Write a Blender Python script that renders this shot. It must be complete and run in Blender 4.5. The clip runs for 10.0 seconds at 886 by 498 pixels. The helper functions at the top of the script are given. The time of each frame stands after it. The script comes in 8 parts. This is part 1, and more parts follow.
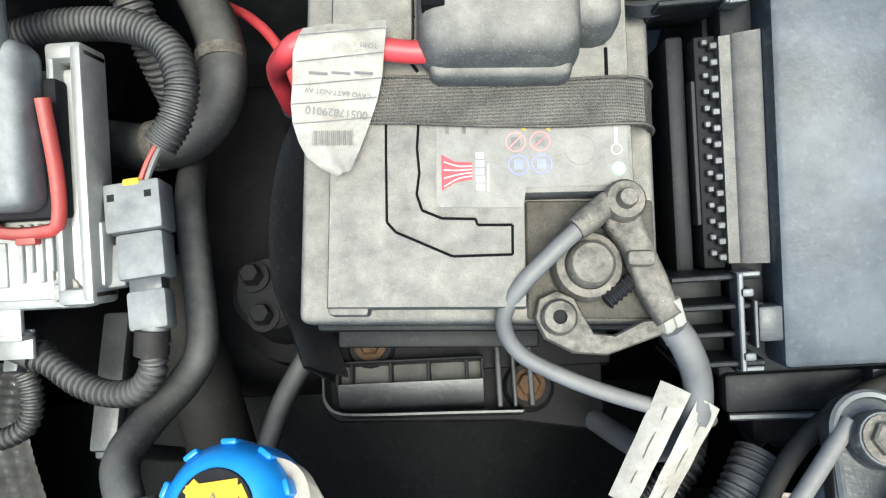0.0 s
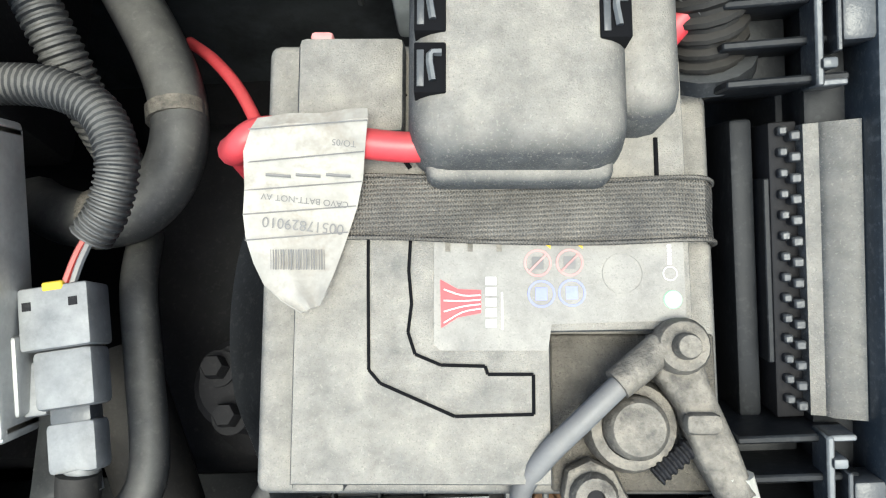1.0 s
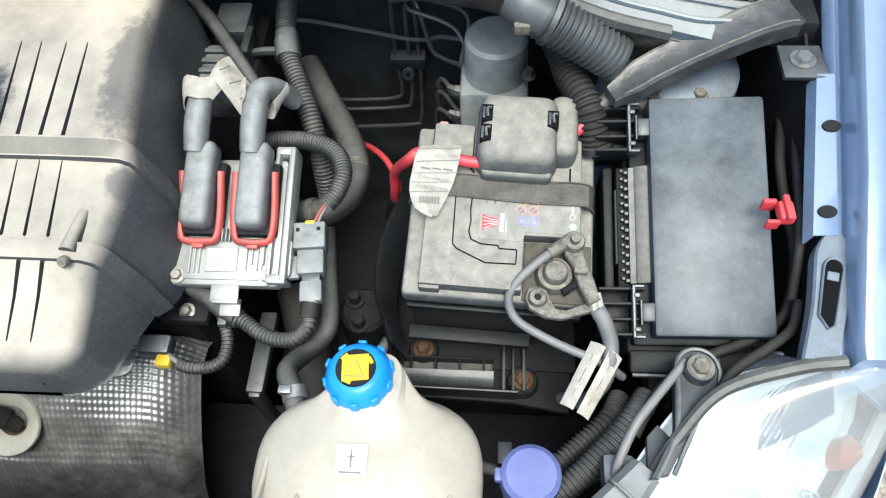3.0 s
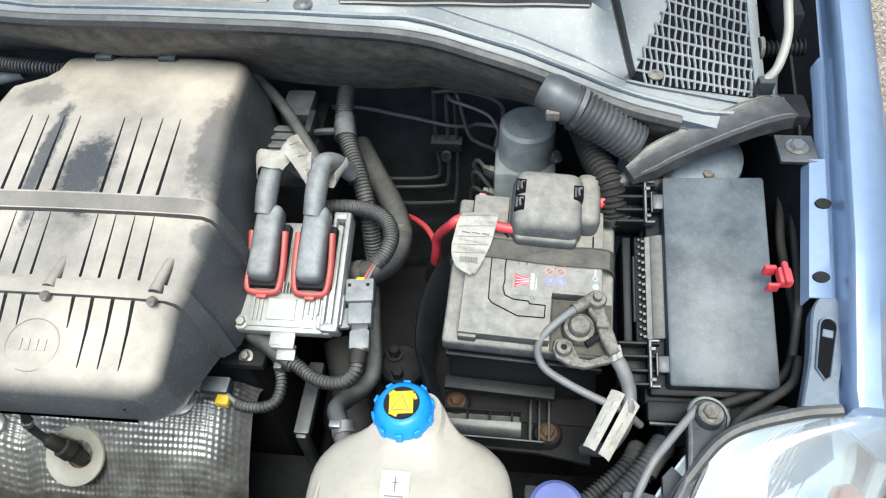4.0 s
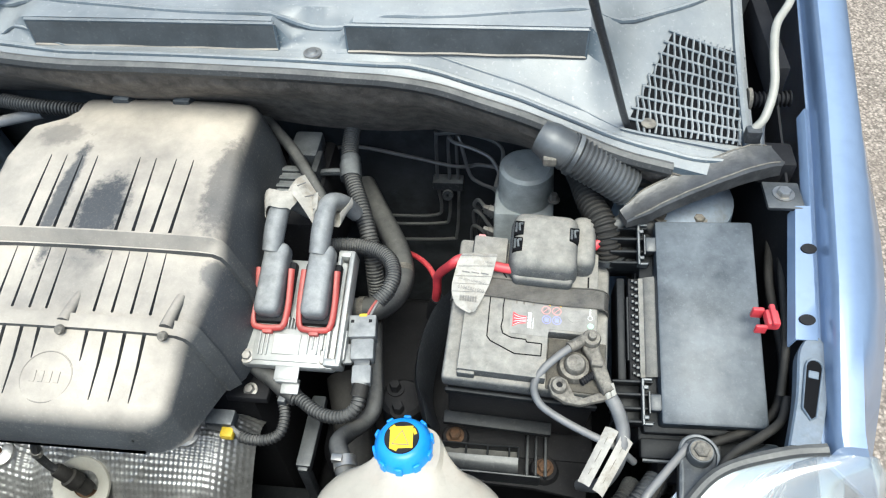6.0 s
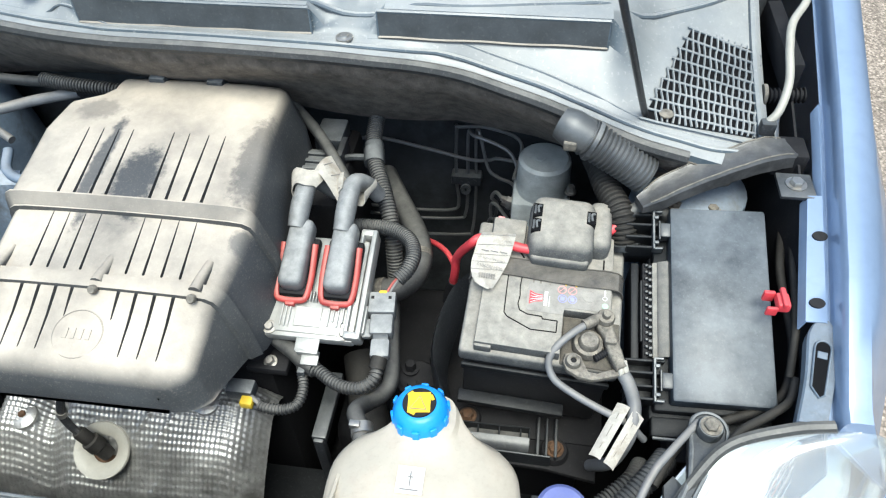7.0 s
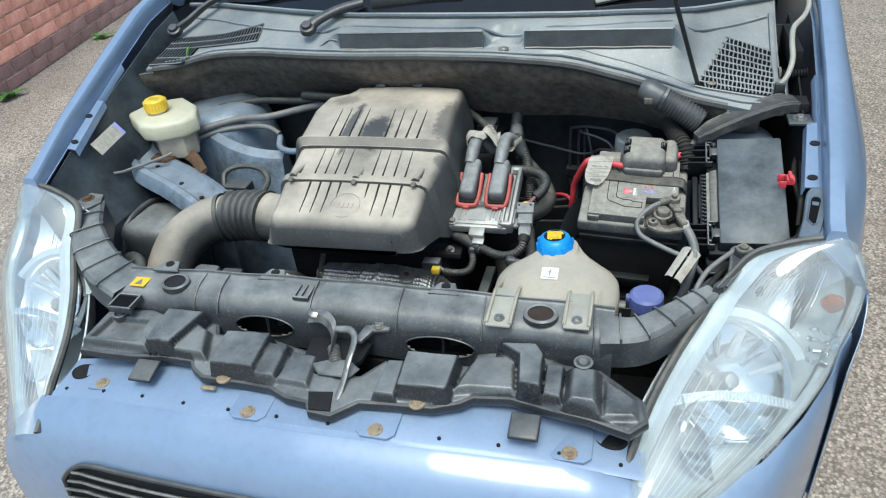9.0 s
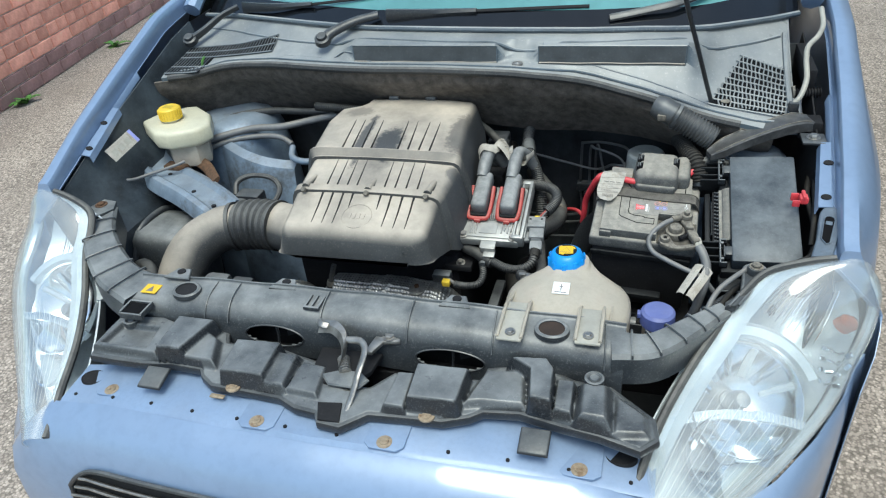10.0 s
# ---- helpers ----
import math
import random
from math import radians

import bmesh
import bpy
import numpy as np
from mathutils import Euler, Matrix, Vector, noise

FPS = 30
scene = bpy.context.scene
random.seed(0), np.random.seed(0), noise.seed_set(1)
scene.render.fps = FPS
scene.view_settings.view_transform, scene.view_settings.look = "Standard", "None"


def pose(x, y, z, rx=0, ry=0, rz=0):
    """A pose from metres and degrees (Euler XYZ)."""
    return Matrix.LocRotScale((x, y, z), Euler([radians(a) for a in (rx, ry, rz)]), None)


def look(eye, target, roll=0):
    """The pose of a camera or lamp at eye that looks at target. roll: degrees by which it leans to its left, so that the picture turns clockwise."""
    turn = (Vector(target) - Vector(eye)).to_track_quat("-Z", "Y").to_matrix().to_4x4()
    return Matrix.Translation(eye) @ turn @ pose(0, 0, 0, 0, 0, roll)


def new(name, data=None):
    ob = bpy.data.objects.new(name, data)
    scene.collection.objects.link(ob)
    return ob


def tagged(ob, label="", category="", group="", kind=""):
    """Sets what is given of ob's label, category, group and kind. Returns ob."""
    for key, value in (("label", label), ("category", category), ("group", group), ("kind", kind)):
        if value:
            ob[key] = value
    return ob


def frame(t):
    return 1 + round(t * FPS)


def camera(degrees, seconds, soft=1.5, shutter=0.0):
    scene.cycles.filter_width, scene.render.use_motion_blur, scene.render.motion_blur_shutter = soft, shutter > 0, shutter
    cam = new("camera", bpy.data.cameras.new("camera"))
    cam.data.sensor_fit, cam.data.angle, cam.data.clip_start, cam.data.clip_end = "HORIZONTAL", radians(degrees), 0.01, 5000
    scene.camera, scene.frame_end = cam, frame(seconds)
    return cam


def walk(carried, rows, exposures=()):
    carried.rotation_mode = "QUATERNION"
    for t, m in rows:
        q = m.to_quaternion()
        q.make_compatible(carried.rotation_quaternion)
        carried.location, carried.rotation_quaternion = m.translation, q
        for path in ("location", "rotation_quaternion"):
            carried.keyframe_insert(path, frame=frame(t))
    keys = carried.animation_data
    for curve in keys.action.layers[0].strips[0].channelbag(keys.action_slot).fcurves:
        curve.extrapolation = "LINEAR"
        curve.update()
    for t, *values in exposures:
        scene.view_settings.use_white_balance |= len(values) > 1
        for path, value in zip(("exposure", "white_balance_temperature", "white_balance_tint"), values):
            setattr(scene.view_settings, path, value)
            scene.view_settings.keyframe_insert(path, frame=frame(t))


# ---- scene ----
cam = camera(64.1, 10.0, 1.2)
PATH = [
    (0, 0.4397, -0.1446, 1.1349, 17.60, 3.07, -2.23),
    (0.5, 0.4419, -0.0874, 1.1046, 17.09, 3.13, -2.03),
    (1, 0.4393, -0.0607, 1.0746, 16.91, 2.90, -2.02),
    (1.5, 0.4321, -0.0427, 1.0542, 16.61, 3.47, -2.46),
    (2, 0.4322, -0.0847, 1.0888, 18.62, 4.38, -1.17),
    (2.2, 0.4392, -0.1451, 1.1465, 20.11, 4.51, -0.20),
    (3.3, 0.4253, -0.4310, 1.4302, 34.53, 1.76, 4.01),
    (3.5, 0.4175, -0.4490, 1.4364, 35.89, 1.85, 4.55),
    (4, 0.4215, -0.4601, 1.4451, 38.43, 2.72, 5.43),
    (4.5, 0.4270, -0.4816, 1.4646, 40.68, 2.69, 5.89),
    (5, 0.4277, -0.4758, 1.4629, 41.33, 2.57, 6.04),
    (5.5, 0.4282, -0.4797, 1.4666, 41.76, 2.62, 5.99),
    (6.8, 0.4174, -0.4540, 1.4840, 39.21, 1.61, 7.12),
    (7, 0.4147, -0.5286, 1.4610, 42.71, 1.50, 7.83),
    (7.5, 0.3574, -0.7459, 1.4610, 46.29, 2.03, 7.11),
    (8, 0.3835, -0.9242, 1.4815, 50.69, 3.48, 8.65),
    (8.5, 0.4451, -1.0952, 1.4869, 53.06, 4.55, 12.87),
    (9, 0.4496, -1.1448, 1.4911, 55.05, 5.65, 14.39),
    (9.5, 0.4428, -1.1510, 1.4917, 55.81, 5.48, 15.03),
    (10, 0.4398, -1.1472, 1.4930, 56.12, 5.02, 15.36),
]
walk(cam, [(t, pose(x, y, z, rx, ry, rz)) for t, x, y, z, rx, ry, rz in PATH],
     [(0.0, 1.44, 6500, -2), (1.5, 1.46, 6550, -1), (2.2, 1.48, 6500, -1), (3.5, 1.30, 6400, -1), (5.5, 1.32, 6350, -1), (7.5, 1.48, 6400, -2), (9.0, 0.86, 6250, -4), (10.0, 0.85, 6250, -4)])

# ---- world, sun, exposure ----
scene.view_settings.exposure = 0.9
world = bpy.data.worlds.new("overcast_sky")
scene.world = world
world.use_nodes = True
wn = world.node_tree
sky = wn.nodes.new("ShaderNodeTexSky")
sky.sky_type, sky.sun_disc = "NISHITA", False
sky.sun_elevation, sky.sun_rotation = radians(70), radians(170)
sky.air_density, sky.dust_density = 1.0, 3.0
wn.links.new(sky.outputs[0], wn.nodes["Background"].inputs[0])
wn.nodes["Background"].inputs[1].default_value = 0.13
sun_data = bpy.data.lights.new("sun", "SUN")
sun_data.energy, sun_data.angle, sun_data.color = 1.2, radians(30), (1.0, 0.99, 0.97)
sun = new("sun", sun_data)
sun.matrix_world = look((0.5, -1.9, 6.0), (0, 0, 0.7))


# ---- materials ----
def mat(name, col, rough=0.55, metal=0.0, var=0.25, scale=25.0, bump=0.15, bscale=350.0, dust=0.0,
        dustcol=(0.40, 0.35, 0.28), spread=0.35, coat=0.0, island=0.0, piece=0.0, emit=0.0, trans=0.0, stain=None, stainamt=0.0, grit=0.22, speck=0.0, weave=0.0, spec=0.5, wipes_and_shade=(), pebble=0.0):
    """A surface with broad and fine variation, fine relief and, where dust > 0, settled dust in patches, lighter on
    upward faces.
    """
    m = bpy.data.materials.new(name)
    m.use_nodes = True
    nt = m.node_tree
    b = nt.nodes["Principled BSDF"]
    L = nt.links.new
    tc = nt.nodes.new("ShaderNodeTexCoord")

    def noisy(s, detail, rgh=0.6):
        n = nt.nodes.new("ShaderNodeTexNoise")
        n.inputs["Scale"].default_value, n.inputs["Detail"].default_value, n.inputs["Roughness"].default_value = s, detail, rgh
        L(tc.outputs["Object"], n.inputs["Vector"])
        return n.outputs["Fac"]

    def ramp(src, a, z):
        r = nt.nodes.new("ShaderNodeMapRange")
        r.inputs["From Min"].default_value, r.inputs["From Max"].default_value = a, z
        L(src, r.inputs["Value"])
        return r.outputs["Result"]

    def mix(f, c1, c2):
        x = nt.nodes.new("ShaderNodeMix")
        x.data_type = "RGBA"
        for k, v in ((0, f), (6, c1), (7, c2)):
            if hasattr(v, "is_output"):
                L(v, x.inputs[k])
            else:
                x.inputs[k].default_value = v if k == 0 else (*v, 1)
        return x.outputs[2]

    def mul(a, c):
        x = nt.nodes.new("ShaderNodeMath")
        x.operation = "MULTIPLY"
        for k, v in ((0, a), (1, c)):
            if hasattr(v, "is_output"):
                L(v, x.inputs[k])
            else:
                x.inputs[k].default_value = v
        return x.outputs[0]

    lo, hi = [max(c * (1 - var), 0) for c in col], [min(c * (1 + var), 0.95) for c in col]
    broad, fine = noisy(scale, 4), noisy(scale * 9, 3)
    c = mix(ramp(broad, 0.3, 0.7), lo, hi)
    c = mix(mul(ramp(fine, 0.45, 0.75), 0.35), c, [v * 0.75 for v in col])
    if pebble:
        vo = nt.nodes.new("ShaderNodeTexVoronoi")
        vo.inputs["Scale"].default_value = pebble
        L(tc.outputs["Object"], vo.inputs["Vector"])
        sp = nt.nodes.new("ShaderNodeSeparateColor")
        L(vo.outputs["Color"], sp.inputs[0])
        c = mix(mul(ramp(sp.outputs[0], 0.55, 0.95), 0.8), c, [min(v * 1.75, 0.8) for v in col])
        c = mix(mul(ramp(sp.outputs[1], 0.60, 0.95), 0.8), c, [v * 0.35 for v in col])
        c = mix(mul(ramp(vo.outputs["Distance"], 0.45, 0.75), 0.7), c, [v * 0.3 for v in col])
    if stain:
        c = mix(mul(ramp(noisy(scale * 0.45, 5, 0.7), 0.52, 0.68), stainamt), c, stain)
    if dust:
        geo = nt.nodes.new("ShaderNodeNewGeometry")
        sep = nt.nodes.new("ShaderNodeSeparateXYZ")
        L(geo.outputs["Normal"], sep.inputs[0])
        # Dust lies on upward faces; the ramp also paints slopes darker for contrast.
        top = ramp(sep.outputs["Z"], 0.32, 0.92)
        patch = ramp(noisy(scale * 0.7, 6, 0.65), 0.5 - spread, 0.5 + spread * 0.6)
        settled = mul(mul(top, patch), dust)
        for x, y, wx, wy, clean in wipes_and_shade:
            place = nt.nodes.new("ShaderNodeVectorMath")
            place.operation = "MULTIPLY_ADD"
            place.inputs[1].default_value, place.inputs[2].default_value = (1 / wx, 1 / wy, 0), (-x / wx, -y / wy, 0)
            L(geo.outputs["Position"], place.inputs[0])
            far = nt.nodes.new("ShaderNodeVectorMath")
            far.operation = "LENGTH"
            L(place.outputs[0], far.inputs[0])
            ragged = nt.nodes.new("ShaderNodeMath")
            ragged.operation = "ADD"
            L(far.outputs["Value"], ragged.inputs[0])
            L(ramp(noisy(85, 5, 0.7), 0.15, 0.85), ragged.inputs[1])
            kept = nt.nodes.new("ShaderNodeMapRange")
            kept.inputs["From Min"].default_value, kept.inputs["From Max"].default_value = 1.25, 1.65
            kept.inputs["To Min"].default_value = 1 - clean
            L(ragged.outputs[0], kept.inputs["Value"])
            settled = mul(settled, kept.outputs[0])
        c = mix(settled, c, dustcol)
        grit = mul(ramp(noisy(scale * 30, 2), 0.62, 0.74), grit * dust)
        c = mix(grit, c, [min(v * 1.25, 0.8) for v in dustcol])
    if speck:
        c = mix(mul(ramp(noisy(bscale * 0.9, 2), 0.58, 0.68), speck), c, [v * 0.45 for v in (dustcol if dust else col)])
        c = mix(mul(ramp(noisy(bscale * 0.6, 2), 0.60, 0.70), speck * 0.4), c, [min(v * 1.22, 0.85) for v in (dustcol if dust else col)])
    knit = None
    if weave:
        for way in ("X", "Y"):
            wv = nt.nodes.new("ShaderNodeTexWave")
            wv.bands_direction = way
            wv.inputs["Scale"].default_value, wv.inputs["Distortion"].default_value = weave * (1.0 if way == "X" else 0.7), 0.6
            L(tc.outputs["Object"], wv.inputs["Vector"])
            knit = mul(knit, wv.outputs["Fac"]) if knit is not None else wv.outputs["Fac"]
        c = mix(mul(knit, 0.6), c, [min(v * 4.5, 0.5) for v in col])
    if island or piece:
        src = nt.nodes.new("ShaderNodeNewGeometry").outputs["Random Per Island"] if island else nt.nodes.new("ShaderNodeObjectInfo").outputs["Random"]
        amt = island or piece
        hs = nt.nodes.new("ShaderNodeHueSaturation")
        v = nt.nodes.new("ShaderNodeMapRange")
        v.inputs["To Min"].default_value, v.inputs["To Max"].default_value = 1 - amt, 1 + amt
        L(src, v.inputs["Value"])
        L(v.outputs[0], hs.inputs["Value"])
        L(c, hs.inputs["Color"])
        c = hs.outputs[0]
    L(c, b.inputs["Base Color"])
    b.inputs["Metallic"].default_value = metal
    b.inputs["Specular IOR Level"].default_value = spec
    rr = nt.nodes.new("ShaderNodeMapRange")
    rr.inputs["To Min"].default_value, rr.inputs["To Max"].default_value = max(rough - 0.12, 0.03), min(rough + 0.12, 1)
    L(broad, rr.inputs["Value"])
    L(rr.outputs[0], b.inputs["Roughness"])
    b.inputs["Coat Weight"].default_value = coat
    b.inputs["Coat Roughness"].default_value = 0.07
    b.inputs["Transmission Weight"].default_value = trans
    if bump:
        bp = nt.nodes.new("ShaderNodeBump")
        bp.inputs["Strength"].default_value, bp.inputs["Distance"].default_value = bump, 0.001
        L(knit if knit is not None else noisy(bscale, 3), bp.inputs["Height"])
        L(bp.outputs[0], b.inputs["Normal"])
    return m


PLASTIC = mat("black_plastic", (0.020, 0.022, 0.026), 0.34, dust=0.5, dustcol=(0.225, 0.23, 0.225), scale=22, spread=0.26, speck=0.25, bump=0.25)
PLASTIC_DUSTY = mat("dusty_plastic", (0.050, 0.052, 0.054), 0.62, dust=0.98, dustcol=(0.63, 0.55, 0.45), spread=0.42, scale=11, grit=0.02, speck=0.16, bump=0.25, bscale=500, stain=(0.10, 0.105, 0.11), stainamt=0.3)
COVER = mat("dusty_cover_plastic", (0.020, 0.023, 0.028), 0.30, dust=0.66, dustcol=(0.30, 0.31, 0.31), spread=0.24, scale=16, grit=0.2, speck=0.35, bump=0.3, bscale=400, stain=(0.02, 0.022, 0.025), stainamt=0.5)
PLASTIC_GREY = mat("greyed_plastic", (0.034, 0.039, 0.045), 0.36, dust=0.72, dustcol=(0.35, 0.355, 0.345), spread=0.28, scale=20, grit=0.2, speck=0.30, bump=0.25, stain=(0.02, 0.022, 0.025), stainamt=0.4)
# The last patch paints the shade of a smudged dimple; the rest are wipes.
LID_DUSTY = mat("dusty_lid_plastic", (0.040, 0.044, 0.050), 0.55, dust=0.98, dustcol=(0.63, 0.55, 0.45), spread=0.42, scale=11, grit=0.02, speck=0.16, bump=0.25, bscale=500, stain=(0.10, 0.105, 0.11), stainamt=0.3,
                wipes_and_shade=((-0.121, 0.085, 0.0105, 0.085, 0.85), (-0.063, 0.065, 0.030, 0.052, 0.92), (0.075, 0.115, 0.024, 0.075, 0.6), (-0.165, 0.185, 0.03, 0.02, 0.4), (-0.075, 0.012, 0.04, 0.018, 0.25), (0.086, 0.000, 0.013, 0.016, 0.6)))
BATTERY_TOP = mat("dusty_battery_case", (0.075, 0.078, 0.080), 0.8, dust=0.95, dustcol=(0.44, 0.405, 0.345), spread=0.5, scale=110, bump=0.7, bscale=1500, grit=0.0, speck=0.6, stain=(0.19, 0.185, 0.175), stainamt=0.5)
BATTERY_SIDE = mat("black_battery_case", (0.018, 0.018, 0.02), 0.45, dust=0.25, dustcol=(0.20, 0.19, 0.17), speck=0.15)
# Dark metal; its near-black also paints shade in holes and the deep bay.
DARK = mat("dark_metal_and_shade", (0.012, 0.012, 0.014), 0.7, dust=0.12, dustcol=(0.09, 0.085, 0.08), scale=40, speck=0.2, spec=0.2)
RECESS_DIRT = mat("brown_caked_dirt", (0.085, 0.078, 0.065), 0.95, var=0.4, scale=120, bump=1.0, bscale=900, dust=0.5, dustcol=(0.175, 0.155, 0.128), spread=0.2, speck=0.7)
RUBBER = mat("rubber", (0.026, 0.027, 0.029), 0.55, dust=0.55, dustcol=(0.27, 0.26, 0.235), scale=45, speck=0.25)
# Scuffed, dusty lid; part of the dust paints its pale sky sheen.
FUSE_LID = mat("fuse_lid_plastic", (0.022, 0.029, 0.038), 0.38, dust=0.56, dustcol=(0.25, 0.27, 0.285), spread=0.24, scale=22, spec=0.35, speck=0.25, stain=(0.085, 0.095, 0.105), stainamt=0.4)
ALU = mat("cast_aluminium", (0.40, 0.40, 0.385), 0.5, metal=0.5, dust=0.55, dustcol=(0.46, 0.45, 0.41), speck=0.12, scale=40)
STEEL = mat("zinc_steel", (0.36, 0.35, 0.335), 0.42, metal=0.85, var=0.3, scale=60, dust=0.4)
CHROME = mat("chrome", (0.84, 0.86, 0.88), 0.08, metal=1.0, var=0.05, bump=0.0)
RUST = mat("rust", (0.10, 0.055, 0.03), 0.85, var=0.5, scale=120, bump=0.5, bscale=700, stain=(0.19, 0.09, 0.04), stainamt=0.5)
LEAD = mat("grey_lead", (0.12, 0.11, 0.095), 0.75, metal=0.2, dust=0.7, dustcol=(0.35, 0.315, 0.26), spread=0.16, scale=160, bump=1.0, bscale=420, speck=0.6, stain=(0.07, 0.06, 0.05), stainamt=0.6)
BLUE_PAINT = mat("blue_car_paint", (0.203, 0.282, 0.425), 0.36, metal=0.15, var=0.06, scale=6, bump=0.02, coat=0.9, dust=0.10, dustcol=(0.40, 0.42, 0.44))
BLUE_PANEL = mat("dull_blue_paint", (0.20, 0.285, 0.44), 0.42, metal=0.1, var=0.08, scale=14, bump=0.03, coat=0.25, dust=0.25, dustcol=(0.36, 0.38, 0.41), speck=0.06)
WASHER = mat("rust_tinged_washer", (0.34, 0.27, 0.19), 0.6, metal=0.3, var=0.3, scale=150, stain=(0.16, 0.08, 0.035), stainamt=0.8)
BLUE_DIRTY = mat("dirty_blue_paint", (0.21, 0.275, 0.36), 0.42, metal=0.15, var=0.3, scale=18, coat=0.15, dust=0.45, dustcol=(0.34, 0.34, 0.33), stain=(0.07, 0.07, 0.07), stainamt=0.9, speck=0.2)
CREAM = mat("yellowed_plastic", (0.43, 0.385, 0.315), 0.4, var=0.16, scale=14, bump=0.05, dust=0.5, dustcol=(0.37, 0.335, 0.28), spread=0.2, stain=(0.38, 0.25, 0.19), stainamt=0.4, speck=0.08)
CREAM_PALE = mat("pale_yellow_plastic", (0.60, 0.57, 0.43), 0.42, var=0.1, scale=22, bump=0.05, dust=0.25, dustcol=(0.42, 0.39, 0.32), stain=(0.38, 0.31, 0.2), stainamt=0.35)
CAP_BLUE = mat("bright_blue_plastic", (0.02, 0.27, 0.72), 0.35, var=0.12, scale=30, bump=0.05)
CAP_VIOLET = mat("faded_blue_plastic", (0.10, 0.13, 0.36), 0.45, var=0.15, scale=30, dust=0.4, dustcol=(0.3, 0.3, 0.38))
YELLOW = mat("yellow_plastic", (0.75, 0.52, 0.05), 0.45, var=0.12, scale=40)
LABEL_YELLOW = mat("yellow_label", (0.80, 0.50, 0.03), 0.5, var=0.08, bump=0.0)
RED = mat("red_plastic", (0.62, 0.05, 0.065), 0.45, var=0.18, scale=40, bump=0.05, dust=0.15)
RED_DULL = mat("dull_red_plastic", (0.42, 0.05, 0.045), 0.5, var=0.25, scale=50, dust=0.3)
PAPER = mat("creased_paper", (0.44, 0.41, 0.36), 0.9, var=0.2, scale=70, bump=0.9, bscale=110, stain=(0.25, 0.215, 0.17), stainamt=0.7)
WHITE = mat("white_label", (0.78, 0.78, 0.76), 0.6, var=0.05)
INK = mat("grey_print", (0.20, 0.19, 0.18), 0.7, var=0.2, bump=0.0)
WEB = mat("woven_strap", (0.058, 0.053, 0.047), 0.95, var=0.35, scale=60, bump=1.0, bscale=700, dust=0.6, dustcol=(0.29, 0.265, 0.225), spread=0.25, weave=260, speck=0.35, stain=(0.03, 0.032, 0.04), stainamt=0.5)
FELT = mat("brown_felt", (0.092, 0.080, 0.070), 0.95, var=0.5, scale=50, bump=1.0, bscale=260, dust=0.40, dustcol=(0.25, 0.22, 0.185), speck=0.35)
FOIL = mat("scuffed_black_wrap", (0.06, 0.06, 0.062), 0.38, metal=0.3, var=0.5, scale=50, bump=0.8, bscale=120, dust=0.3, dustcol=(0.25, 0.24, 0.22), speck=0.2)
SHIELD = mat("embossed_aluminium", (0.42, 0.415, 0.40), 0.36, metal=0.65, var=0.5, scale=14, bump=0.5, stain=(0.07, 0.066, 0.06), stainamt=0.85, speck=0.5, bscale=260)
GREY_CABLE = mat("grey_cable", (0.14, 0.145, 0.155), 0.5, dust=0.4, scale=40)
PIPE = mat("painted_pipe", (0.17, 0.175, 0.18), 0.4, metal=0.3, dust=0.4)
# Weathered and dusty; the bluish base and extra dust also paint reflections.
COWL = mat("weathered_cowl", (0.075, 0.098, 0.12), 0.32, var=0.35, scale=7, dust=0.80, dustcol=(0.44, 0.435, 0.41), spread=0.36, speck=0.2, stain=(0.05, 0.065, 0.085), stainamt=0.6, spec=0.5)
# Near-black that paints the shade inside vents, slots and grooves.
HOLE_SHADE = mat("painted_hole_shade", (0.004, 0.004, 0.005), 0.9, bump=0.0, spec=0.2)
COWL_PANEL = mat("dark_cowl_trim", (0.060, 0.068, 0.076), 0.42, dust=0.40, dustcol=(0.22, 0.225, 0.22), scale=30, speck=0.25)
GLASS_DARK = mat("windscreen_glass", (0.02, 0.035, 0.035), 0.06, var=0.1, bump=0.0, coat=1.0)
# Teal base colour stands in for what shows in the glass.
GLASS_TEAL = mat("teal_glass", (0.11, 0.27, 0.27), 0.05, var=0.25, scale=3, bump=0.0, coat=1.0)
GLASS_BLACK = mat("black_glass_border", (0.006, 0.007, 0.009), 0.10, var=0.2, bump=0.0, speck=0.05)
CONCRETE = mat("washed_concrete", (0.37, 0.315, 0.27), 0.92, var=0.25, scale=3.0, bump=1.0, bscale=120, stain=(0.25, 0.205, 0.17), stainamt=0.5, speck=0.4, pebble=130)
BRICK = mat("red_brick", (0.88, 0.36, 0.27), 0.85, var=0.35, scale=12, bump=0.8, bscale=120, piece=0.3)
# Surface of the unseen wall added to cut light from the right.
SHADING_WALL = mat("grey_render", (0.20, 0.19, 0.18), 0.9, var=0.2, scale=3, bump=0.6, bscale=80, stain=(0.13, 0.12, 0.11), stainamt=0.5)
BRICK_DARK = mat("dark_brick", (0.36, 0.215, 0.20), 0.8, var=0.3, scale=12, bump=0.6, bscale=120, piece=0.25)
MORTAR = mat("mortar", (0.66, 0.55, 0.46), 0.95, var=0.25, scale=20, bump=0.8, bscale=200)
LEAF = mat("weed_leaf", (0.10, 0.24, 0.05), 0.6, var=0.3, scale=30)
ORANGE = mat("orange_bulb", (0.36, 0.075, 0.02), 0.25, var=0.3, scale=80)
ABS_GREY = mat("grey_blue_casting", (0.42, 0.45, 0.445), 0.5, metal=0.1, var=0.25, scale=40, dust=0.6, dustcol=(0.46, 0.475, 0.45), speck=0.2)
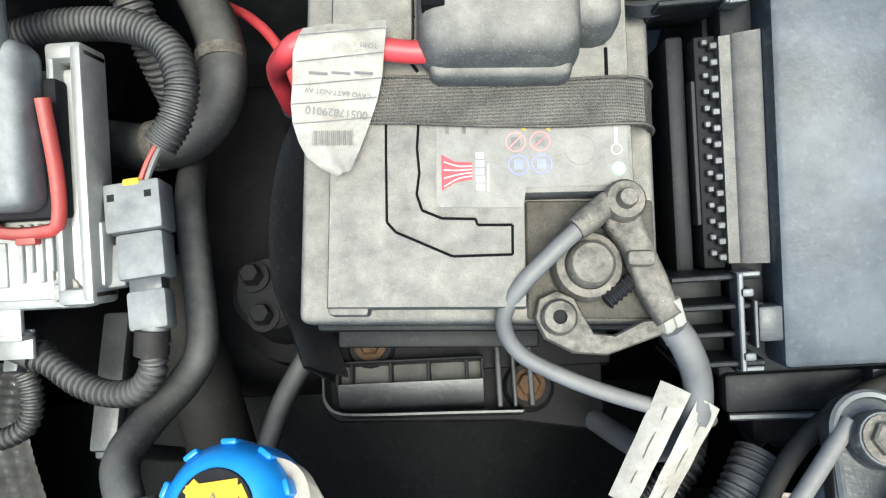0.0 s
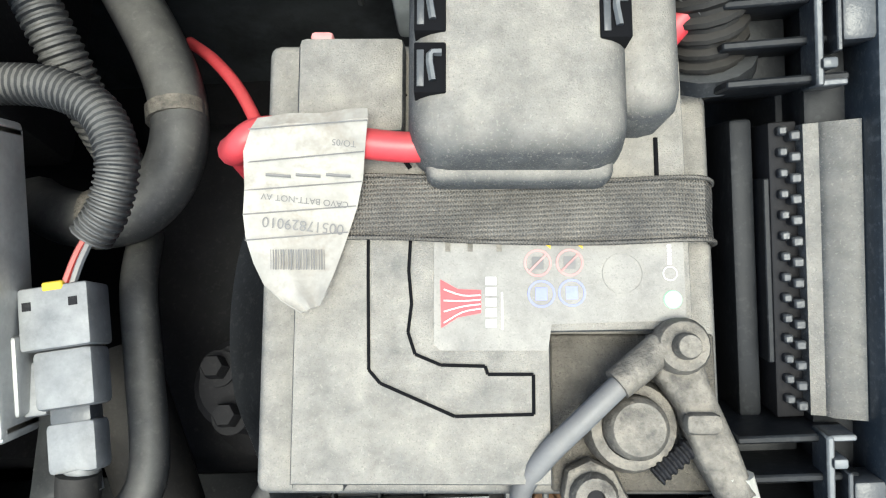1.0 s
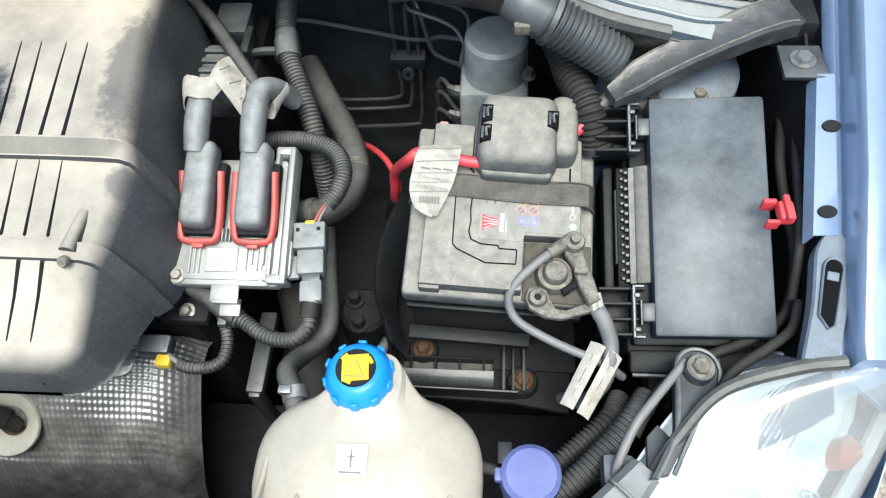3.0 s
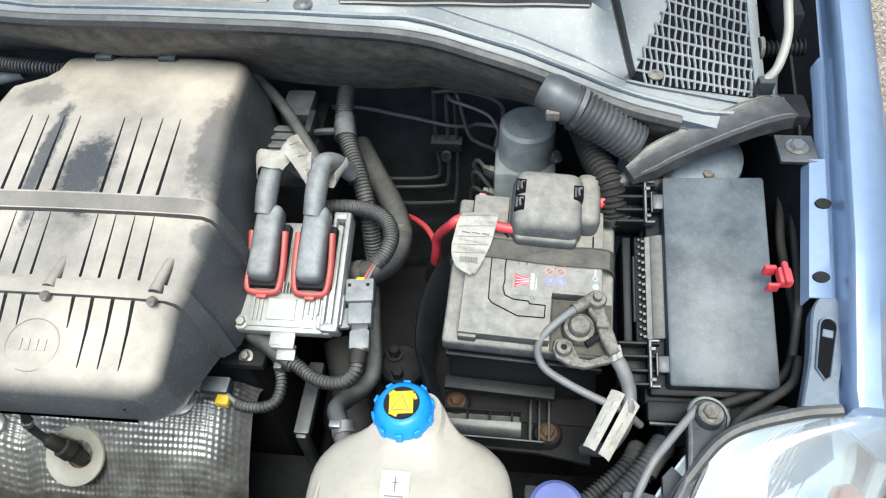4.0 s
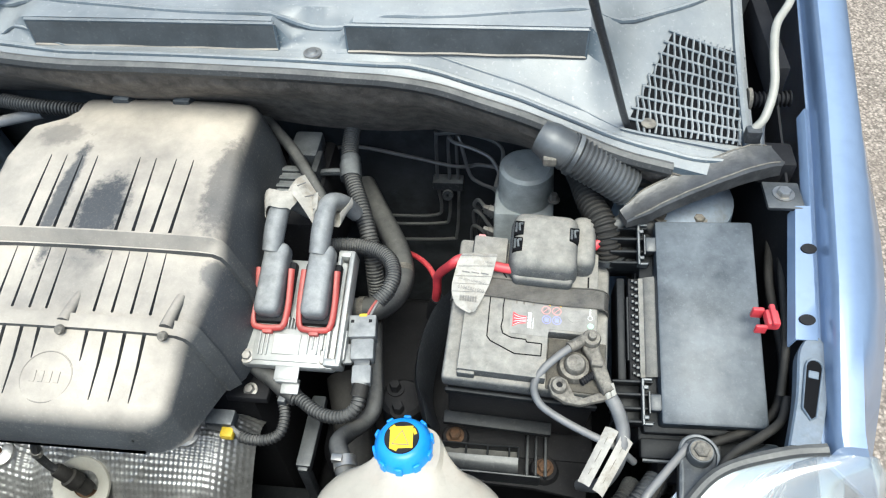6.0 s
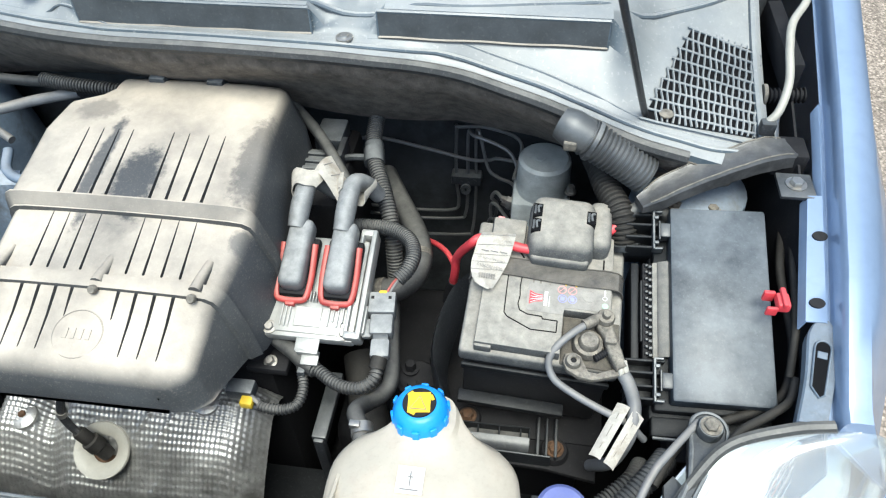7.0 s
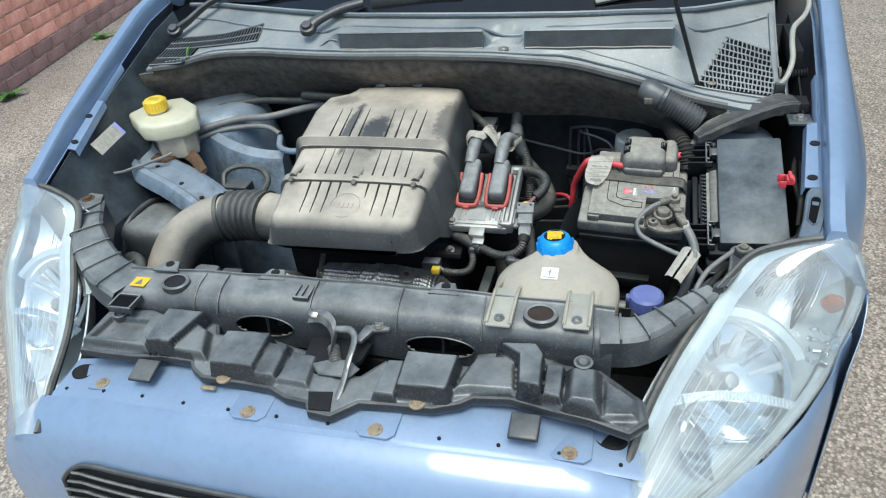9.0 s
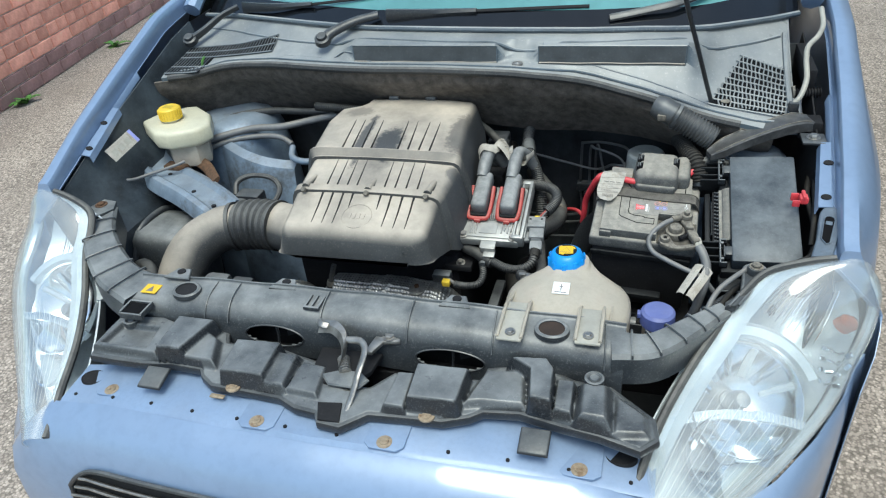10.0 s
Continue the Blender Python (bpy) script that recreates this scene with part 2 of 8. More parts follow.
CONN_GREY = mat("pale_grey_connector", (0.13, 0.135, 0.14), 0.5, dust=0.75, dustcol=(0.40, 0.40, 0.385), spread=0.3, scale=70, speck=0.2)
# Rubber with shade put into its colour; plain black cables use it too.
RUBBER_DARK = mat("shaded_dark_rubber", (0.020, 0.019, 0.018), 0.65, dust=0.3, dustcol=(0.13, 0.12, 0.105), scale=50, speck=0.2, spec=0.2)
GRIMY_BLUE = mat("grimy_blue_steel", (0.12, 0.155, 0.20), 0.4, metal=0.2, var=0.3, scale=25, dust=0.25, dustcol=(0.26, 0.27, 0.28), stain=(0.04, 0.045, 0.05), stainamt=0.6, speck=0.2)
BULKHEAD = mat("black_insulation", (0.060, 0.066, 0.072), 0.8, var=0.3, scale=15, bump=0.5, bscale=200, spec=0.3, stain=(0.015, 0.016, 0.018), stainamt=0.6)
GRIMY = mat("grimy_inner_wing", (0.060, 0.074, 0.088), 0.4, metal=0.2, var=0.5, scale=12, dust=0.35, dustcol=(0.22, 0.22, 0.21), stain=(0.018, 0.020, 0.024), stainamt=0.8, speck=0.2)
# Darker copy of the black plastic, with shade put into its colour.
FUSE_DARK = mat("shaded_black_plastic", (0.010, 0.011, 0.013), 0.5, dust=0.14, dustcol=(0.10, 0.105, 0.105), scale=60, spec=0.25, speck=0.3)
TYRE = mat("tyre_rubber", (0.018, 0.018, 0.019), 0.8, scale=30)
SILVER = mat("silver_duct", (0.10, 0.105, 0.11), 0.45, metal=0.5, var=0.3, scale=20, dust=0.4, dustcol=(0.25, 0.25, 0.235))
GREEN = mat("green_marker", (0.45, 0.75, 0.5), 0.5)
PINK = mat("faded_red_print", (0.72, 0.30, 0.28), 0.6, var=0.15, scale=60)
RED_PRINT = mat("red_print", (0.72, 0.07, 0.08), 0.5, var=0.15, scale=60)
BLUE_PRINT = mat("blue_print", (0.30, 0.32, 0.68), 0.6, var=0.15, scale=60)
CREAM_GREY = mat("grimy_pale_plastic", (0.36, 0.345, 0.30), 0.45, var=0.2, scale=25, dust=0.4, dustcol=(0.42, 0.40, 0.35))
HOUSING = mat("lamp_housing", (0.70, 0.74, 0.755), 0.22, metal=0.35, var=0.15, scale=30, bump=0.0)
HOLE_BROWN = mat("dark_brown_hole", (0.035, 0.022, 0.016), 0.8, var=0.4, scale=60)
LABEL_CLEAR = mat("dusty_label", (0.19, 0.18, 0.165), 0.5, var=0.2, scale=90, dust=0.75, dustcol=(0.375, 0.35, 0.305), spread=0.25, speck=0.45, bscale=1300)


def lens_material():
    m = bpy.data.materials.new("hazed_lens")
    m.use_nodes = True
    nt = m.node_tree
    nt.nodes.clear()
    out = nt.nodes.new("ShaderNodeOutputMaterial")
    tr, gl, df = nt.nodes.new("ShaderNodeBsdfTransparent"), nt.nodes.new("ShaderNodeBsdfGlossy"), nt.nodes.new("ShaderNodeBsdfDiffuse")
    gl.inputs["Roughness"].default_value = 0.06
    df.inputs["Color"].default_value = (0.88, 0.90, 0.91, 1)
    tr.inputs["Color"].default_value = (0.93, 0.96, 0.97, 1)
    n = nt.nodes.new("ShaderNodeTexNoise")
    n.inputs["Scale"].default_value = 9
    mr = nt.nodes.new("ShaderNodeMapRange")
    mr.inputs["To Min"].default_value, mr.inputs["To Max"].default_value = 0.05, 0.20
    lw = nt.nodes.new("ShaderNodeLayerWeight")
    lw.inputs[0].default_value = 0.25
    a, z = nt.nodes.new("ShaderNodeMixShader"), nt.nodes.new("ShaderNodeMixShader")
    L = nt.links.new
    L(n.outputs["Fac"], mr.inputs["Value"])
    L(mr.outputs[0], a.inputs[0])
    L(tr.outputs[0], a.inputs[1])
    L(df.outputs[0], a.inputs[2])
    fr = nt.nodes.new("ShaderNodeMapRange")
    fr.inputs["To Min"].default_value, fr.inputs["To Max"].default_value = 0.05, 0.60
    L(lw.outputs["Facing"], fr.inputs["Value"])
    L(fr.outputs[0], z.inputs[0])
    L(a.outputs[0], z.inputs[1])
    L(gl.outputs[0], z.inputs[2])
    L(z.outputs[0], out.inputs[0])
    return m


LENS = lens_material()

# ---- mesh helpers ----
BASE = {}


def thing(name, at, label, category, group="", kind=""):
    """An empty at the base of a thing, which its parts hang under."""
    ob = new(name)
    ob.empty_display_size = 0.02
    ob.location = at
    BASE[ob.name] = Vector(at)
    return tagged(ob, label, category, group, kind)


def part(name, bm, material, parent=None, label="", sharp=38):
    """Links a bmesh, given in world metres, as one mesh under a thing or a part."""
    off = BASE[parent.name] if parent else Vector((0, 0, 0))
    bmesh.ops.translate(bm, verts=bm.verts, vec=-off)
    me = bpy.data.meshes.new(name)
    bm.to_mesh(me)
    bm.free()
    me.shade_smooth()
    me.set_sharp_from_angle(angle=radians(sharp))
    me.materials.append(material)
    ob = new(name, me)
    if parent:
        ob.parent = parent
        BASE[ob.name] = off
    else:
        BASE[ob.name] = Vector((0, 0, 0))
    return tagged(ob, label) if label else ob


def moved(bm, m):
    bmesh.ops.transform(bm, matrix=m, verts=bm.verts)
    return bm


def joined(*bms):
    out = bms[0]
    for b in bms[1:]:
        me = bpy.data.meshes.new("tmp")
        b.to_mesh(me)
        b.free()
        out.from_mesh(me)
        bpy.data.meshes.remove(me)
    return out


def rbox(x0, x1, y0, y1, z0, z1, b=0.003, seg=2, taper=0.0):
    """A box with rounded edges; taper narrows its top."""
    bm = bmesh.new()
    bmesh.ops.create_cube(bm, size=1)
    for v in bm.verts:
        k = 1 - taper if v.co.z > 0 else 1
        v.co = Vector(((x0 + x1) / 2 + v.co.x * (x1 - x0) * k, (y0 + y1) / 2 + v.co.y * (y1 - y0) * k, (z0 + z1) / 2 + v.co.z * (z1 - z0)))
    if b:
        bmesh.ops.bevel(bm, geom=bm.edges[:], offset=b, segments=seg, affect="EDGES", profile=0.5)
    return bm


def prism(outline, z0, z1, b=0.002, seg=1):
    """An outline (x, y) drawn up from z0 to z1, with its rims rounded."""
    bm = bmesh.new()
    low = [bm.verts.new((x, y, z0)) for x, y in outline]
    f = bm.faces.new(low)
    got = bmesh.ops.extrude_face_region(bm, geom=[f])
    up = [v for v in got["geom"] if isinstance(v, bmesh.types.BMVert)]
    bmesh.ops.translate(bm, verts=up, vec=(0, 0, z1 - z0))
    bmesh.ops.recalc_face_normals(bm, faces=bm.faces[:])
    if b:
        rim = [e for e in bm.edges if abs(e.verts[0].co.z - e.verts[1].co.z) < 1e-6]
        bmesh.ops.bevel(bm, geom=rim, offset=b, segments=seg, affect="EDGES", profile=0.5)
    return bm


def lathe(profile, n=24, at=(0, 0, 0), axis=(0, 0, 1)):
    """A turned shape from (radius, height) pairs."""
    bm = bmesh.new()
    rings = []
    for r, z in profile:
        if r < 1e-5:
            rings.append([bm.verts.new((0, 0, z))])
        else:
            rings.append([bm.verts.new((r * math.cos(2 * math.pi * k / n), r * math.sin(2 * math.pi * k / n), z)) for k in range(n)])
    for a, b in zip(rings, rings[1:]):
        for k in range(n):
            q = [a[k % len(a)], a[(k + 1) % len(a)], b[(k + 1) % len(b)], b[k % len(b)]]
            q = list(dict.fromkeys(q))
            if len(q) > 2:
                bm.faces.new(q)
    bmesh.ops.recalc_face_normals(bm, faces=bm.faces[:])
    turn = Vector((0, 0, 1)).rotation_difference(Vector(axis).normalized()).to_matrix().to_4x4()
    return moved(bm, Matrix.Translation(at) @ turn)


def glide(pts, steps):
    """Points on a smooth curve through pts."""
    P = [Vector(p) for p in pts]
    P = [2 * P[0] - P[1]] + P + [2 * P[-1] - P[-2]]
    out = []
    for i in range(1, len(P) - 2):
        a, b, c, d = P[i - 1 : i + 3]
        for k in range(steps):
            t = k / steps
            out.append(0.5 * (2 * b + (c - a) * t + (2 * a - 5 * b + 4 * c - d) * t * t + (3 * b - a - 3 * c + d) * t**3))
    out.append(P[-2])
    return out


def tube(pts, r, n=10, steps=8, pitch=0.0, depth=0.0, flat=1.0, caps=True):
    """A hose along a smooth curve. pitch and depth: the spacing and depth of its corrugation. r may be a list, one radius a point."""
    line = glide(pts, steps)
    radii = [r] * len(line)
    if isinstance(r, (list, tuple)):
        radii = [float(np.interp(k / steps, range(len(r)), r)) for k in range(len(line))]
    if pitch:
        cum = np.r_[0, np.cumsum([(q - p).length for p, q in zip(line, line[1:])])]
        s = np.arange(0, cum[-1], pitch / 4)
        rad = np.interp(s, cum, radii)
        line = [Vector([float(np.interp(v, cum, [p[k] for p in line])) for k in range(3)]) for v in s]
        radii = [float(rad[k]) * (1 - depth * (k % 4 in (2, 3))) for k in range(len(s))]
    bm = bmesh.new()
    tang = [(line[min(k + 1, len(line) - 1)] - line[max(k - 1, 0)]).normalized() for k in range(len(line))]
    side = tang[0].orthogonal().normalized()
    rings = []
    for k, p in enumerate(line):
        side = (side - tang[k] * side.dot(tang[k])).normalized()
        up = tang[k].cross(side)
        rings.append([bm.verts.new(p + radii[k] * (math.cos(2 * math.pi * j / n) * side + flat * math.sin(2 * math.pi * j / n) * up)) for j in range(n)])
    for a, b in zip(rings, rings[1:]):
        for j in range(n):
            bm.faces.new((a[j], a[(j + 1) % n], b[(j + 1) % n], b[j]))
    if caps:
        bm.faces.new(rings[0][::-1])
        bm.faces.new(rings[-1])
    bmesh.ops.recalc_face_normals(bm, faces=bm.faces[:])
    return bm


def loft(sections, closed=True, caps=True):
    """A skin over sections with equally many points."""
    bm = bmesh.new()
    rings = [[bm.verts.new(p) for p in s] for s in sections]
    n = len(rings[0])
    for a, b in zip(rings, rings[1:]):
        for j in range(n if closed else n - 1):
            bm.faces.new((a[j], a[(j + 1) % n], b[(j + 1) % n], b[j]))
    if caps and closed:
        bm.faces.new(rings[0][::-1])
        bm.faces.new(rings[-1])
    bmesh.ops.recalc_face_normals(bm, faces=bm.faces[:])
    return bm


def sheet(sections, thick):
    """A skin over open sections, given a thickness."""
    bm = loft(sections, closed=False, caps=False)
    bmesh.ops.solidify(bm, geom=bm.faces[:], thickness=thick)
    bmesh.ops.recalc_face_normals(bm, faces=bm.faces[:])
    return bm


def hexbolt(at, r, h, axis=(0, 0, 1), washer=0.0):
    bm = lathe([(0, h), (r * 0.85, h), (r, h * 0.8), (r, 0), (0, 0)], 6, at, axis)
    if washer:
        bm = joined(bm, lathe([(0, 0.0016), (washer, 0.0016), (washer, -0.0005), (0, -0.0005)], 18, at, axis))
    return bm


def frame_of(origin, xdir, ydir):
    """A matrix whose x runs along xdir and whose y lies towards ydir."""
    x = Vector(xdir).normalized()
    z = x.cross(Vector(ydir)).normalized()
    y = z.cross(x)
    m = Matrix((x, y, z)).transposed().to_4x4()
    m.translation = origin
    return m


def mirrored(bm, lift=0.0):
    """The other side of the car; lift raises its outer parts, as the car stands slightly askew."""
    for v in bm.verts:
        v.co.x = -v.co.x
        v.co.z += lift * min(max((-v.co.x - 0.47) / 0.27, 0.0), 1.0)
    bmesh.ops.reverse_faces(bm, faces=bm.faces[:])
    return bm


def nosed(bm, inner=0.0):
    """Sets the nose a little to one side, as the car stands; inner spares what lies nearer the middle."""
    for v in bm.verts:
        k = min(max((-0.15 - v.co.y) / 0.08, 0.0), 1.0)
        if inner:
            k *= min(max((abs(v.co.x) - inner) / 0.06, 0.0), 1.0)
        v.co.x -= 0.019 * k
    return bm


# ---- ground and wall ----
def build_ground():
    bm = bmesh.new()
    bmesh.ops.create_grid(bm, x_segments=2, y_segments=2, size=400)
    ob = part("ground", bm, CONCRETE)
    tagged(ob, "worn washed concrete yard ground", "ground", kind="structure")


# ---- car body ----
def ze(y):
    """Height of the wing's upper edge along the car."""
    return float(np.interp(y, [-0.20, -0.13, 0.0, 0.20, 0.40, 0.8, 1.3], [0.825, 0.848, 0.900, 0.963, 1.026, 1.08, 1.11]))


def xe(y):
    """Distance of the wing's upper edge from the car's middle."""
    return float(np.interp(y, [-0.13, 0.0, 0.2, 0.4, 1.3], [0.736, 0.747, 0.762, 0.771, 0.80]))


LAMP_IN = [(0.738, -0.143, 0.824), (0.698, -0.147, 0.817), (0.645, -0.163, 0.804), (0.618, -0.195, 0.784), (0.588, -0.255, 0.756), (0.549, -0.325, 0.726), (0.512, -0.41, 0.697), (0.486, -0.50, 0.670), (0.468, -0.575, 0.640)]
LAMP_OUT = [(0.783, -0.128, 0.797), (0.800, -0.142, 0.772), (0.807, -0.162, 0.736), (0.798, -0.205, 0.700), (0.770, -0.270, 0.668), (0.727, -0.335, 0.640), (0.670, -0.405, 0.615), (0.590, -0.49, 0.600), (0.505, -0.575, 0.605)]


def lamp_edge(y):
    """Place of the headlamp's outer edge at a depth."""
    ys = [p[1] for p in LAMP_OUT][::-1]
    return float(np.interp(y, ys, [p[0] for p in LAMP_OUT][::-1])), float(np.interp(y, ys, [p[2] for p in LAMP_OUT][::-1]))


def wing_mesh():
    out = []
    for y in [-0.27, -0.24, -0.21, -0.18, -0.16, -0.145, -0.136, -0.130, *np.linspace(-0.126, 1.3, 34)]:
        y = float(y)
        e, x, pull = ze(y), xe(y), 0.05 * max(0.0, (0.12 - y) / 0.29) ** 2
        low = max(0.866 + 0.31 * min(y, 0.3), e - 0.034)
        xs = [(x - 0.0050, low - 0.004), (x - 0.004, low - 0.007), (x - 0.002, low - 0.007), (x - 0.001, (low + e) / 2), (x, e - 0.005), (x + 0.003, e - 0.001), (x + 0.010, e), (x + 0.024, e - 0.001), (x + 0.042 - pull * 0.4, e - 0.014), (0.822 - pull, e - 0.048),
              (0.834 - pull, e - 0.11), (0.842 - pull, 0.66), (0.845 - pull, 0.55), (0.840 - pull, 0.40), (0.815 - pull, 0.24)]
        if y < -0.148:
            lx, lz = lamp_edge(y)
            xs = [(max(px, lx + 0.004), min(pz, lz - 0.001)) for px, pz in xs]
        out.append([(px, y, pz) for px, pz in xs])
    return sheet(out, 0.0015)


def flange_mesh():
    out = []
    for y in [*np.linspace(-0.035, 0.112, 8), 0.1125, 0.15, 0.20, 0.235]:
        z = 0.8645 + 0.31 * y
        edge = xe(y) - 0.0045
        inner = 0.715 + 0.108 * y if y <= 0.112 else edge - 0.009
        out.append([(inner, y, z - 0.014), (inner + 0.004, y, z), (edge - 0.004, y, z + 0.001), (edge, y, z - 0.002)])
    return sheet(out, 0.002)


def lens_mesh(sink=0.0, bulge=0.045, n=28, m=14):
    a, b = glide(LAMP_IN, 4), glide(LAMP_OUT, 4)
    rows = []
    for k in range(len(a)):
        u = k / (len(a) - 1)
        row = []
        for j in range(m + 1):
            v = j / m
            p = a[k].lerp(b[k], v)
            h = bulge * math.sin(math.pi * v) ** 0.7 * (0.35 + 0.65 * math.sin(math.pi * min(max(u, 0.02), 0.98)) ** 0.5)
            out = Vector((0.35, -0.45, 0.82)).lerp(Vector((0.80, -0.45, 0.40)), v ** 1.5)
            p = p + out * h - Vector((0.45, -0.45, 0.77)) * (sink * (0.25 + 0.75 * math.sin(math.pi * v)))
            row.append(p)
        rows.append(row)
    return rows


def bumper_curve(s):
    """Plan line and height of the bumper's top edge, s from the middle (0) to the side (1)."""
    k = [0, 0.2, 0.4, 0.55, 0.58, 0.605, 0.63, 0.66, 0.70, 0.78, 0.86, 0.93, 1.0]
    x = np.interp(s, k, [0, 0.2, 0.38, 0.484, 0.505, 0.522, 0.540, 0.562, 0.598, 0.672, 0.73, 0.773, 0.80])
    y = np.interp(s, k, [-0.545, -0.540, -0.523, -0.516, -0.519, -0.518, -0.513, -0.502, -0.474, -0.408, -0.338, -0.273, -0.205])
    z = np.interp(s, k, [0.706, 0.702, 0.688, 0.668, 0.653, 0.638, 0.622, 0.607, 0.599, 0.613, 0.637, 0.664, 0.695])
    return Vector((float(x), float(y), float(z)))


BUMPER_STEPS = [0, 0.2, 0.4, 0.55, 0.62, 0.70, 0.78, 0.86, 0.93, 1.0]


BUMPER_PROFILE = [(0.0, 0.0), (0.006, -0.002), (0.03, -0.014), (0.055, -0.04), (0.075, -0.09), (0.085, -0.16), (0.088, -0.26), (0.07, -0.36), (0.02, -0.44), (-0.06, -0.46)]


def bumper_point(s, v, proud=0.0):
    """A point on the bumper: s from side to side, v down its profile's steps."""
    p, a = bumper_curve(abs(s)), abs(s)
    ang = a ** 2.2 * radians(82)
    out = Vector((math.copysign(math.sin(ang), s), -math.cos(ang), 0))
    p.x = math.copysign(p.x, s)
    k = 1.0 - 0.93 * min(1.0, a / 0.74) ** 3
    q = Vector((math.copysign(float(np.interp(a, BUMPER_STEPS, [0, 0.2, 0.38, 0.490, 0.552, 0.625, 0.690, 0.74, 0.778, 0.80])), s), float(np.interp(a, BUMPER_STEPS, [-0.545, -0.540, -0.533, -0.545, -0.552, -0.500, -0.425, -0.345, -0.275, -0.205])), 0))
    o = float(np.interp(v, range(10), [c[0] for c in BUMPER_PROFILE]))
    h = float(np.interp(v, range(10), [c[1] for c in BUMPER_PROFILE]))
    w = float(np.interp(v, range(5), (0.0, 0.12, 0.5, 0.85, 1.0)))
    return Vector((p.x + (q.x - p.x) * w, p.y + (q.y - p.y) * w, p.z + h * (p.z - 0.2) / 0.48)) + out * (o * k + proud)


def bumper_mesh():
    return sheet([[bumper_point(s, v) for v in range(10)] for s in np.linspace(-1, 1, 241)], 0.003)


def front_panel_mesh():
    """The painted cross panel above the bumper, in one bowed strip."""
    rows = []
    for x in np.linspace(-0.485, 0.485, 41):
        f = bumper_curve(abs(x) / 0.49 * 0.55)
        z = 0.712 - 0.17 * x * x
        back = -0.435
        rows.append([(x, f.y - 0.001, f.z), (x, f.y + 0.006, z), (x, -0.47, z + 0.003), (x, back, z + 0.006)])
    return sheet(rows, 0.002)


def washer_bolt(parent, at, r=0.013):
    b = part("bolt", joined(lathe([(0, 0.003), (r * 0.55, 0.003), (r * 0.6, 0.0015), (r, 0.0012), (r, -0.001), (0, -0.001)], 18, at), rbox(at[0] - r * 0.3, at[0] + r * 0.3, at[1] - 0.0012, at[1] + 0.0012, at[2] + 0.0025, at[2] + 0.004, 0)), WASHER, parent, "rusty slotted panel bolt")
    return b


def build_car():
    car = thing("car", (0, 0, 0.2), "light blue hatchback with its bonnet open, parked on concrete", "car")
    for side in (1, -1):
        flip = (lambda b: b) if side > 0 else (lambda b: mirrored(b, 0.026))
        part("wing", flip(wing_mesh()), BLUE_PAINT, car, "light blue painted front wing")
        fl = part("wing_flange", flip(flange_mesh()), BLUE_PAINT, car, "blue flange with dark slots")
        for y in (-0.015, 0.062):
            z = 0.8645 + 0.31 * y + 0.0015
            # Slots are discs on the flange, coloured dark for the shade inside.
            part("slot", flip(moved(lathe([(0, 0.0012), (0.006, 0.0012), (0.0062, -0.001), (0, -0.001)], 16), Matrix.Translation((0.7305 + 0.136 * y, y, z)) @ pose(0, 0, 0, 17) @ Matrix.Diagonal((1.35, 0.95, 1, 1)))), DARK, fl)
    part("bumper", nosed(bumper_mesh(), 0.42), BLUE_PAINT, car, "glossy light blue front bumper")
    panel = part("front_panel", front_panel_mesh(), BLUE_PANEL, car, "blue cross panel with rusty bolts and holes")
    for x, y in ((-0.39, -0.492), (-0.092, -0.529), (0.112, -0.529), (0.384, -0.505)):
        z = 0.712 - 0.17 * x * x + 0.0025
        part("seat_pad", prism([(x - 0.030, -0.43), (x - 0.030, y - 0.004), (x - 0.020, y - 0.0125), (x + 0.020, y - 0.0125), (x + 0.030, y - 0.004), (x + 0.030, -0.43)], z - 0.003, z + 0.0012, 0.001, 2), BLUE_PANEL, panel)
        washer_bolt(panel, (x, y, z + 0.0012), 0.0115)
    for x in (-0.451, 0.437):
        z = 0.712 - 0.17 * x * x
        # No real hole: a rimmed disc with the inner shade in its colour.
        part("hole", moved(lathe([(0, 0.0045), (0.017, 0.0045), (0.0185, 0.006), (0.02, 0.0045), (0.0205, 0.0), (0, 0)], 24), Matrix.Translation((x, -0.465, z)) @ Matrix.Diagonal((1.15, 0.85, 1, 1))), DARK, panel)
    for k in range(12):
        x = -0.46 + 0.083 * k
        f = bumper_curve(abs(x) / 0.49 * 0.55)
        # Pin holes are small discs painted as dark as their insides.
        part("pin_hole", lathe([(0, 0.0012), (0.0028, 0.0012), (0.003, -0.001), (0, -0.001)], 10, (x, f.y + 0.015, 0.712 - 0.17 * x * x + 0.0015)), DARK, panel)
    # grille set in the bumper
    def top(s):
        return 3.66 + 0.62 * min(max((abs(s) - 0.34) / 0.115, 0.0), 1.0) ** 2.5

    ss = np.linspace(-0.455, 0.455, 49)
    g = part("grille", sheet([[bumper_point(s, top(s) + (5.7 - top(s)) * v, 0.004) for v in np.linspace(0, 1, 7)] for s in ss], 0.002), FUSE_DARK, car, "black slatted bumper grille")
    for k in range(6):
        v = 3.98 + 0.29 * k
        part("slat", tube([bumper_point(s, v, 0.009) for s in ss if top(s) < v], 0.0028, 8, 2, flat=1.5), STEEL, g)
    ring = [bumper_point(s, top(s), 0.006) for s in ss] + [bumper_point(0.455, 5.1, 0.006)] + [bumper_point(s, 5.7, 0.006) for s in ss[::-1]] + [bumper_point(-0.455, 5.1, 0.006), bumper_point(ss[0], top(ss[0]), 0.006)]
    part("grille_frame", tube(ring, 0.0045, 8, 2), PLASTIC, g)
    return car


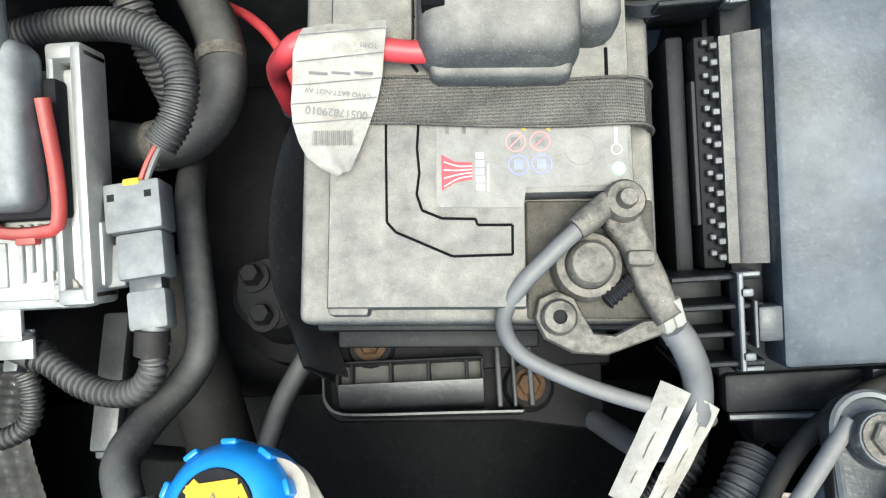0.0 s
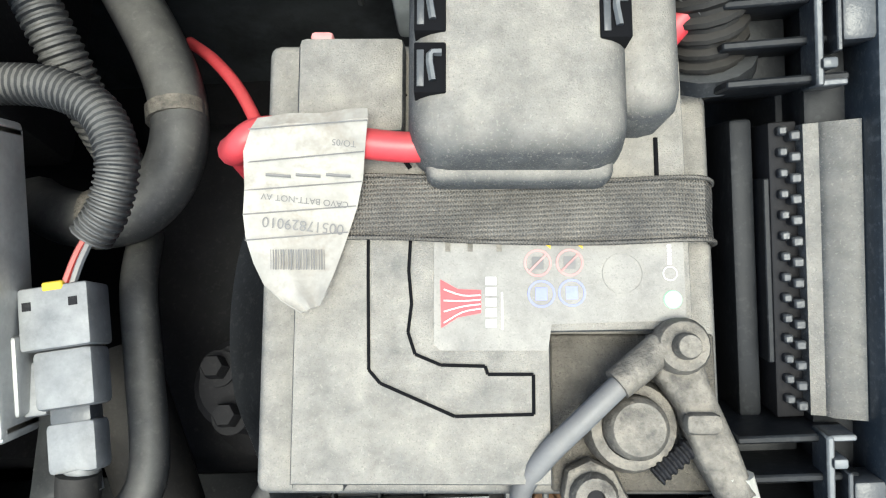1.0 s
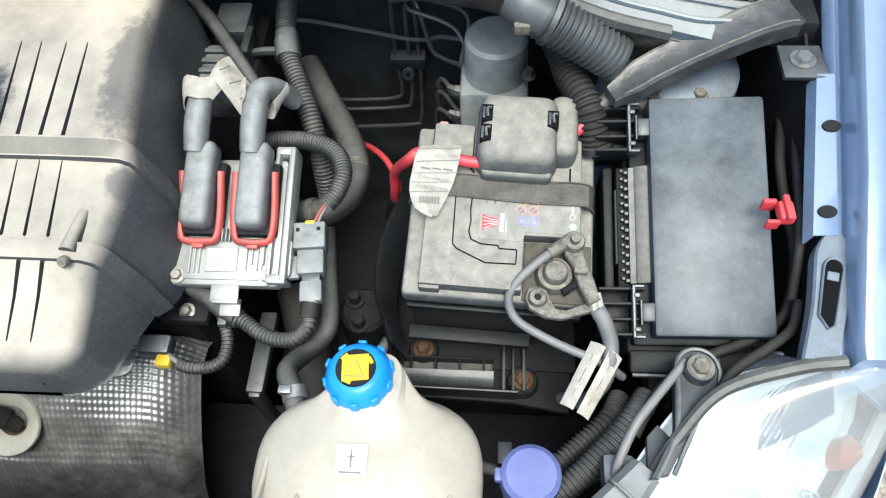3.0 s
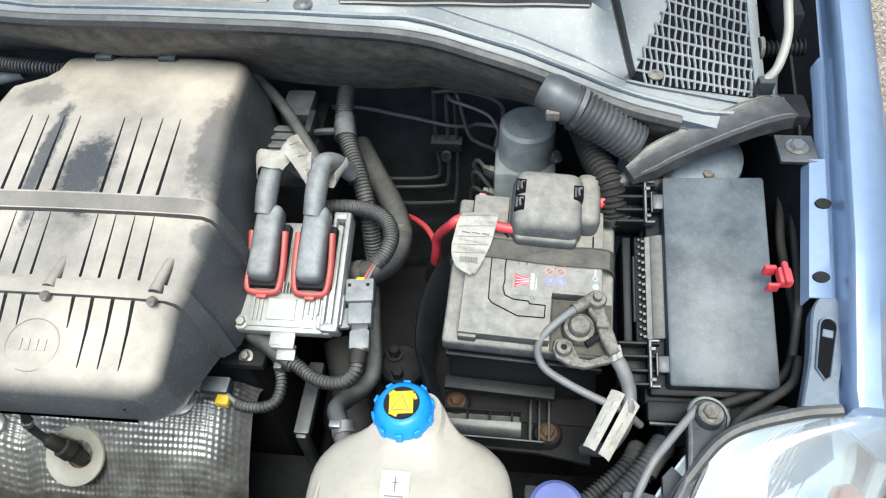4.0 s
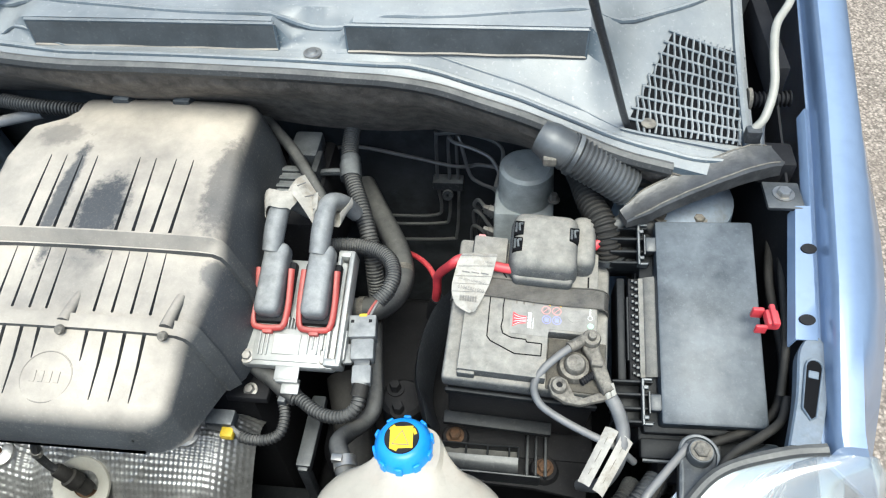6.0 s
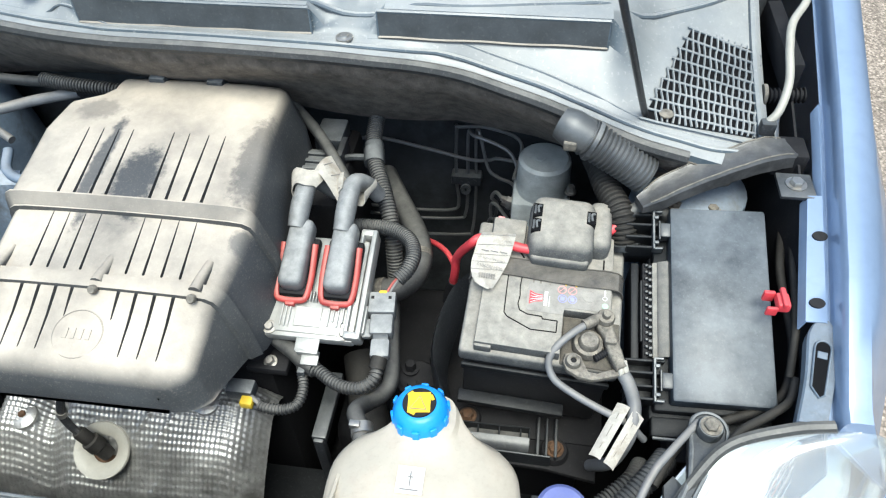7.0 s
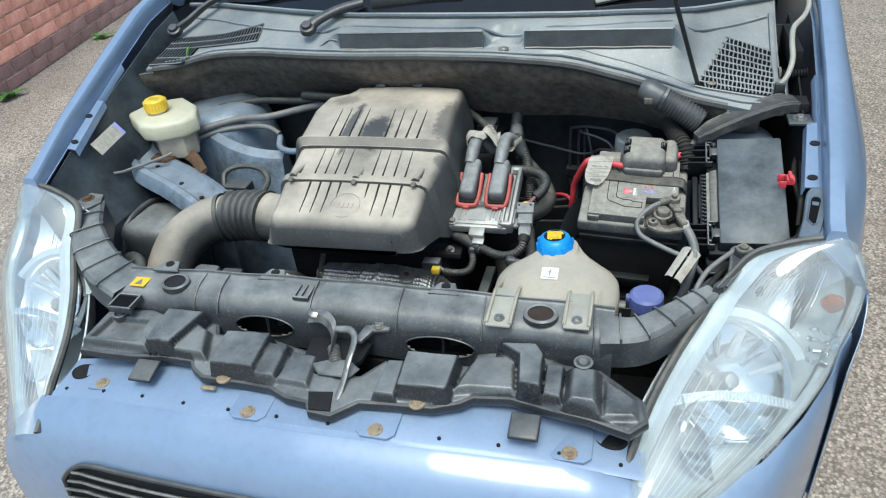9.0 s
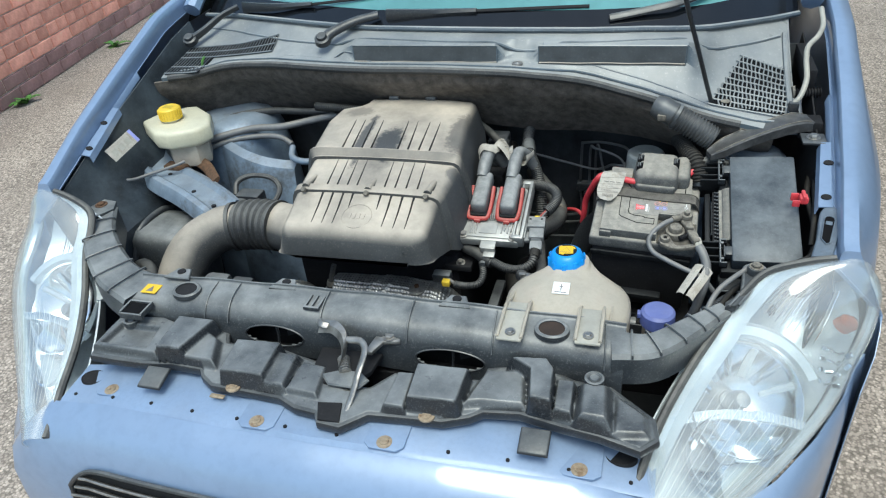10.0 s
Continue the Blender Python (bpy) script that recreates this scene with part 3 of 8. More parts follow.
def build_headlamp(car, side):
    flip = nosed if side > 0 else (lambda b: nosed(mirrored(b, 0.026)))
    h = part("headlamp", flip(sheet([[p + Vector((-0.012, 0.004, -0.01)) for p in row] for row in lens_mesh(0.085, 0.0)], 0.003)), HOUSING, car, "large hazy clear headlamp with chrome bowls")
    part("lens", flip(sheet(lens_mesh(0, 0.045), 0.002)), LENS, h, "hazed clear plastic lens").visible_shadow = False
    part("seal", flip(tube([Vector(p) + Vector((-0.006, 0.003, 0.0)) for p in LAMP_IN], 0.0065, 8, 6)), RUBBER, h, "dark rubber edge seal")
    up = Vector((0.30, -0.62, 0.72)).normalized()
    low = Vector((0.632, -0.312, 0.672)) - up * 0.012
    across = Vector((0.98, 0.17, -0.10))
    turn = frame_of(low, across, Vector((0, 1, 0)) - up * up.y)
    bowl = part("reflector_bowl", flip(lathe([(0.0, -0.050), (0.022, -0.047), (0.045, -0.036), (0.066, -0.018), (0.080, 0.000), (0.086, 0.010), (0.089, 0.012), (0.092, 0.008), (0.093, -0.004)], 56, low, up)), CHROME, h, "chrome dipped-beam reflector")
    part("bulb_shield", flip(lathe([(0, 0.004), (0.011, 0.002), (0.015, -0.006), (0.015, -0.046), (0, -0.046)], 20, low, up)), STEEL, bowl)
    for k in range(6):
        a = math.radians(20 + 28 * k)
        c0, c1 = 0.040, 0.080
        w0, w1 = 0.10 + 0.03 * (k % 3), 0.07 + 0.04 * (k % 2)
        part("facet", flip(moved(loft([[(c * math.cos(a - w), c * math.sin(a - w), z), (c * math.cos(a), c * math.sin(a), z + 0.004), (c * math.cos(a + w), c * math.sin(a + w), z), (c * math.cos(a), c * math.sin(a), z - 0.004)] for c, w, z in ((c0, w0, -0.036), ((c0 + c1) / 2, (w0 + w1) / 2, -0.020), (c1, w1, 0.001))]), turn)), CHROME if k % 2 else HOUSING, bowl)
    part("brow", flip(moved(loft([[(r * math.cos(a), r * math.sin(a), z) for r, z in ((0.094, 0.008), (0.098, 0.016), (0.112, 0.016), (0.120, 0.002), (0.108, -0.006))] for a in np.linspace(0.35, math.pi - 0.35, 25)]), turn)), HOUSING, h, "pale arched brow over the reflector")
    part("shelf", flip(moved(loft([[(x, -0.030 - 0.014 * (1 - (x / 0.095) ** 2) * -1 + d, z) for d, z in ((0.0, 0.014), (-0.014, 0.018), (-0.016, 0.012), (-0.002, 0.004))] for x in np.linspace(-0.095, 0.092, 25)]), turn)), HOUSING, h, "pale curved shelf below the reflector")
    for k in range(34):
        x = -0.090 + 0.0053 * k
        v = -0.030 + 0.014 * (1 - (x / 0.095) ** 2)
        part("shelf_tooth", flip(moved(rbox(x, x + 0.0022, v - 0.013, v - 0.001, 0.0155, 0.0185, 0), turn)), CHROME, h)
    low2 = Vector((0.615, -0.385, 0.622)) - up * 0.006
    main = part("reflector_bowl", flip(lathe([(0.0, -0.034), (0.02, -0.031), (0.042, -0.018), (0.060, 0.000), (0.064, 0.003), (0.068, -0.002)], 40, low2, up)), CHROME, h, "chrome main-beam reflector")
    part("bulb_shield", flip(lathe([(0, 0.0), (0.009, -0.002), (0.011, -0.03), (0, -0.03)], 18, low2, up)), STEEL, main)
    if side > 0:
        part("indicator_bulb", flip(moved(lathe([(0, 0.012), (0.009, 0.010), (0.0165, 0.003), (0.0165, -0.010), (0, -0.010)], 20), Matrix.Translation((0.765, -0.192, 0.742)) @ pose(0, 0, 0, 30, 35, 40) @ Matrix.Diagonal((1.25, 0.85, 1, 1)))), ORANGE, h, "orange indicator bulb")
        for k in range(14):
            a, b = 0.6 * (k % 4), k // 4
            part("indicator_facet", flip(moved(rbox(-0.006, 0.006, -0.004, 0.004, -0.002, 0.002, 0.001, 1), Matrix.Translation((0.742 + 0.011 * b - 0.002 * (k % 4), -0.222 - 0.013 * (k % 4) - 0.004 * b, 0.712 - 0.010 * (k % 4))) @ pose(0, 0, 0, 35 + 20 * a, 30 - 25 * b, 30 * k))), CHROME, h)
    rows, inner = lens_mesh(0.006, 0.043), lens_mesh(0.055, 0.010)
    n = len(rows) - 1
    for k in range(20):
        v = 2.2 + 0.40 * k
        j, f = int(v), v - int(v)
        part("flute", flip(tube([inner[q][j].lerp(inner[q][j + 1], f) for q in range(int(0.13 * n), int(0.40 * n) + (k % 2))], 0.0011, 5, 2)), CHROME if k % 3 else STEEL, h)
    for k in range(13):
        v = 1.8 + 0.8 * k
        j, f = int(v), v - int(v)
        part("lens_line", flip(tube([rows[q][j].lerp(rows[q][j + 1], f) for q in range(int(0.66 * n), int(0.95 * n))], 0.00032, 5, 2)), WHITE, h)
    edge = lens_mesh(0.016, 0.020)
    part("edge_strip", flip(sheet([[r[0], r[0].lerp(r[1], 0.9) + Vector((0, 0, 0.004)), r[2]] for r in edge[2:-2]], 0.002)), HOUSING, h, "bright bezel along the inner edge")
    part("outer_bezel", flip(tube([r[-2] for r in lens_mesh(0.03, 0.030)], 0.008, 8, 2)), HOUSING, h)


def cowl_front(x):
    """Depth and height of the cowl's front lip."""
    if x < 0:
        k = [0, 0.15, 0.25, 0.43, 0.55, 0.62, 0.72]
        return float(np.interp(-x, k, [0.222, 0.225, 0.245, 0.298, 0.302, 0.268, 0.24])), float(np.interp(-x, k, [0.984, 0.983, 0.978, 0.967, 0.961, 0.95, 0.945]))
    k = [0, 0.15, 0.30, 0.42, 0.54, 0.64, 0.72]
    return float(np.interp(x, k, [0.222, 0.222, 0.232, 0.205, 0.165, 0.150, 0.165])), float(np.interp(x, k, [0.984, 0.980, 0.964, 0.944, 0.921, 0.905, 0.900]))


def dip_at(x):
    return 0.4 + 0.6 * min(max((abs(x) - 0.40) / 0.15, 0.0), 1.0)


def glass_base(x):
    y = np.interp(x, [-0.72, -0.594, -0.387, -0.194, 0.0, 0.14, 0.33, 0.52, 0.637, 0.72], [0.53, 0.490, 0.400, 0.345, 0.325, 0.322, 0.324, 0.352, 0.420, 0.49])
    return float(y), float(np.interp(abs(x), [0, 0.4, 0.6, 0.72], [1.032, 1.028, 1.018, 1.010]))


def step_share(x):
    """How far the cowl is stepped, rather than sloping, at a distance from the middle."""
    return float(np.interp(x, [-0.245, -0.197, 0.500, 0.550], [0, 1, 1, 0]))


def cowl_mesh(part_range):
    rows = []
    for x in part_range:
        fy, fz = cowl_front(x)
        gy, gz = glass_base(x)
        k, y0 = step_share(x), fy + 0.012
        near = [y0 + (0.260 - y0) * t for t in (0.25, 0.5, 0.8, 1.0)] + [0.2655, 0.272, 0.282, 0.292]
        near += [0.292 + (gy - 0.292) * t for t in (0.5, 1.0)]
        even = [y0 + (gy - y0) * t for t in np.linspace(0.1, 1, 10)]
        row = [(x, fy, fz - 0.012), (x, fy, fz), (x, y0, fz + 0.004)]
        for a, b in zip(even, near):
            y = a + (b - a) * k
            row.append((x, y, cowl_z(x, y)))
        rows.append(row)
    return sheet(rows, 0.003)


def cowl_z(x, y):
    fy, fz = cowl_front(x)
    gy, gz = glass_base(x)
    t = min(max((y - fy - 0.012) / (gy - fy - 0.012), 0), 1)
    slope = fz + 0.004 + (gz - fz - 0.004) * t - 0.010 * math.sin(math.pi * t) * dip_at(x)
    low = fz + 0.004 + (0.988 - fz - 0.004) * min(max((y - fy - 0.012) / (0.260 - fy - 0.012), 0), 1)
    gap = 0.125 < x < 0.212
    rise = min(max((y - 0.260) / (0.032 if gap else 0.0055), 0), 1)
    step = low + (1.021 - low) * rise + (gz - 1.021) * min(max((y - 0.2655) / (gy - 0.2655), 0), 1) * rise
    return slope + (step - slope) * step_share(x)


def build_cowl():
    c = thing("cowl_cover", (0, 0.25, 0.96), "weathered black plastic windscreen cowl, dusty and bluish", "cowl")
    body = part("cover", cowl_mesh(np.linspace(-0.70, 0.70, 71)), COWL, c)
    part("lip_seal", tube([(x, cowl_front(x)[0] - 0.004, cowl_front(x)[1] - 0.002) for x in np.linspace(-0.68, 0.60, 24)], 0.0085, 8, 4), RUBBER, c, "black rubber lip seal")
    for x0, x1 in ((-0.193, 0.125), (0.212, 0.497)):
        xs = np.linspace(x0, x1, 14)
        trim = part("step_panel", sheet([[(x, 0.2575, 0.986), (x, 0.2580, 1.000), (x, 0.2590, 1.0195)] for x in xs], 0.002), COWL_PANEL, c, "dark upright panel under the shelf's edge")
        part("trim_edge", tube([(x, 0.2585, 1.0215) for x in xs], 0.0024, 6, 2), COWL, trim, "pale upper edge")
        part("dust_line", tube([(x, 0.2555, 0.9875 + 0.0006 * math.sin(60 * x)) for x in xs], 0.0022, 6, 3, flat=0.6), PLASTIC_DUSTY, trim, "line of tan dust")
        for x in (x0, x1):
            part("trim_end", tube([(x, 0.2565, 0.985), (x, 0.2585, 1.021)], 0.0018, 6, 2), COWL, trim)
    for off, rad, up in ((0.016, 0.0035, 0.0035), (0.030, 0.0022, 0.001)):
        part("moulded_bead", tube([(x, cowl_front(x)[0] + off, cowl_z(x, cowl_front(x)[0] + off) + up - 0.003) for x in np.linspace(-0.66, 0.66, 40)], rad, 8, 3), COWL, c)
    part("rear_step", tube([(x, glass_base(x)[0] - 0.045, cowl_z(x, glass_base(x)[0] - 0.045) - 0.001) for x in np.linspace(-0.68, 0.68, 30)], 0.004, 8, 3), COWL, c)
    part("side_ridge", tube([(0.690, y, cowl_z(0.690, y) + 0.002) for y in np.linspace(0.17, 0.42, 9)], 0.006, 8, 3), COWL, c)
    part("cowl_bolt", lathe([(0, 0.004), (0.005, 0.004), (0.006, 0.002), (0.011, 0.0015), (0.011, -0.001), (0, -0.001)], 18, (0.169, 0.25, cowl_z(0.169, 0.25) + 0.002)), STEEL, c, "bright washer-head bolt")
    return c


def glass_point(x, t):
    gy, gz = glass_base(x)
    return Vector((x, gy + 0.85 * t * (1 - 0.12 * abs(x)), gz + 0.004 + 0.44 * t))


def build_windscreen():
    xs = np.linspace(-0.72, 0.72, 41)
    w = thing("windscreen", (0, 0.40, 1.03), "sloping windscreen with teal put into its colour and a black printed border", "windscreen")
    edge = [0.055 + 0.02 * abs(float(x)) + 0.02 * max(0.0, (abs(float(x)) - 0.5) / 0.2) for x in xs]
    part("glass", sheet([[glass_point(x, e + (1 - e) * t) for t in np.linspace(0, 1, 8)] for x, e in zip(xs, edge)], 0.005), GLASS_TEAL, w)
    part("dark_border", sheet([[glass_point(x, e * t) for t in np.linspace(0, 1, 4)] for x, e in zip(xs, edge)], 0.005), GLASS_BLACK, w, "glossy black printed border of the glass")
    part("bottom_seal", tube([glass_point(x, 0) + Vector((0, -0.004, 0.001)) for x in np.linspace(-0.72, 0.72, 25)], 0.006, 8, 3), COWL, w, "faded rubber seal along the glass")
    return w


def build_cabin(car):
    rows = []
    for x in np.linspace(-0.70, 0.70, 9):
        rows.append([(x, 1.15, 1.47), (x, 1.5, 1.50), (x, 2.2, 1.48), (x, 2.9, 1.40), (x, 3.2, 1.0), (x, 3.25, 0.5), (x, 3.2, 0.25)])
    part("roof", sheet(rows, 0.004), BLUE_PAINT, car)
    for side in (1, -1):
        flip = (lambda b: b) if side > 0 else mirrored
        rows = [[(0.815, y, 0.24), (0.84, y, 0.40), (0.845, y, 0.60), (0.83, y, 0.95 if y < 1.31 else 0.98), (0.80, y, 1.05), (0.70, y, 1.30 if y < 1.4 else 1.47)] for y in np.linspace(1.3, 3.2, 9)]
        part("side_panel", flip(sheet(rows, 0.004)), BLUE_PAINT, car)
        part("pillar", flip(tube([(0.745, 0.50, 1.035), (0.74, 0.8, 1.22), (0.72, 1.2, 1.46)], 0.022, 8, 4)), BLUE_PAINT, car)
        rows = [[(0.80, y, 1.05 if y > 1.3 else 0.99 + 0.04 * (y - 0.5)), (0.77, y, 1.05 + 0.5 * (top - 1.05)), (0.715, y, top)] for y, top in ((0.55, 1.06), (0.8, 1.22), (1.2, 1.45), (1.7, 1.49), (2.3, 1.47), (2.9, 1.39), (3.18, 1.05))]
        part("side_window", flip(sheet(rows, 0.004)), GLASS_DARK, car, "dark tinted side window")
        for y in (0.30, 2.72):
            wheel = part("wheel", flip(lathe([(0, 0.02), (0.17, 0.02), (0.19, 0.05), (0.20, 0.05), (0.20, -0.08), (0, -0.08)], 32, (0.76, y, 0.295), (1, 0, 0))), STEEL, car, "steel wheel")
            part("tyre", flip(lathe([(0.20, 0.055), (0.25, 0.065), (0.285, 0.055), (0.295, 0.03), (0.295, -0.08), (0.28, -0.105), (0.20, -0.10)], 40, (0.76, y, 0.295), (1, 0, 0))), TYRE, wheel)
    part("tailgate", sheet([[(x, 2.9, 1.40), (x, 3.2, 1.0), (x, 3.25, 0.5), (x, 3.2, 0.25)] for x in np.linspace(-0.82, 0.82, 9)], 0.004), BLUE_PAINT, car)


# ---- engine bay shell ----
def build_bay():
    bay = thing("engine_bay", (0, 0, 0.22), "dark engine bay shell with grimy inner wings", "engine bay", kind="structure")
    # bulkhead: felt-lined upper apron and a dark wall behind it
    rows = []
    for x in np.linspace(-0.72, 0.66, 170):
        fy, fz = cowl_front(x)
        drop = 0.115 + 0.02 * math.sin(9 * x)
        line = glide([(x, fy + 0.004, fz - 0.008), (x, fy + 0.012, fz - 0.035), (x, fy + 0.045 + 0.006 * math.sin(21 * x), fz - 0.075), (x, min(fy + 0.105, 0.43), fz - drop - 0.03)], 5)
        row = []
        for k, p in enumerate(line):
            d = noise.noise(Vector((x * 22, k * 0.5, 1.3))) * 0.006 + noise.noise(Vector((x * 70, k * 1.3, 7.0))) * 0.0025
            row.append(p + Vector((0, -0.7, 0.5)) * d * min(1.0, k / 3))
        rows.append(row)
    part("bulkhead_felt", sheet(rows, 0.006), FELT, bay, "brown felt insulation under the cowl")
    part("bulkhead", sheet([[(x, 0.46, z) for z in (0.22, 0.5, 0.75, 0.96)] for x in np.linspace(-0.74, 0.74, 4)], 0.004), BULKHEAD, bay, "black insulated bulkhead")
    # Floor and right inner wing carry the bay's shade in their colour.
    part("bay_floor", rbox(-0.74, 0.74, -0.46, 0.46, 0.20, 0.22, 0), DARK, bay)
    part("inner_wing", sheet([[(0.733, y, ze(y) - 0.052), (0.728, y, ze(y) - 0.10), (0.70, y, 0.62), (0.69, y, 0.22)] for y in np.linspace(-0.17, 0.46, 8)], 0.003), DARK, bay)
    part("inner_wing", mirrored(sheet([[(0.735, y, ze(y) - 0.036), (0.715, y, ze(y) - 0.12), (0.655, y, 0.70), (0.66, y, 0.22)] for y in np.linspace(-0.17, 0.46, 8)], 0.003), 0.02), GRIMY, bay, "black inner wing liner")
    # Brown in itself; near-black here to paint the shade of the gaps.
    part("undertray", rbox(-0.40, 0.62, -0.33, -0.06, 0.40, 0.408, 0.002), FUSE_DARK, bay, "undertray with the gap's shade painted into its colour")
    # Added plate, near-black to paint the shade seen through the beam's openings.
    part("fan_shroud", rbox(-0.43, 0.43, -0.330, -0.298, 0.45, 0.768, 0.004), FUSE_DARK, bay, "added near-black backing that painted the shade behind the support beam")
    part("radiator", rbox(-0.43, 0.43, -0.37, -0.33, 0.25, 0.69, 0.004), DARK, bay, "dark radiator core")
    return bay


def build_support():
    """The plastic radiator support across the front, with its two arms."""
    s = thing("radiator_support", (0, -0.33, 0.70), "dusty black plastic radiator support beam with tabs and holes", "radiator support")
    prof = glide([(0, -0.291, -0.045), (0, -0.292, -0.010), (0, -0.293, 0.004), (0, -0.297, 0.006), (0, -0.302, 0.001), (0, -0.330, -0.001), (0, -0.346, -0.006), (0, -0.357, -0.016), (0, -0.364, -0.030), (0, -0.368, -0.048), (0, -0.370, -0.068), (0, -0.371, -0.086)], 4)
    windows = ((-0.137, 0.738, 0.054, 0.019), (0.168, 0.732, 0.056, 0.019))
    xs = np.linspace(-0.43, 0.43, 260)
    bm = loft([[(x, p.y, 0.787 - 0.05 * x * x + 0.0012 * math.sin(40 * x) + p.z) for p in prof] for x in xs], closed=False, caps=False)

    def cut(c):
        return any(c.y < -0.34 and ((c.x - wx) / rx) ** 2 + ((c.z - wz) / rz) ** 2 < 1 for wx, wz, rx, rz in windows)

    bmesh.ops.delete(bm, geom=[q for q in bm.faces if cut(q.calc_center_median())], context="FACES")
    bmesh.ops.solidify(bm, geom=bm.faces[:], thickness=0.003)
    bmesh.ops.recalc_face_normals(bm, faces=bm.faces[:])
    beam = part("beam", bm, PLASTIC_GREY, s)
    for wx, wz, rx, rz in windows:
        ring = []
        for q in np.linspace(0, 2 * math.pi, 33):
            x, z = wx + rx * math.cos(q), wz + rz * math.sin(q)
            d = z - 0.787 + 0.05 * x * x
            ring.append((x, float(np.interp(d, [p.z for p in prof[12:]][::-1], [p.y for p in prof[12:]][::-1])) - 0.0005, z))
        o = part("opening_rim", tube(ring, 0.0016, 6, 2), PLASTIC, s, "rim of an oval opening")
        part("opening_bar", tube([(wx + 0.004, -0.362, wz + rz), (wx + 0.003, -0.360, wz), (wx + 0.002, -0.364, wz - rz)], 0.0024, 6, 3), PLASTIC, o)
        part("fan_blade", sheet([[(wx + 0.010 + 0.04 * t, -0.345 + 0.006 * t, wz - 0.018 + 0.012 * t), (wx + 0.006 + 0.045 * t, -0.338, wz + 0.004 + 0.008 * t)] for t in np.linspace(0, 1, 5)], 0.002), PLASTIC, o, "dark fan blade behind the opening")
    part("slotted_clip", joined(rbox(-0.084, -0.080, -0.343, -0.312, 0.786, 0.7905, 0.001), rbox(-0.072, -0.069, -0.343, -0.312, 0.786, 0.7905, 0.001), rbox(-0.060, -0.056, -0.343, -0.312, 0.786, 0.7905, 0.001), rbox(-0.084, -0.056, -0.347, -0.342, 0.784, 0.7905, 0.001)), PLASTIC_GREY, s)
    # Nothing is cut here: a near-black block paints the window's dark inside.
    part("square_window", rbox(-0.412, -0.372, -0.392, -0.362, 0.764, 0.7725, 0.001), HOLE_SHADE, s, "square cut-out drawn as a near-black block")
    part("window_frame", joined(rbox(-0.415, -0.411, -0.394, -0.360, 0.766, 0.776, 0.001), rbox(-0.373, -0.369, -0.394, -0.360, 0.766, 0.776, 0.001), rbox(-0.415, -0.369, -0.363, -0.359, 0.766, 0.776, 0.001), rbox(-0.415, -0.369, -0.396, -0.392, 0.762, 0.774, 0.001)), PLASTIC_GREY, s)
    for x in (-0.352, -0.142, 0.163):
        z = 0.790
        t = part("tab", prism([(x - 0.026, -0.305), (x - 0.013, -0.276), (x + 0.013, -0.276), (x + 0.026, -0.305)], z - 0.006, z, 0.0015), PLASTIC_GREY, s)
        # Disc on the tab, its dark colour painting a hole's shade.
        part("tab_hole", lathe([(0.0, 0.0012), (0.0055, 0.0012), (0.0075, 0.002), (0.008, -0.001), (0, -0.001)], 14, (x, -0.287, z)), DARK, t)
    for x in (-0.315, 0.322):
        z = 0.783
        part("collar", moved(lathe([(0.0235, -0.012), (0.0235, 0.005), (0.027, 0.006), (0.031, 0.004), (0.032, -0.004)], 28), Matrix.Translation((x, -0.331, z + 0.001)) @ pose(0, 0, 0, 4) @ Matrix.Diagonal((0.85, 0.68, 1, 1))), PLASTIC_GREY, s)
        # Collar holes are filled by dark discs that paint their inner shade.
        part("collar_hole", moved(lathe([(0, 0.003), (0.0235, 0.003), (0.0235, -0.004), (0, -0.004)], 24), Matrix.Translation((x, -0.331, z + 0.001)) @ pose(0, 0, 0, 4) @ Matrix.Diagonal((0.85, 0.68, 1, 1))), HOLE_BROWN if x > 0 else DARK, s)
    for x in (-0.27, -0.225, -0.055, 0.095, 0.232, 0.40):
        part("rib", tube([(x, -0.300, 0.790 - 0.05 * x * x), (x + 0.002, -0.330, 0.7885 - 0.05 * x * x), (x + 0.003, -0.353, 0.778 - 0.05 * x * x), (x + 0.003, -0.368, 0.757 - 0.05 * x * x)], 0.0014, 6, 4), PLASTIC_GREY, s)
    for side, pts in ((-1, [(0.41, -0.33), (0.50, -0.29), (0.60, -0.20), (0.655, -0.11)]), (1, [(0.41, -0.335), (0.47, -0.325), (0.530, -0.268), (0.572, -0.222)])):
        line = glide([(side * x, y, 0.772 + (0.02 if side < 0 else 0.0) * k / 3) for k, (x, y) in enumerate(pts)], 6)
        rows = []
        for k, p in enumerate(line):
            d = (line[min(k + 1, len(line) - 1)] - line[max(k - 1, 0)]).normalized()
            n = Vector((-d.y, d.x, 0)) * side
            w = (0.042 if side < 0 else 0.031) - (0.016 if side < 0 else 0.018) * k / len(line)
            rows.append([p + n * w + Vector((0, 0, -0.06)), p + n * w, p + n * (w - 0.006) + Vector((0, 0, 0.006)), p - n * (w - 0.006) + Vector((0, 0, 0.004)), p - n * w + Vector((0, 0, -0.002)), p - n * w + Vector((0, 0, -0.05))])
        arm = part("arm", sheet(rows, 0.003), PLASTIC_GREY, s, "ribbed side arm reaching to the headlamp")
        for k in range(3, len(rows) - 1, 3):
            part("arm_rib", tube([rows[k][1] + Vector((0, 0, 0.003)), rows[k][2] + Vector((0, 0, 0.003)), rows[k][3] + Vector((0, 0, 0.003)), rows[k][4] + Vector((0, 0, 0.002))], 0.0018, 6, 3), PLASTIC_GREY, arm)
    part("warning_label", rbox(-0.405, -0.375, -0.343, -0.318, 0.7795, 0.7803, 0), LABEL_YELLOW, s, "small yellow warning label")
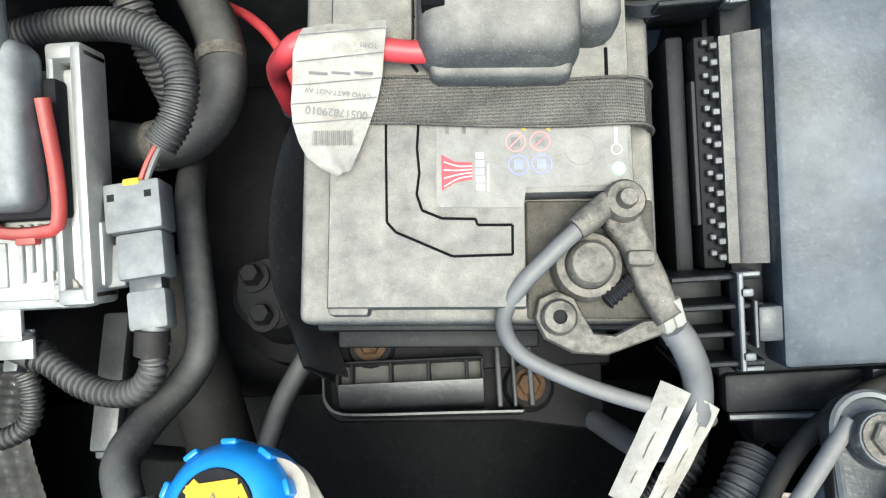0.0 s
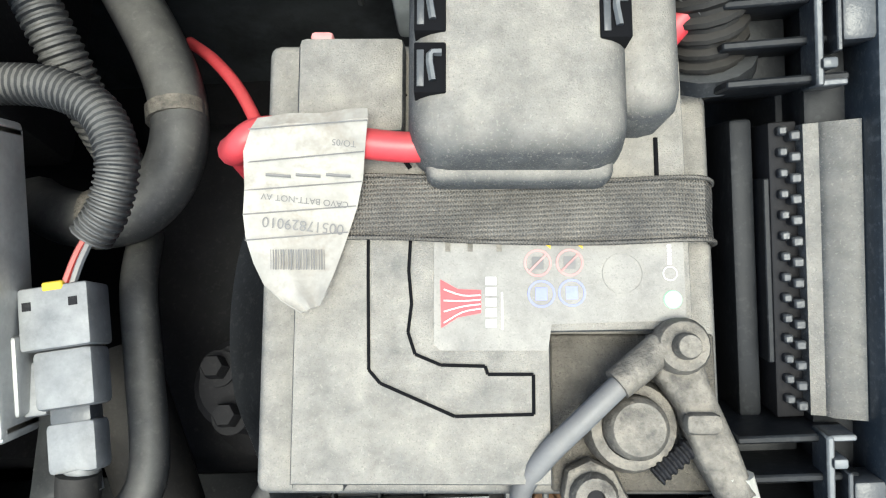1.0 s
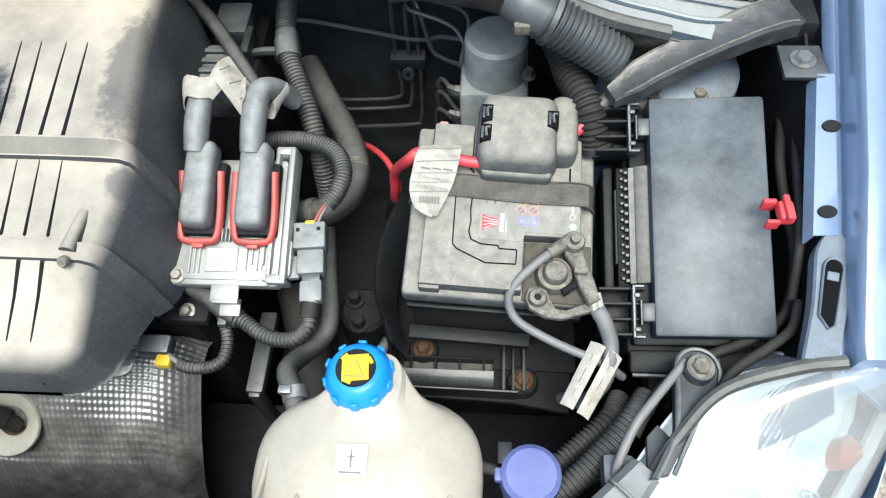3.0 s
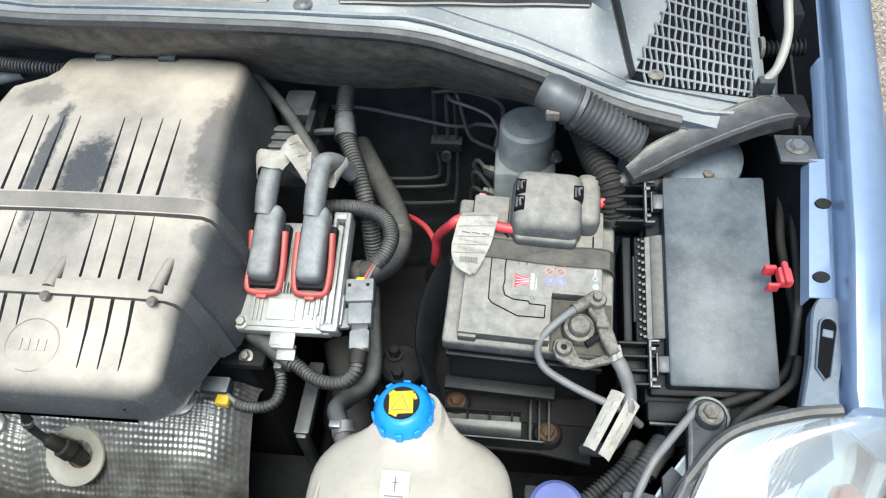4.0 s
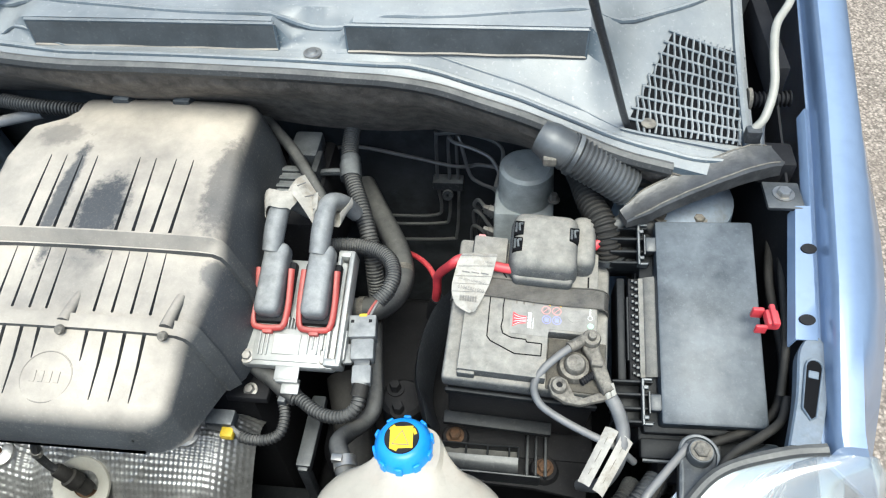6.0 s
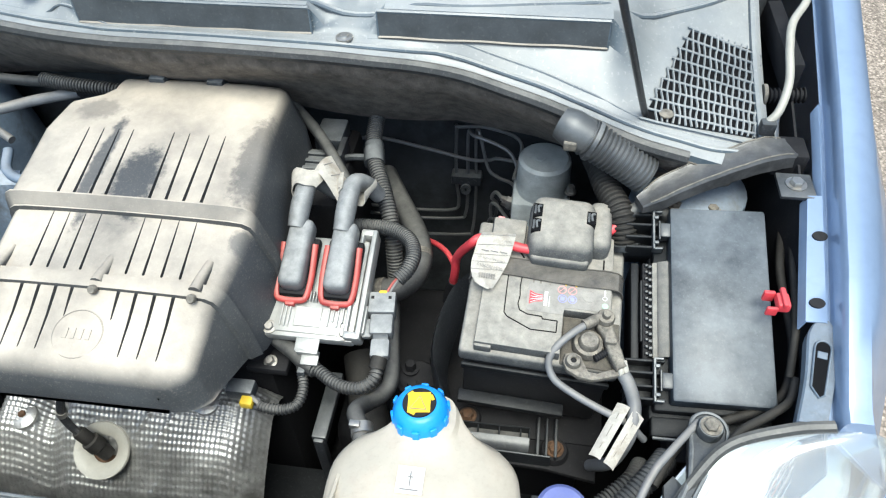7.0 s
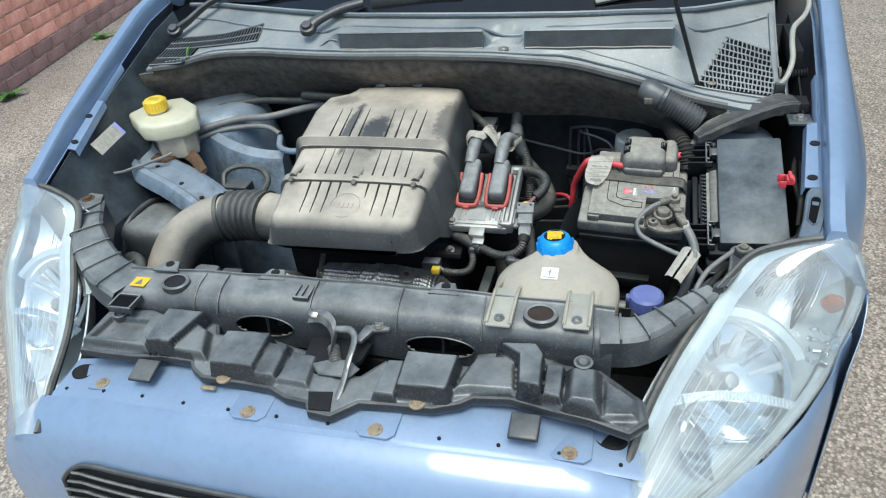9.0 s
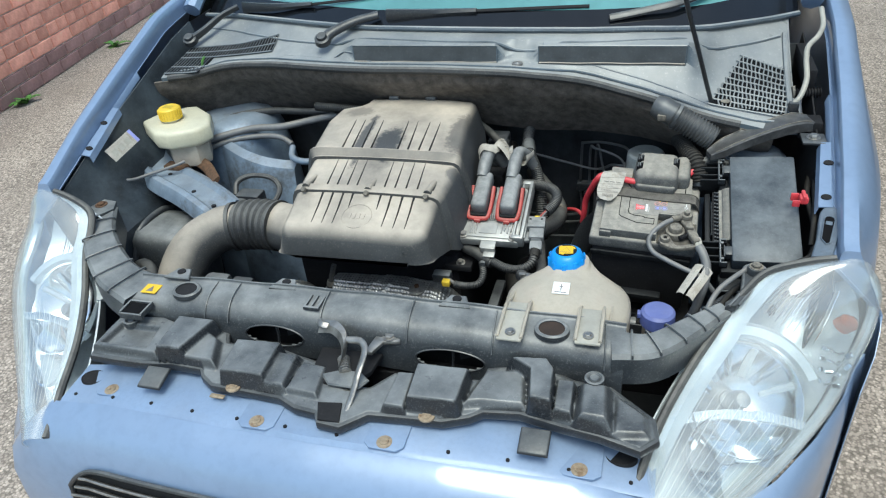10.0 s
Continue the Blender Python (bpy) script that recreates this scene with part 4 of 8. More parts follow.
    part("hazard_mark", prism([(-0.397, -0.338), (-0.383, -0.338), (-0.390, -0.323)], 0.7803, 0.7808, 0), INK, s)
    return s


def build_airbox():
    a = thing("air_filter_housing", (-0.07, 0.04, 0.69), "dust-covered black plastic air filter housing with ribbed lid", "air filter housing")

    def dims(y):
        k = [-0.174, -0.1725, -0.168, -0.160, -0.150, -0.11, -0.075, -0.060, 0.024, 0.026, 0.15, 0.200, 0.218, 0.240, 0.255, 0.266, 0.270]
        left = np.interp(y, k, [-0.185, -0.196, -0.205, -0.211, -0.213, -0.213, -0.213, -0.214, -0.216, -0.222, -0.232, -0.224, -0.188, -0.172, -0.163, -0.160, -0.155])
        right = np.interp(y, k, [0.036, 0.048, 0.058, 0.068, 0.074, 0.076, 0.077, 0.084, 0.094, 0.094, 0.082, 0.079, 0.079, 0.079, 0.077, 0.073, 0.068])
        top = np.interp(y, k, [0.778, 0.792, 0.808, 0.8185, 0.8245, 0.8375, 0.852, 0.855, 0.872, 0.884, 0.897, 0.900, 0.901, 0.901, 0.899, 0.894, 0.884])
        return float(left), float(right), float(top)

    def section(y, up=0.0, wide=0.0, grooves=()):
        l, r, z = dims(y)
        l, r, z, f = l - wide, r + wide, z + up, 0.016
        low = float(np.interp(y, [-0.174, -0.12, -0.08, -0.05, 0.1], [0.765, 0.752, 0.74, 0.72, 0.715]))
        mid, half = (l + r) / 2, (r - l) / 2
        g = float(np.interp(y, [-0.14, -0.075, 0.0], [0.35, 0.75, 1.0]))
        pts = [(l - 0.016, y, low), (l - 0.011, y, max(z - 0.06, low + 0.004)), (l, y, z - f), (l + 0.005, y, z - 0.006), (l + f * 0.8, y, z - 0.001)]
        line = []
        for x1, x0, y1, y0, wd in grooves:
            t = (y1 - y) / (y1 - y0)
            inside = 0.0 <= t <= 1.0
            w, d = (wd * (0.35 + 0.65 * t), 0.0065 * min(1.0, 0.15 + 2.5 * t)) if inside else (0.0004, 0.0)
            x = x1 + (x0 - x1) * min(max(t, 0.0), 1.0)
            line += [(x - w, 0.0), (x - w * 0.45, d), (x + w * 0.45, d), (x + w, 0.0)]
        line += [(q, 0.0) for q in np.linspace(l + 0.03, r - 0.03, 7) if all(abs(q - x) > 0.004 for x, _ in line)] if not grooves else []
        pts += [(x, y, z + 0.003 * (1 - ((x - mid) / half) ** 2) - d) for x, d in sorted(line)]
        pts += [(r - f * 0.8, y, z - 0.001), (r - 0.004, y, z - 0.006), (r + 0.001, y, z - f), (r + 0.014 * g, y, max(z - 0.065, low + 0.004)), (r + 0.022 * g, y, low)]
        return pts

    def body(ys, up=0.0, wide=0.0, grooves=()):
        return loft([section(float(y), up, wide, grooves) for y in ys])

    slots = (-0.152, -0.131, -0.110, -0.090, -0.034, -0.013, 0.009, 0.031)
    rear = [(x - 0.010 if x < 0 else x - 0.006, x, 0.148, 0.0345, 0.0021) for x in slots]
    middle = [(x - 0.003, x + 0.001, 0.019, -0.057, 0.0017) for x in slots]
    front = [(x + 0.001, x + 0.001, -0.109 if k in (3, 4) else -0.148, -0.079, 0.0022) for k, x in enumerate(slots)]
    part("lid_rear", body([0.030, 0.0344, *np.linspace(0.035, 0.147, 20), 0.1481, 0.17, 0.19, 0.200, 0.210, 0.218, 0.230, 0.240, 0.248, 0.255, 0.261, 0.266, 0.269, 0.270], grooves=rear), LID_DUSTY, a)
    part("lid_middle", body([-0.070, -0.0571, *np.linspace(-0.056, 0.018, 14), 0.0191, 0.024], -0.002, grooves=middle), LID_DUSTY, a)
    part("lower_half", body([-0.174, -0.1737, -0.1725, -0.1705, -0.168, -0.164, -0.160, -0.155, -0.150, -0.1481, *np.linspace(-0.147, -0.110, 8), -0.1089, -0.100, -0.090, -0.0791, -0.0785], -0.002, grooves=front), PLASTIC_DUSTY, a)
    part("rear_flange", body([0.019, 0.0205, 0.031, 0.033], 0.004, 0.004), PLASTIC_DUSTY, a)
    part("front_flange", body([-0.079, -0.077, -0.066, -0.063], 0.003, 0.005), PLASTIC_DUSTY, a)
    z = dims(-0.128)[2] + 0.001
    slope = pose(0, 0, 0, math.degrees(math.atan2(dims(-0.09)[2] - dims(-0.145)[2], 0.055)))
    badge = part("badge_ring", moved(lathe([(0.0268, 0.0), (0.0275, 0.0005), (0.0282, 0.0), (0.0282, -0.002)], 36), Matrix.Translation((-0.066, -0.128, z)) @ slope @ Matrix.Diagonal((1.05, 1, 1, 1))), PLASTIC_DUSTY, a)
    for k in range(4):
        part("badge_bar", moved(rbox(-0.017 + 0.009 * k, -0.0115 + 0.009 * k, -0.006, 0.006, -0.002, 0.0006, 0.0002, 1), Matrix.Translation((-0.066, -0.128, z)) @ slope), PLASTIC_DUSTY, badge)
    for x, y in ((-0.190, -0.074), (-0.061, -0.074), (0.056, -0.074)):
        z = dims(y)[2] + 0.004
        part("screw_boss", tube([(x + 0.003, y + 0.044, z - 0.001), (x + 0.001, y + 0.02, z - 0.001), (x, y + 0.002, z - 0.001)], [0.0062, 0.0072, 0.0080], 10, 6), PLASTIC_DUSTY, a)
        part("screw", lathe([(0, 0.006), (0.004, 0.006), (0.0055, 0.004), (0.0055, 0), (0, 0)], 14, (x, y - 0.007, z - 0.002), (0, -0.75, 0.65)), LEAD, a, "bright housing screw")
    for x in (-0.112, -0.027):
        tab = part("rear_tab", rbox(x - 0.012, x + 0.012, 0.250, 0.272, 0.880, 0.908, 0.003), PLASTIC_GREY, a)
        # Dark block painting the shade of the tab's slot.
        part("tab_slot", rbox(x - 0.006, x + 0.006, 0.262, 0.268, 0.9075, 0.909, 0.0005), DARK, tab)
    part("duct_stub", tube([(-0.22, -0.075, 0.75), (-0.26, -0.055, 0.745), (-0.30, -0.042, 0.742)], 0.05, 20, 5, flat=0.85), PLASTIC_DUSTY, a)
    return a


def build_intake():
    d = thing("intake_duct", (-0.42, -0.06, 0.60), "thick dusty black intake elbow with a ribbed rubber sleeve", "intake duct")
    part("sleeve", tube([(-0.285, -0.046, 0.742), (-0.33, -0.04, 0.739), (-0.385, -0.042, 0.733)], 0.054, 24, 8, pitch=0.017, depth=0.09), RUBBER, d, "black ribbed rubber sleeve")
    part("elbow", tube([(-0.375, -0.042, 0.734), (-0.43, -0.055, 0.725), (-0.475, -0.10, 0.70), (-0.488, -0.16, 0.65), (-0.485, -0.20, 0.57), (-0.48, -0.22, 0.46)], [0.047, 0.048, 0.048, 0.046, 0.045, 0.045], 20, 6), PLASTIC_DUSTY, d)
    part("collar", tube([(-0.39, -0.043, 0.731), (-0.398, -0.045, 0.73)], 0.053, 24, 2), RUBBER, d)
    return d


def build_ecu():
    e = thing("engine_control_unit", (0.16, 0.03, 0.70), "ribbed aluminium engine control unit with two grey plugs", "control unit")
    m = frame_of((0.100, -0.044, 0.744), (1, 0.0, 0.0), (0, 0.95, 0.31))
    part("case", moved(rbox(0, 0.116, 0, 0.140, -0.020, 0.0, 0.004), m), ALU, e)
    part("face", moved(rbox(0.014, 0.098, 0.006, 0.052, 0, 0.003, 0.001), m), ALU, e)
    for k in range(3):
        part("rib", moved(rbox(0.020 + 0.005 * k, 0.0222 + 0.005 * k, 0.012, 0.05, 0.002, 0.006, 0.0006, 1), m), ALU, e)
    for k in range(4):
        part("rib", moved(rbox(0.080 + 0.006 * k, 0.0825 + 0.006 * k, 0.016 + 0.006 * (k % 2), 0.05, 0.002, 0.006, 0.0006, 1), m), ALU, e)
    part("data_plate", moved(rbox(0.038, 0.072, 0.014, 0.04, 0.003, 0.0045, 0.0005, 1), m), ALU, e, "worn metal data plate")
    part("side_rail", moved(joined(rbox(0.104, 0.109, 0.004, 0.150, -0.018, 0.010, 0.002), rbox(0.119, 0.126, 0.004, 0.150, -0.018, 0.012, 0.0025), rbox(0.104, 0.126, 0.002, 0.012, -0.018, 0.011, 0.003), rbox(0.104, 0.126, 0.142, 0.152, -0.018, 0.011, 0.003)), m), ALU, e, "pale looped side bracket")
    part("mounting_tab", moved(joined(rbox(0.044, 0.074, -0.016, 0.004, -0.006, -0.002, 0.001), rbox(0.052, 0.074, -0.030, -0.012, -0.016, -0.012, 0.001), rbox(0.046, 0.074, -0.018, -0.013, -0.016, -0.002, 0.001)), m), ALU, e, "bent steel mounting tab")
    part("side_bracket", moved(rbox(0.118, 0.128, 0.012, 0.050, -0.016, 0.002, 0.002), m), ALU, e)
    for k in range(5):
        part("upright", moved(rbox(0.050 + 0.004 * k, 0.0515 + 0.004 * k, 0.046, 0.060, 0.0, 0.010, 0.0005, 1), m), ALU, e)
    for u in (0.004, 0.100):
        part("bolt", moved(hexbolt((u + 0.004, 0.010, 0.001), 0.006, 0.006, washer=0.009), m), STEEL, e)
    for k, u in enumerate((0.030, 0.088)):
        plug = part("plug", moved(rbox(u - 0.016, u + 0.016, 0.056, 0.150, 0.006, 0.036, 0.009, 3), m), CONN_GREY, e, "grey dusty connector plug")
        part("red_latch", moved(tube([(u - 0.021, 0.118, 0.022), (u - 0.022, 0.075, 0.014), (u - 0.019, 0.050, 0.010), (u - 0.010, 0.045, 0.010), (u + 0.010, 0.045, 0.010), (u + 0.019, 0.050, 0.010), (u + 0.022, 0.075, 0.014), (u + 0.021, 0.118, 0.022)], 0.0044, 10, 6, flat=0.8), m), RED_DULL, plug, "red locking lever")
        part("latch_tab", moved(rbox(u - 0.006, u + 0.006, 0.038, 0.048, 0.004, 0.012, 0.001), m), RED_DULL, plug)
        part("socket", moved(rbox(u - 0.023, u + 0.023, 0.052, 0.132, -0.002, 0.012, 0.003), m), DARK, plug)
    return e


def build_fusebox():
    f = thing("fuse_box", (0.645, 0.0, 0.66), "black plastic fuse box with a scuffed sloping lid", "fuse box")
    m = frame_of((0.592, -0.104, 0.775), (1, 0.0, 0.05), (0, 0.935, 0.37))
    part("lid", moved(rbox(-0.003, 0.107, 0.002, 0.236, -0.03, 0.004, 0.004, 2, 0.01), m), FUSE_LID, f, "scuffed blue-black lid")
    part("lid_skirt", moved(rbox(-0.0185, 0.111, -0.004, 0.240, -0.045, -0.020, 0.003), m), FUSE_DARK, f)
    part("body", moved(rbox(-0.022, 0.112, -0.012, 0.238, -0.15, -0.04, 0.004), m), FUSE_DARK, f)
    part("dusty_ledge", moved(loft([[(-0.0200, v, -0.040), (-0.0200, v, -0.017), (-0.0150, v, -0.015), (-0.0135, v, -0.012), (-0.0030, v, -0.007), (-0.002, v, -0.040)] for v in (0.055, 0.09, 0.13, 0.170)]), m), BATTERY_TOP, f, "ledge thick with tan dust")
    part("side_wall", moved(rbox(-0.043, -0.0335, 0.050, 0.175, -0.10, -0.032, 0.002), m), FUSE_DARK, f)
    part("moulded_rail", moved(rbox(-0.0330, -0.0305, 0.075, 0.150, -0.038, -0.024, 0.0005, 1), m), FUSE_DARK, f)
    part("tooth_back", moved(rbox(-0.0305, -0.0195, 0.052, 0.172, -0.06, -0.024, 0.001), m), DARK, f)
    for k in range(14):
        part("tooth", moved(joined(rbox(-0.0245, -0.0200, 0.056 + 0.0083 * k, 0.0600 + 0.0083 * k, -0.026, -0.018, 0.0008, 1), rbox(-0.0280, -0.0242, 0.0585 + 0.0083 * k, 0.0622 + 0.0083 * k, -0.026, -0.020, 0.0008, 1)), m), PLASTIC, f)
    for v in (0.004, 0.184):
        c = part("clip", moved(joined(rbox(-0.0215, -0.0185, v - 0.002, v + 0.048, -0.014, 0.0, 0.0008, 1), rbox(-0.0215, -0.010, v - 0.002, v + 0.0005, -0.014, -0.001, 0.0006, 1), rbox(-0.0215, -0.010, v + 0.0455, v + 0.048, -0.014, -0.001, 0.0006, 1)), m), PLASTIC_GREY, f, "grey locking clip frame")
        for k in range(4):
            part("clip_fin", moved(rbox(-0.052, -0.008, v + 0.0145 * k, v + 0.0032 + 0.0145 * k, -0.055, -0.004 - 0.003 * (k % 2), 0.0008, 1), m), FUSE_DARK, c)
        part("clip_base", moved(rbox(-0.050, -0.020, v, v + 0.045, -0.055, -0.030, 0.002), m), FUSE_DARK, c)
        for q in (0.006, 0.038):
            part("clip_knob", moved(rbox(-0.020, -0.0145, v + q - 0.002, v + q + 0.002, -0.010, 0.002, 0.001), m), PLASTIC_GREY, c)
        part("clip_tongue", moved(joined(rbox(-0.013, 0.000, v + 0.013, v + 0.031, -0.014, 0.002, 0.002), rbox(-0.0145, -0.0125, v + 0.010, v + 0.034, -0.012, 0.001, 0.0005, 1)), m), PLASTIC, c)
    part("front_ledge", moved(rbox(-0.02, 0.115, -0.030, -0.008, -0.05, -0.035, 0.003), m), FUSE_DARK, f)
    part("front_lip", moved(tube([(-0.018, -0.032, -0.036), (0.05, -0.033, -0.036), (0.114, -0.031, -0.036)], 0.002, 6, 4), m), PLASTIC_GREY, f)
    part("ledge_clip", moved(rbox(0.052, 0.062, -0.024, -0.006, -0.04, -0.024, 0.001), m), PLASTIC, f)
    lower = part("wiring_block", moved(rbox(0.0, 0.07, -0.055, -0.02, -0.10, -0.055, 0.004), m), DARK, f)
    for k in range(5):
        part("wire", moved(tube([(0.008 + 0.013 * k, -0.050, -0.06), (0.010 + 0.012 * k, -0.062, -0.08), (0.012 + 0.010 * k, -0.060, -0.12)], 0.004, 8, 4), m), RUBBER, lower)
    return f


BAT = frame_of((0.3516, -0.071, 0.7854), (0.9985, -0.0377, -0.0407), (0.044, 0.9846, 0.169))
TOP = 0.018


def on_bat(u, v, w=TOP):
    return BAT @ Vector((u, v, w))


def build_battery():
    """Local axes: u across (0 to 0.178), v back (0 to 0.181), w up from the lip."""
    b = thing("car_battery", (0.44, 0.02, 0.60), "dusty black car battery with printed label and moulded lid", "battery")
    part("case", moved(rbox(0.005, 0.176, 0.006, 0.181, -0.162, -0.006, 0.004), BAT), BATTERY_SIDE, b, "black battery case")
    part("lip", moved(rbox(-0.001, 0.182, 0.002, 0.186, -0.022, 0.002, 0.005, 3), BAT), BATTERY_TOP, b)
    part("lip_ledge", moved(rbox(0.003, 0.176, -0.001, 0.004, -0.040, -0.028, 0.002), BAT), FUSE_DARK, b)
    part("base_ledge", moved(rbox(0.0, 0.135, -0.010, 0.006, -0.132, -0.120, 0.002), BAT), FUSE_DARK, b)
    lid = [(0.016, 0.009), (0.113, 0.009), (0.113, 0.065), (0.167, 0.066), (0.166, 0.176), (0.016, 0.176)]
    part("lid", moved(prism(lid, 0.0, TOP, 0.002, 2), BAT), BATTERY_TOP, b, "raised dusty lid")
    part("terminal_recess", moved(rbox(0.1145, 0.1795, 0.004, 0.0645, 0.001, 0.0035, 0.001, 1), BAT), RECESS_DIRT, b, "sunken corner caked with brown dirt")
    part("lid_step", moved(rbox(0.016, 0.036, 0.0055, 0.012, 0.0, 0.014, 0.002), BAT), BATTERY_TOP, b)
    part("vent_plug", moved(rbox(0.021, 0.030, 0.1775, 0.1815, 0.010, 0.024, 0.0018), BAT), PINK, b, "faded pink vent plug")
    part("lid_block", moved(rbox(0.017, 0.058, 0.140, 0.178, 0.012, 0.027, 0.003), BAT), BATTERY_TOP, b)
    line = [(0.044, 0.108), (0.0442, 0.0865), (0.0449, 0.051), (0.0492, 0.0461), (0.0771, 0.034), (0.1063, 0.0348), (0.1064, 0.0494), (0.0894, 0.0494), (0.0884, 0.0524), (0.0719, 0.0528), (0.0622, 0.0568), (0.0595, 0.065), (0.0608, 0.0757), (0.0596, 0.0886), (0.0605, 0.104)]
    # Score grooves drawn as near-black ridges on the lid.
    for p, q in zip(line, line[1:]):
        part("score", moved(tube([(*p, TOP), ((p[0] + q[0]) / 2, (p[1] + q[1]) / 2, TOP), (*q, TOP)], 0.0009, 6, 3, flat=0.6), BAT), HOLE_SHADE, b)
    part("score", moved(tube([(0.060, 0.128, TOP), (0.052, 0.140, TOP), (0.050, 0.150, TOP), (0.058, 0.158, TOP)], 0.001, 6, 4), BAT), HOLE_SHADE, b)
    part("score", moved(tube([(0.155, 0.124, TOP), (0.155, 0.132, TOP), (0.155, 0.140, TOP)], 0.001, 6, 4), BAT), HOLE_SHADE, b)
    lab = part("label", moved(prism([(0.0692, 0.112), (0.0692, 0.0605), (0.0715, 0.0582), (0.112, 0.0582), (0.1135, 0.068), (0.164, 0.0695), (0.164, 0.112)], TOP, TOP + 0.0005, 0), BAT), LABEL_CLEAR, b, "faded dusty product label")
    z = TOP + 0.0005

    def flat(name, pts, m, label=""):
        part(name, moved(prism(pts, z, z + 0.0003, 0), BAT), m, lab, label)

    def ring(name, u, v, r, m, wide=0.0007):
        part(name, moved(lathe([(r - wide, z), (r - wide, z + 0.0004), (r, z + 0.0004), (r, z)], 28, (u, v, 0)), BAT), m, lab)

    flat("red_emblem", [(0.0716, 0.0849), (0.072, 0.0665), (0.0782, 0.0705), (0.087, 0.0722), (0.087, 0.0808), (0.0782, 0.0812)], RED_PRINT, "faded red fan-shaped emblem")
    for k in range(4):
        part("emblem_line", moved(tube([(0.073, 0.0685 + 0.0042 * k, z + 0.0003), (0.080, 0.0725 + 0.0021 * k, z + 0.0003), (0.0868, 0.0738 + 0.0017 * k, z + 0.0003)], 0.00035, 4, 3), BAT), WHITE, lab)
    for k in range(5):
        v = 0.0668 + 0.004 * k
        flat("brand_bar", [(0.0888, v), (0.0928, v), (0.0928, v + 0.003), (0.0888, v + 0.003)], WHITE)
    flat("brand_line", [(0.0946, 0.066), (0.0953, 0.066), (0.0953, 0.080), (0.0946, 0.080)], WHITE)
    for u, v, m in ((0.1086, 0.0911, PINK), (0.1207, 0.0913, PINK), (0.1098, 0.0794, BLUE_PRINT), (0.1213, 0.0798, BLUE_PRINT)):
        ring("symbol_ring", u, v, 0.0052, m)
        part("symbol", moved(rbox(u - 0.0022, u + 0.0022, v - 0.0024, v + 0.0024, z, z + 0.0003, 0), BAT), m if m is BLUE_PRINT else INK, lab)
    for u in (0.1086, 0.1207):
        part("symbol_stroke", moved(tube([(u - 0.0034, 0.0912 - 0.0034, z + 0.0004), (u, 0.0912, z + 0.0004), (u + 0.0034, 0.0912 + 0.0034, z + 0.0004)], 0.0004, 4, 2), BAT), PINK, lab)
        flat("hazard_mark", [(u - 0.004, 0.1035), (u + 0.005, 0.1035), (u + 0.005, 0.0965)], LABEL_YELLOW)
    part("charge_eye", moved(lathe([(0, z + 0.0006), (0.0033, z + 0.0005), (0.0036, z), (0, z)], 20, (0.1592, 0.0773, 0)), BAT), GREEN, lab, "pale green charge indicator")
    ring("eye_ring", 0.1585, 0.0871, 0.0028, WHITE, 0.0004)
    ring("embossed_ring", 0.1407, 0.0871, 0.0078, LABEL_CLEAR, 0.0005)
    for v0, n in ((0.0905, 5),):
        for k in range(n):
            flat("print_bar", [(0.1577, v0 + 0.0016 * k), (0.1592, v0 + 0.0016 * k), (0.1592, v0 + 0.0028 + 0.0016 * k - 0.0016), (0.1577, v0 + 0.0028 + 0.0016 * k - 0.0016)], WHITE)
    for u, n in ((0.0735, 4), (0.082, 3), (0.093, 3)):
        flat("print_bar", [(u, 0.0955), (u + 0.002, 0.0955), (u + 0.002, 0.1035), (u, 0.1035)], LEAD)
    return b


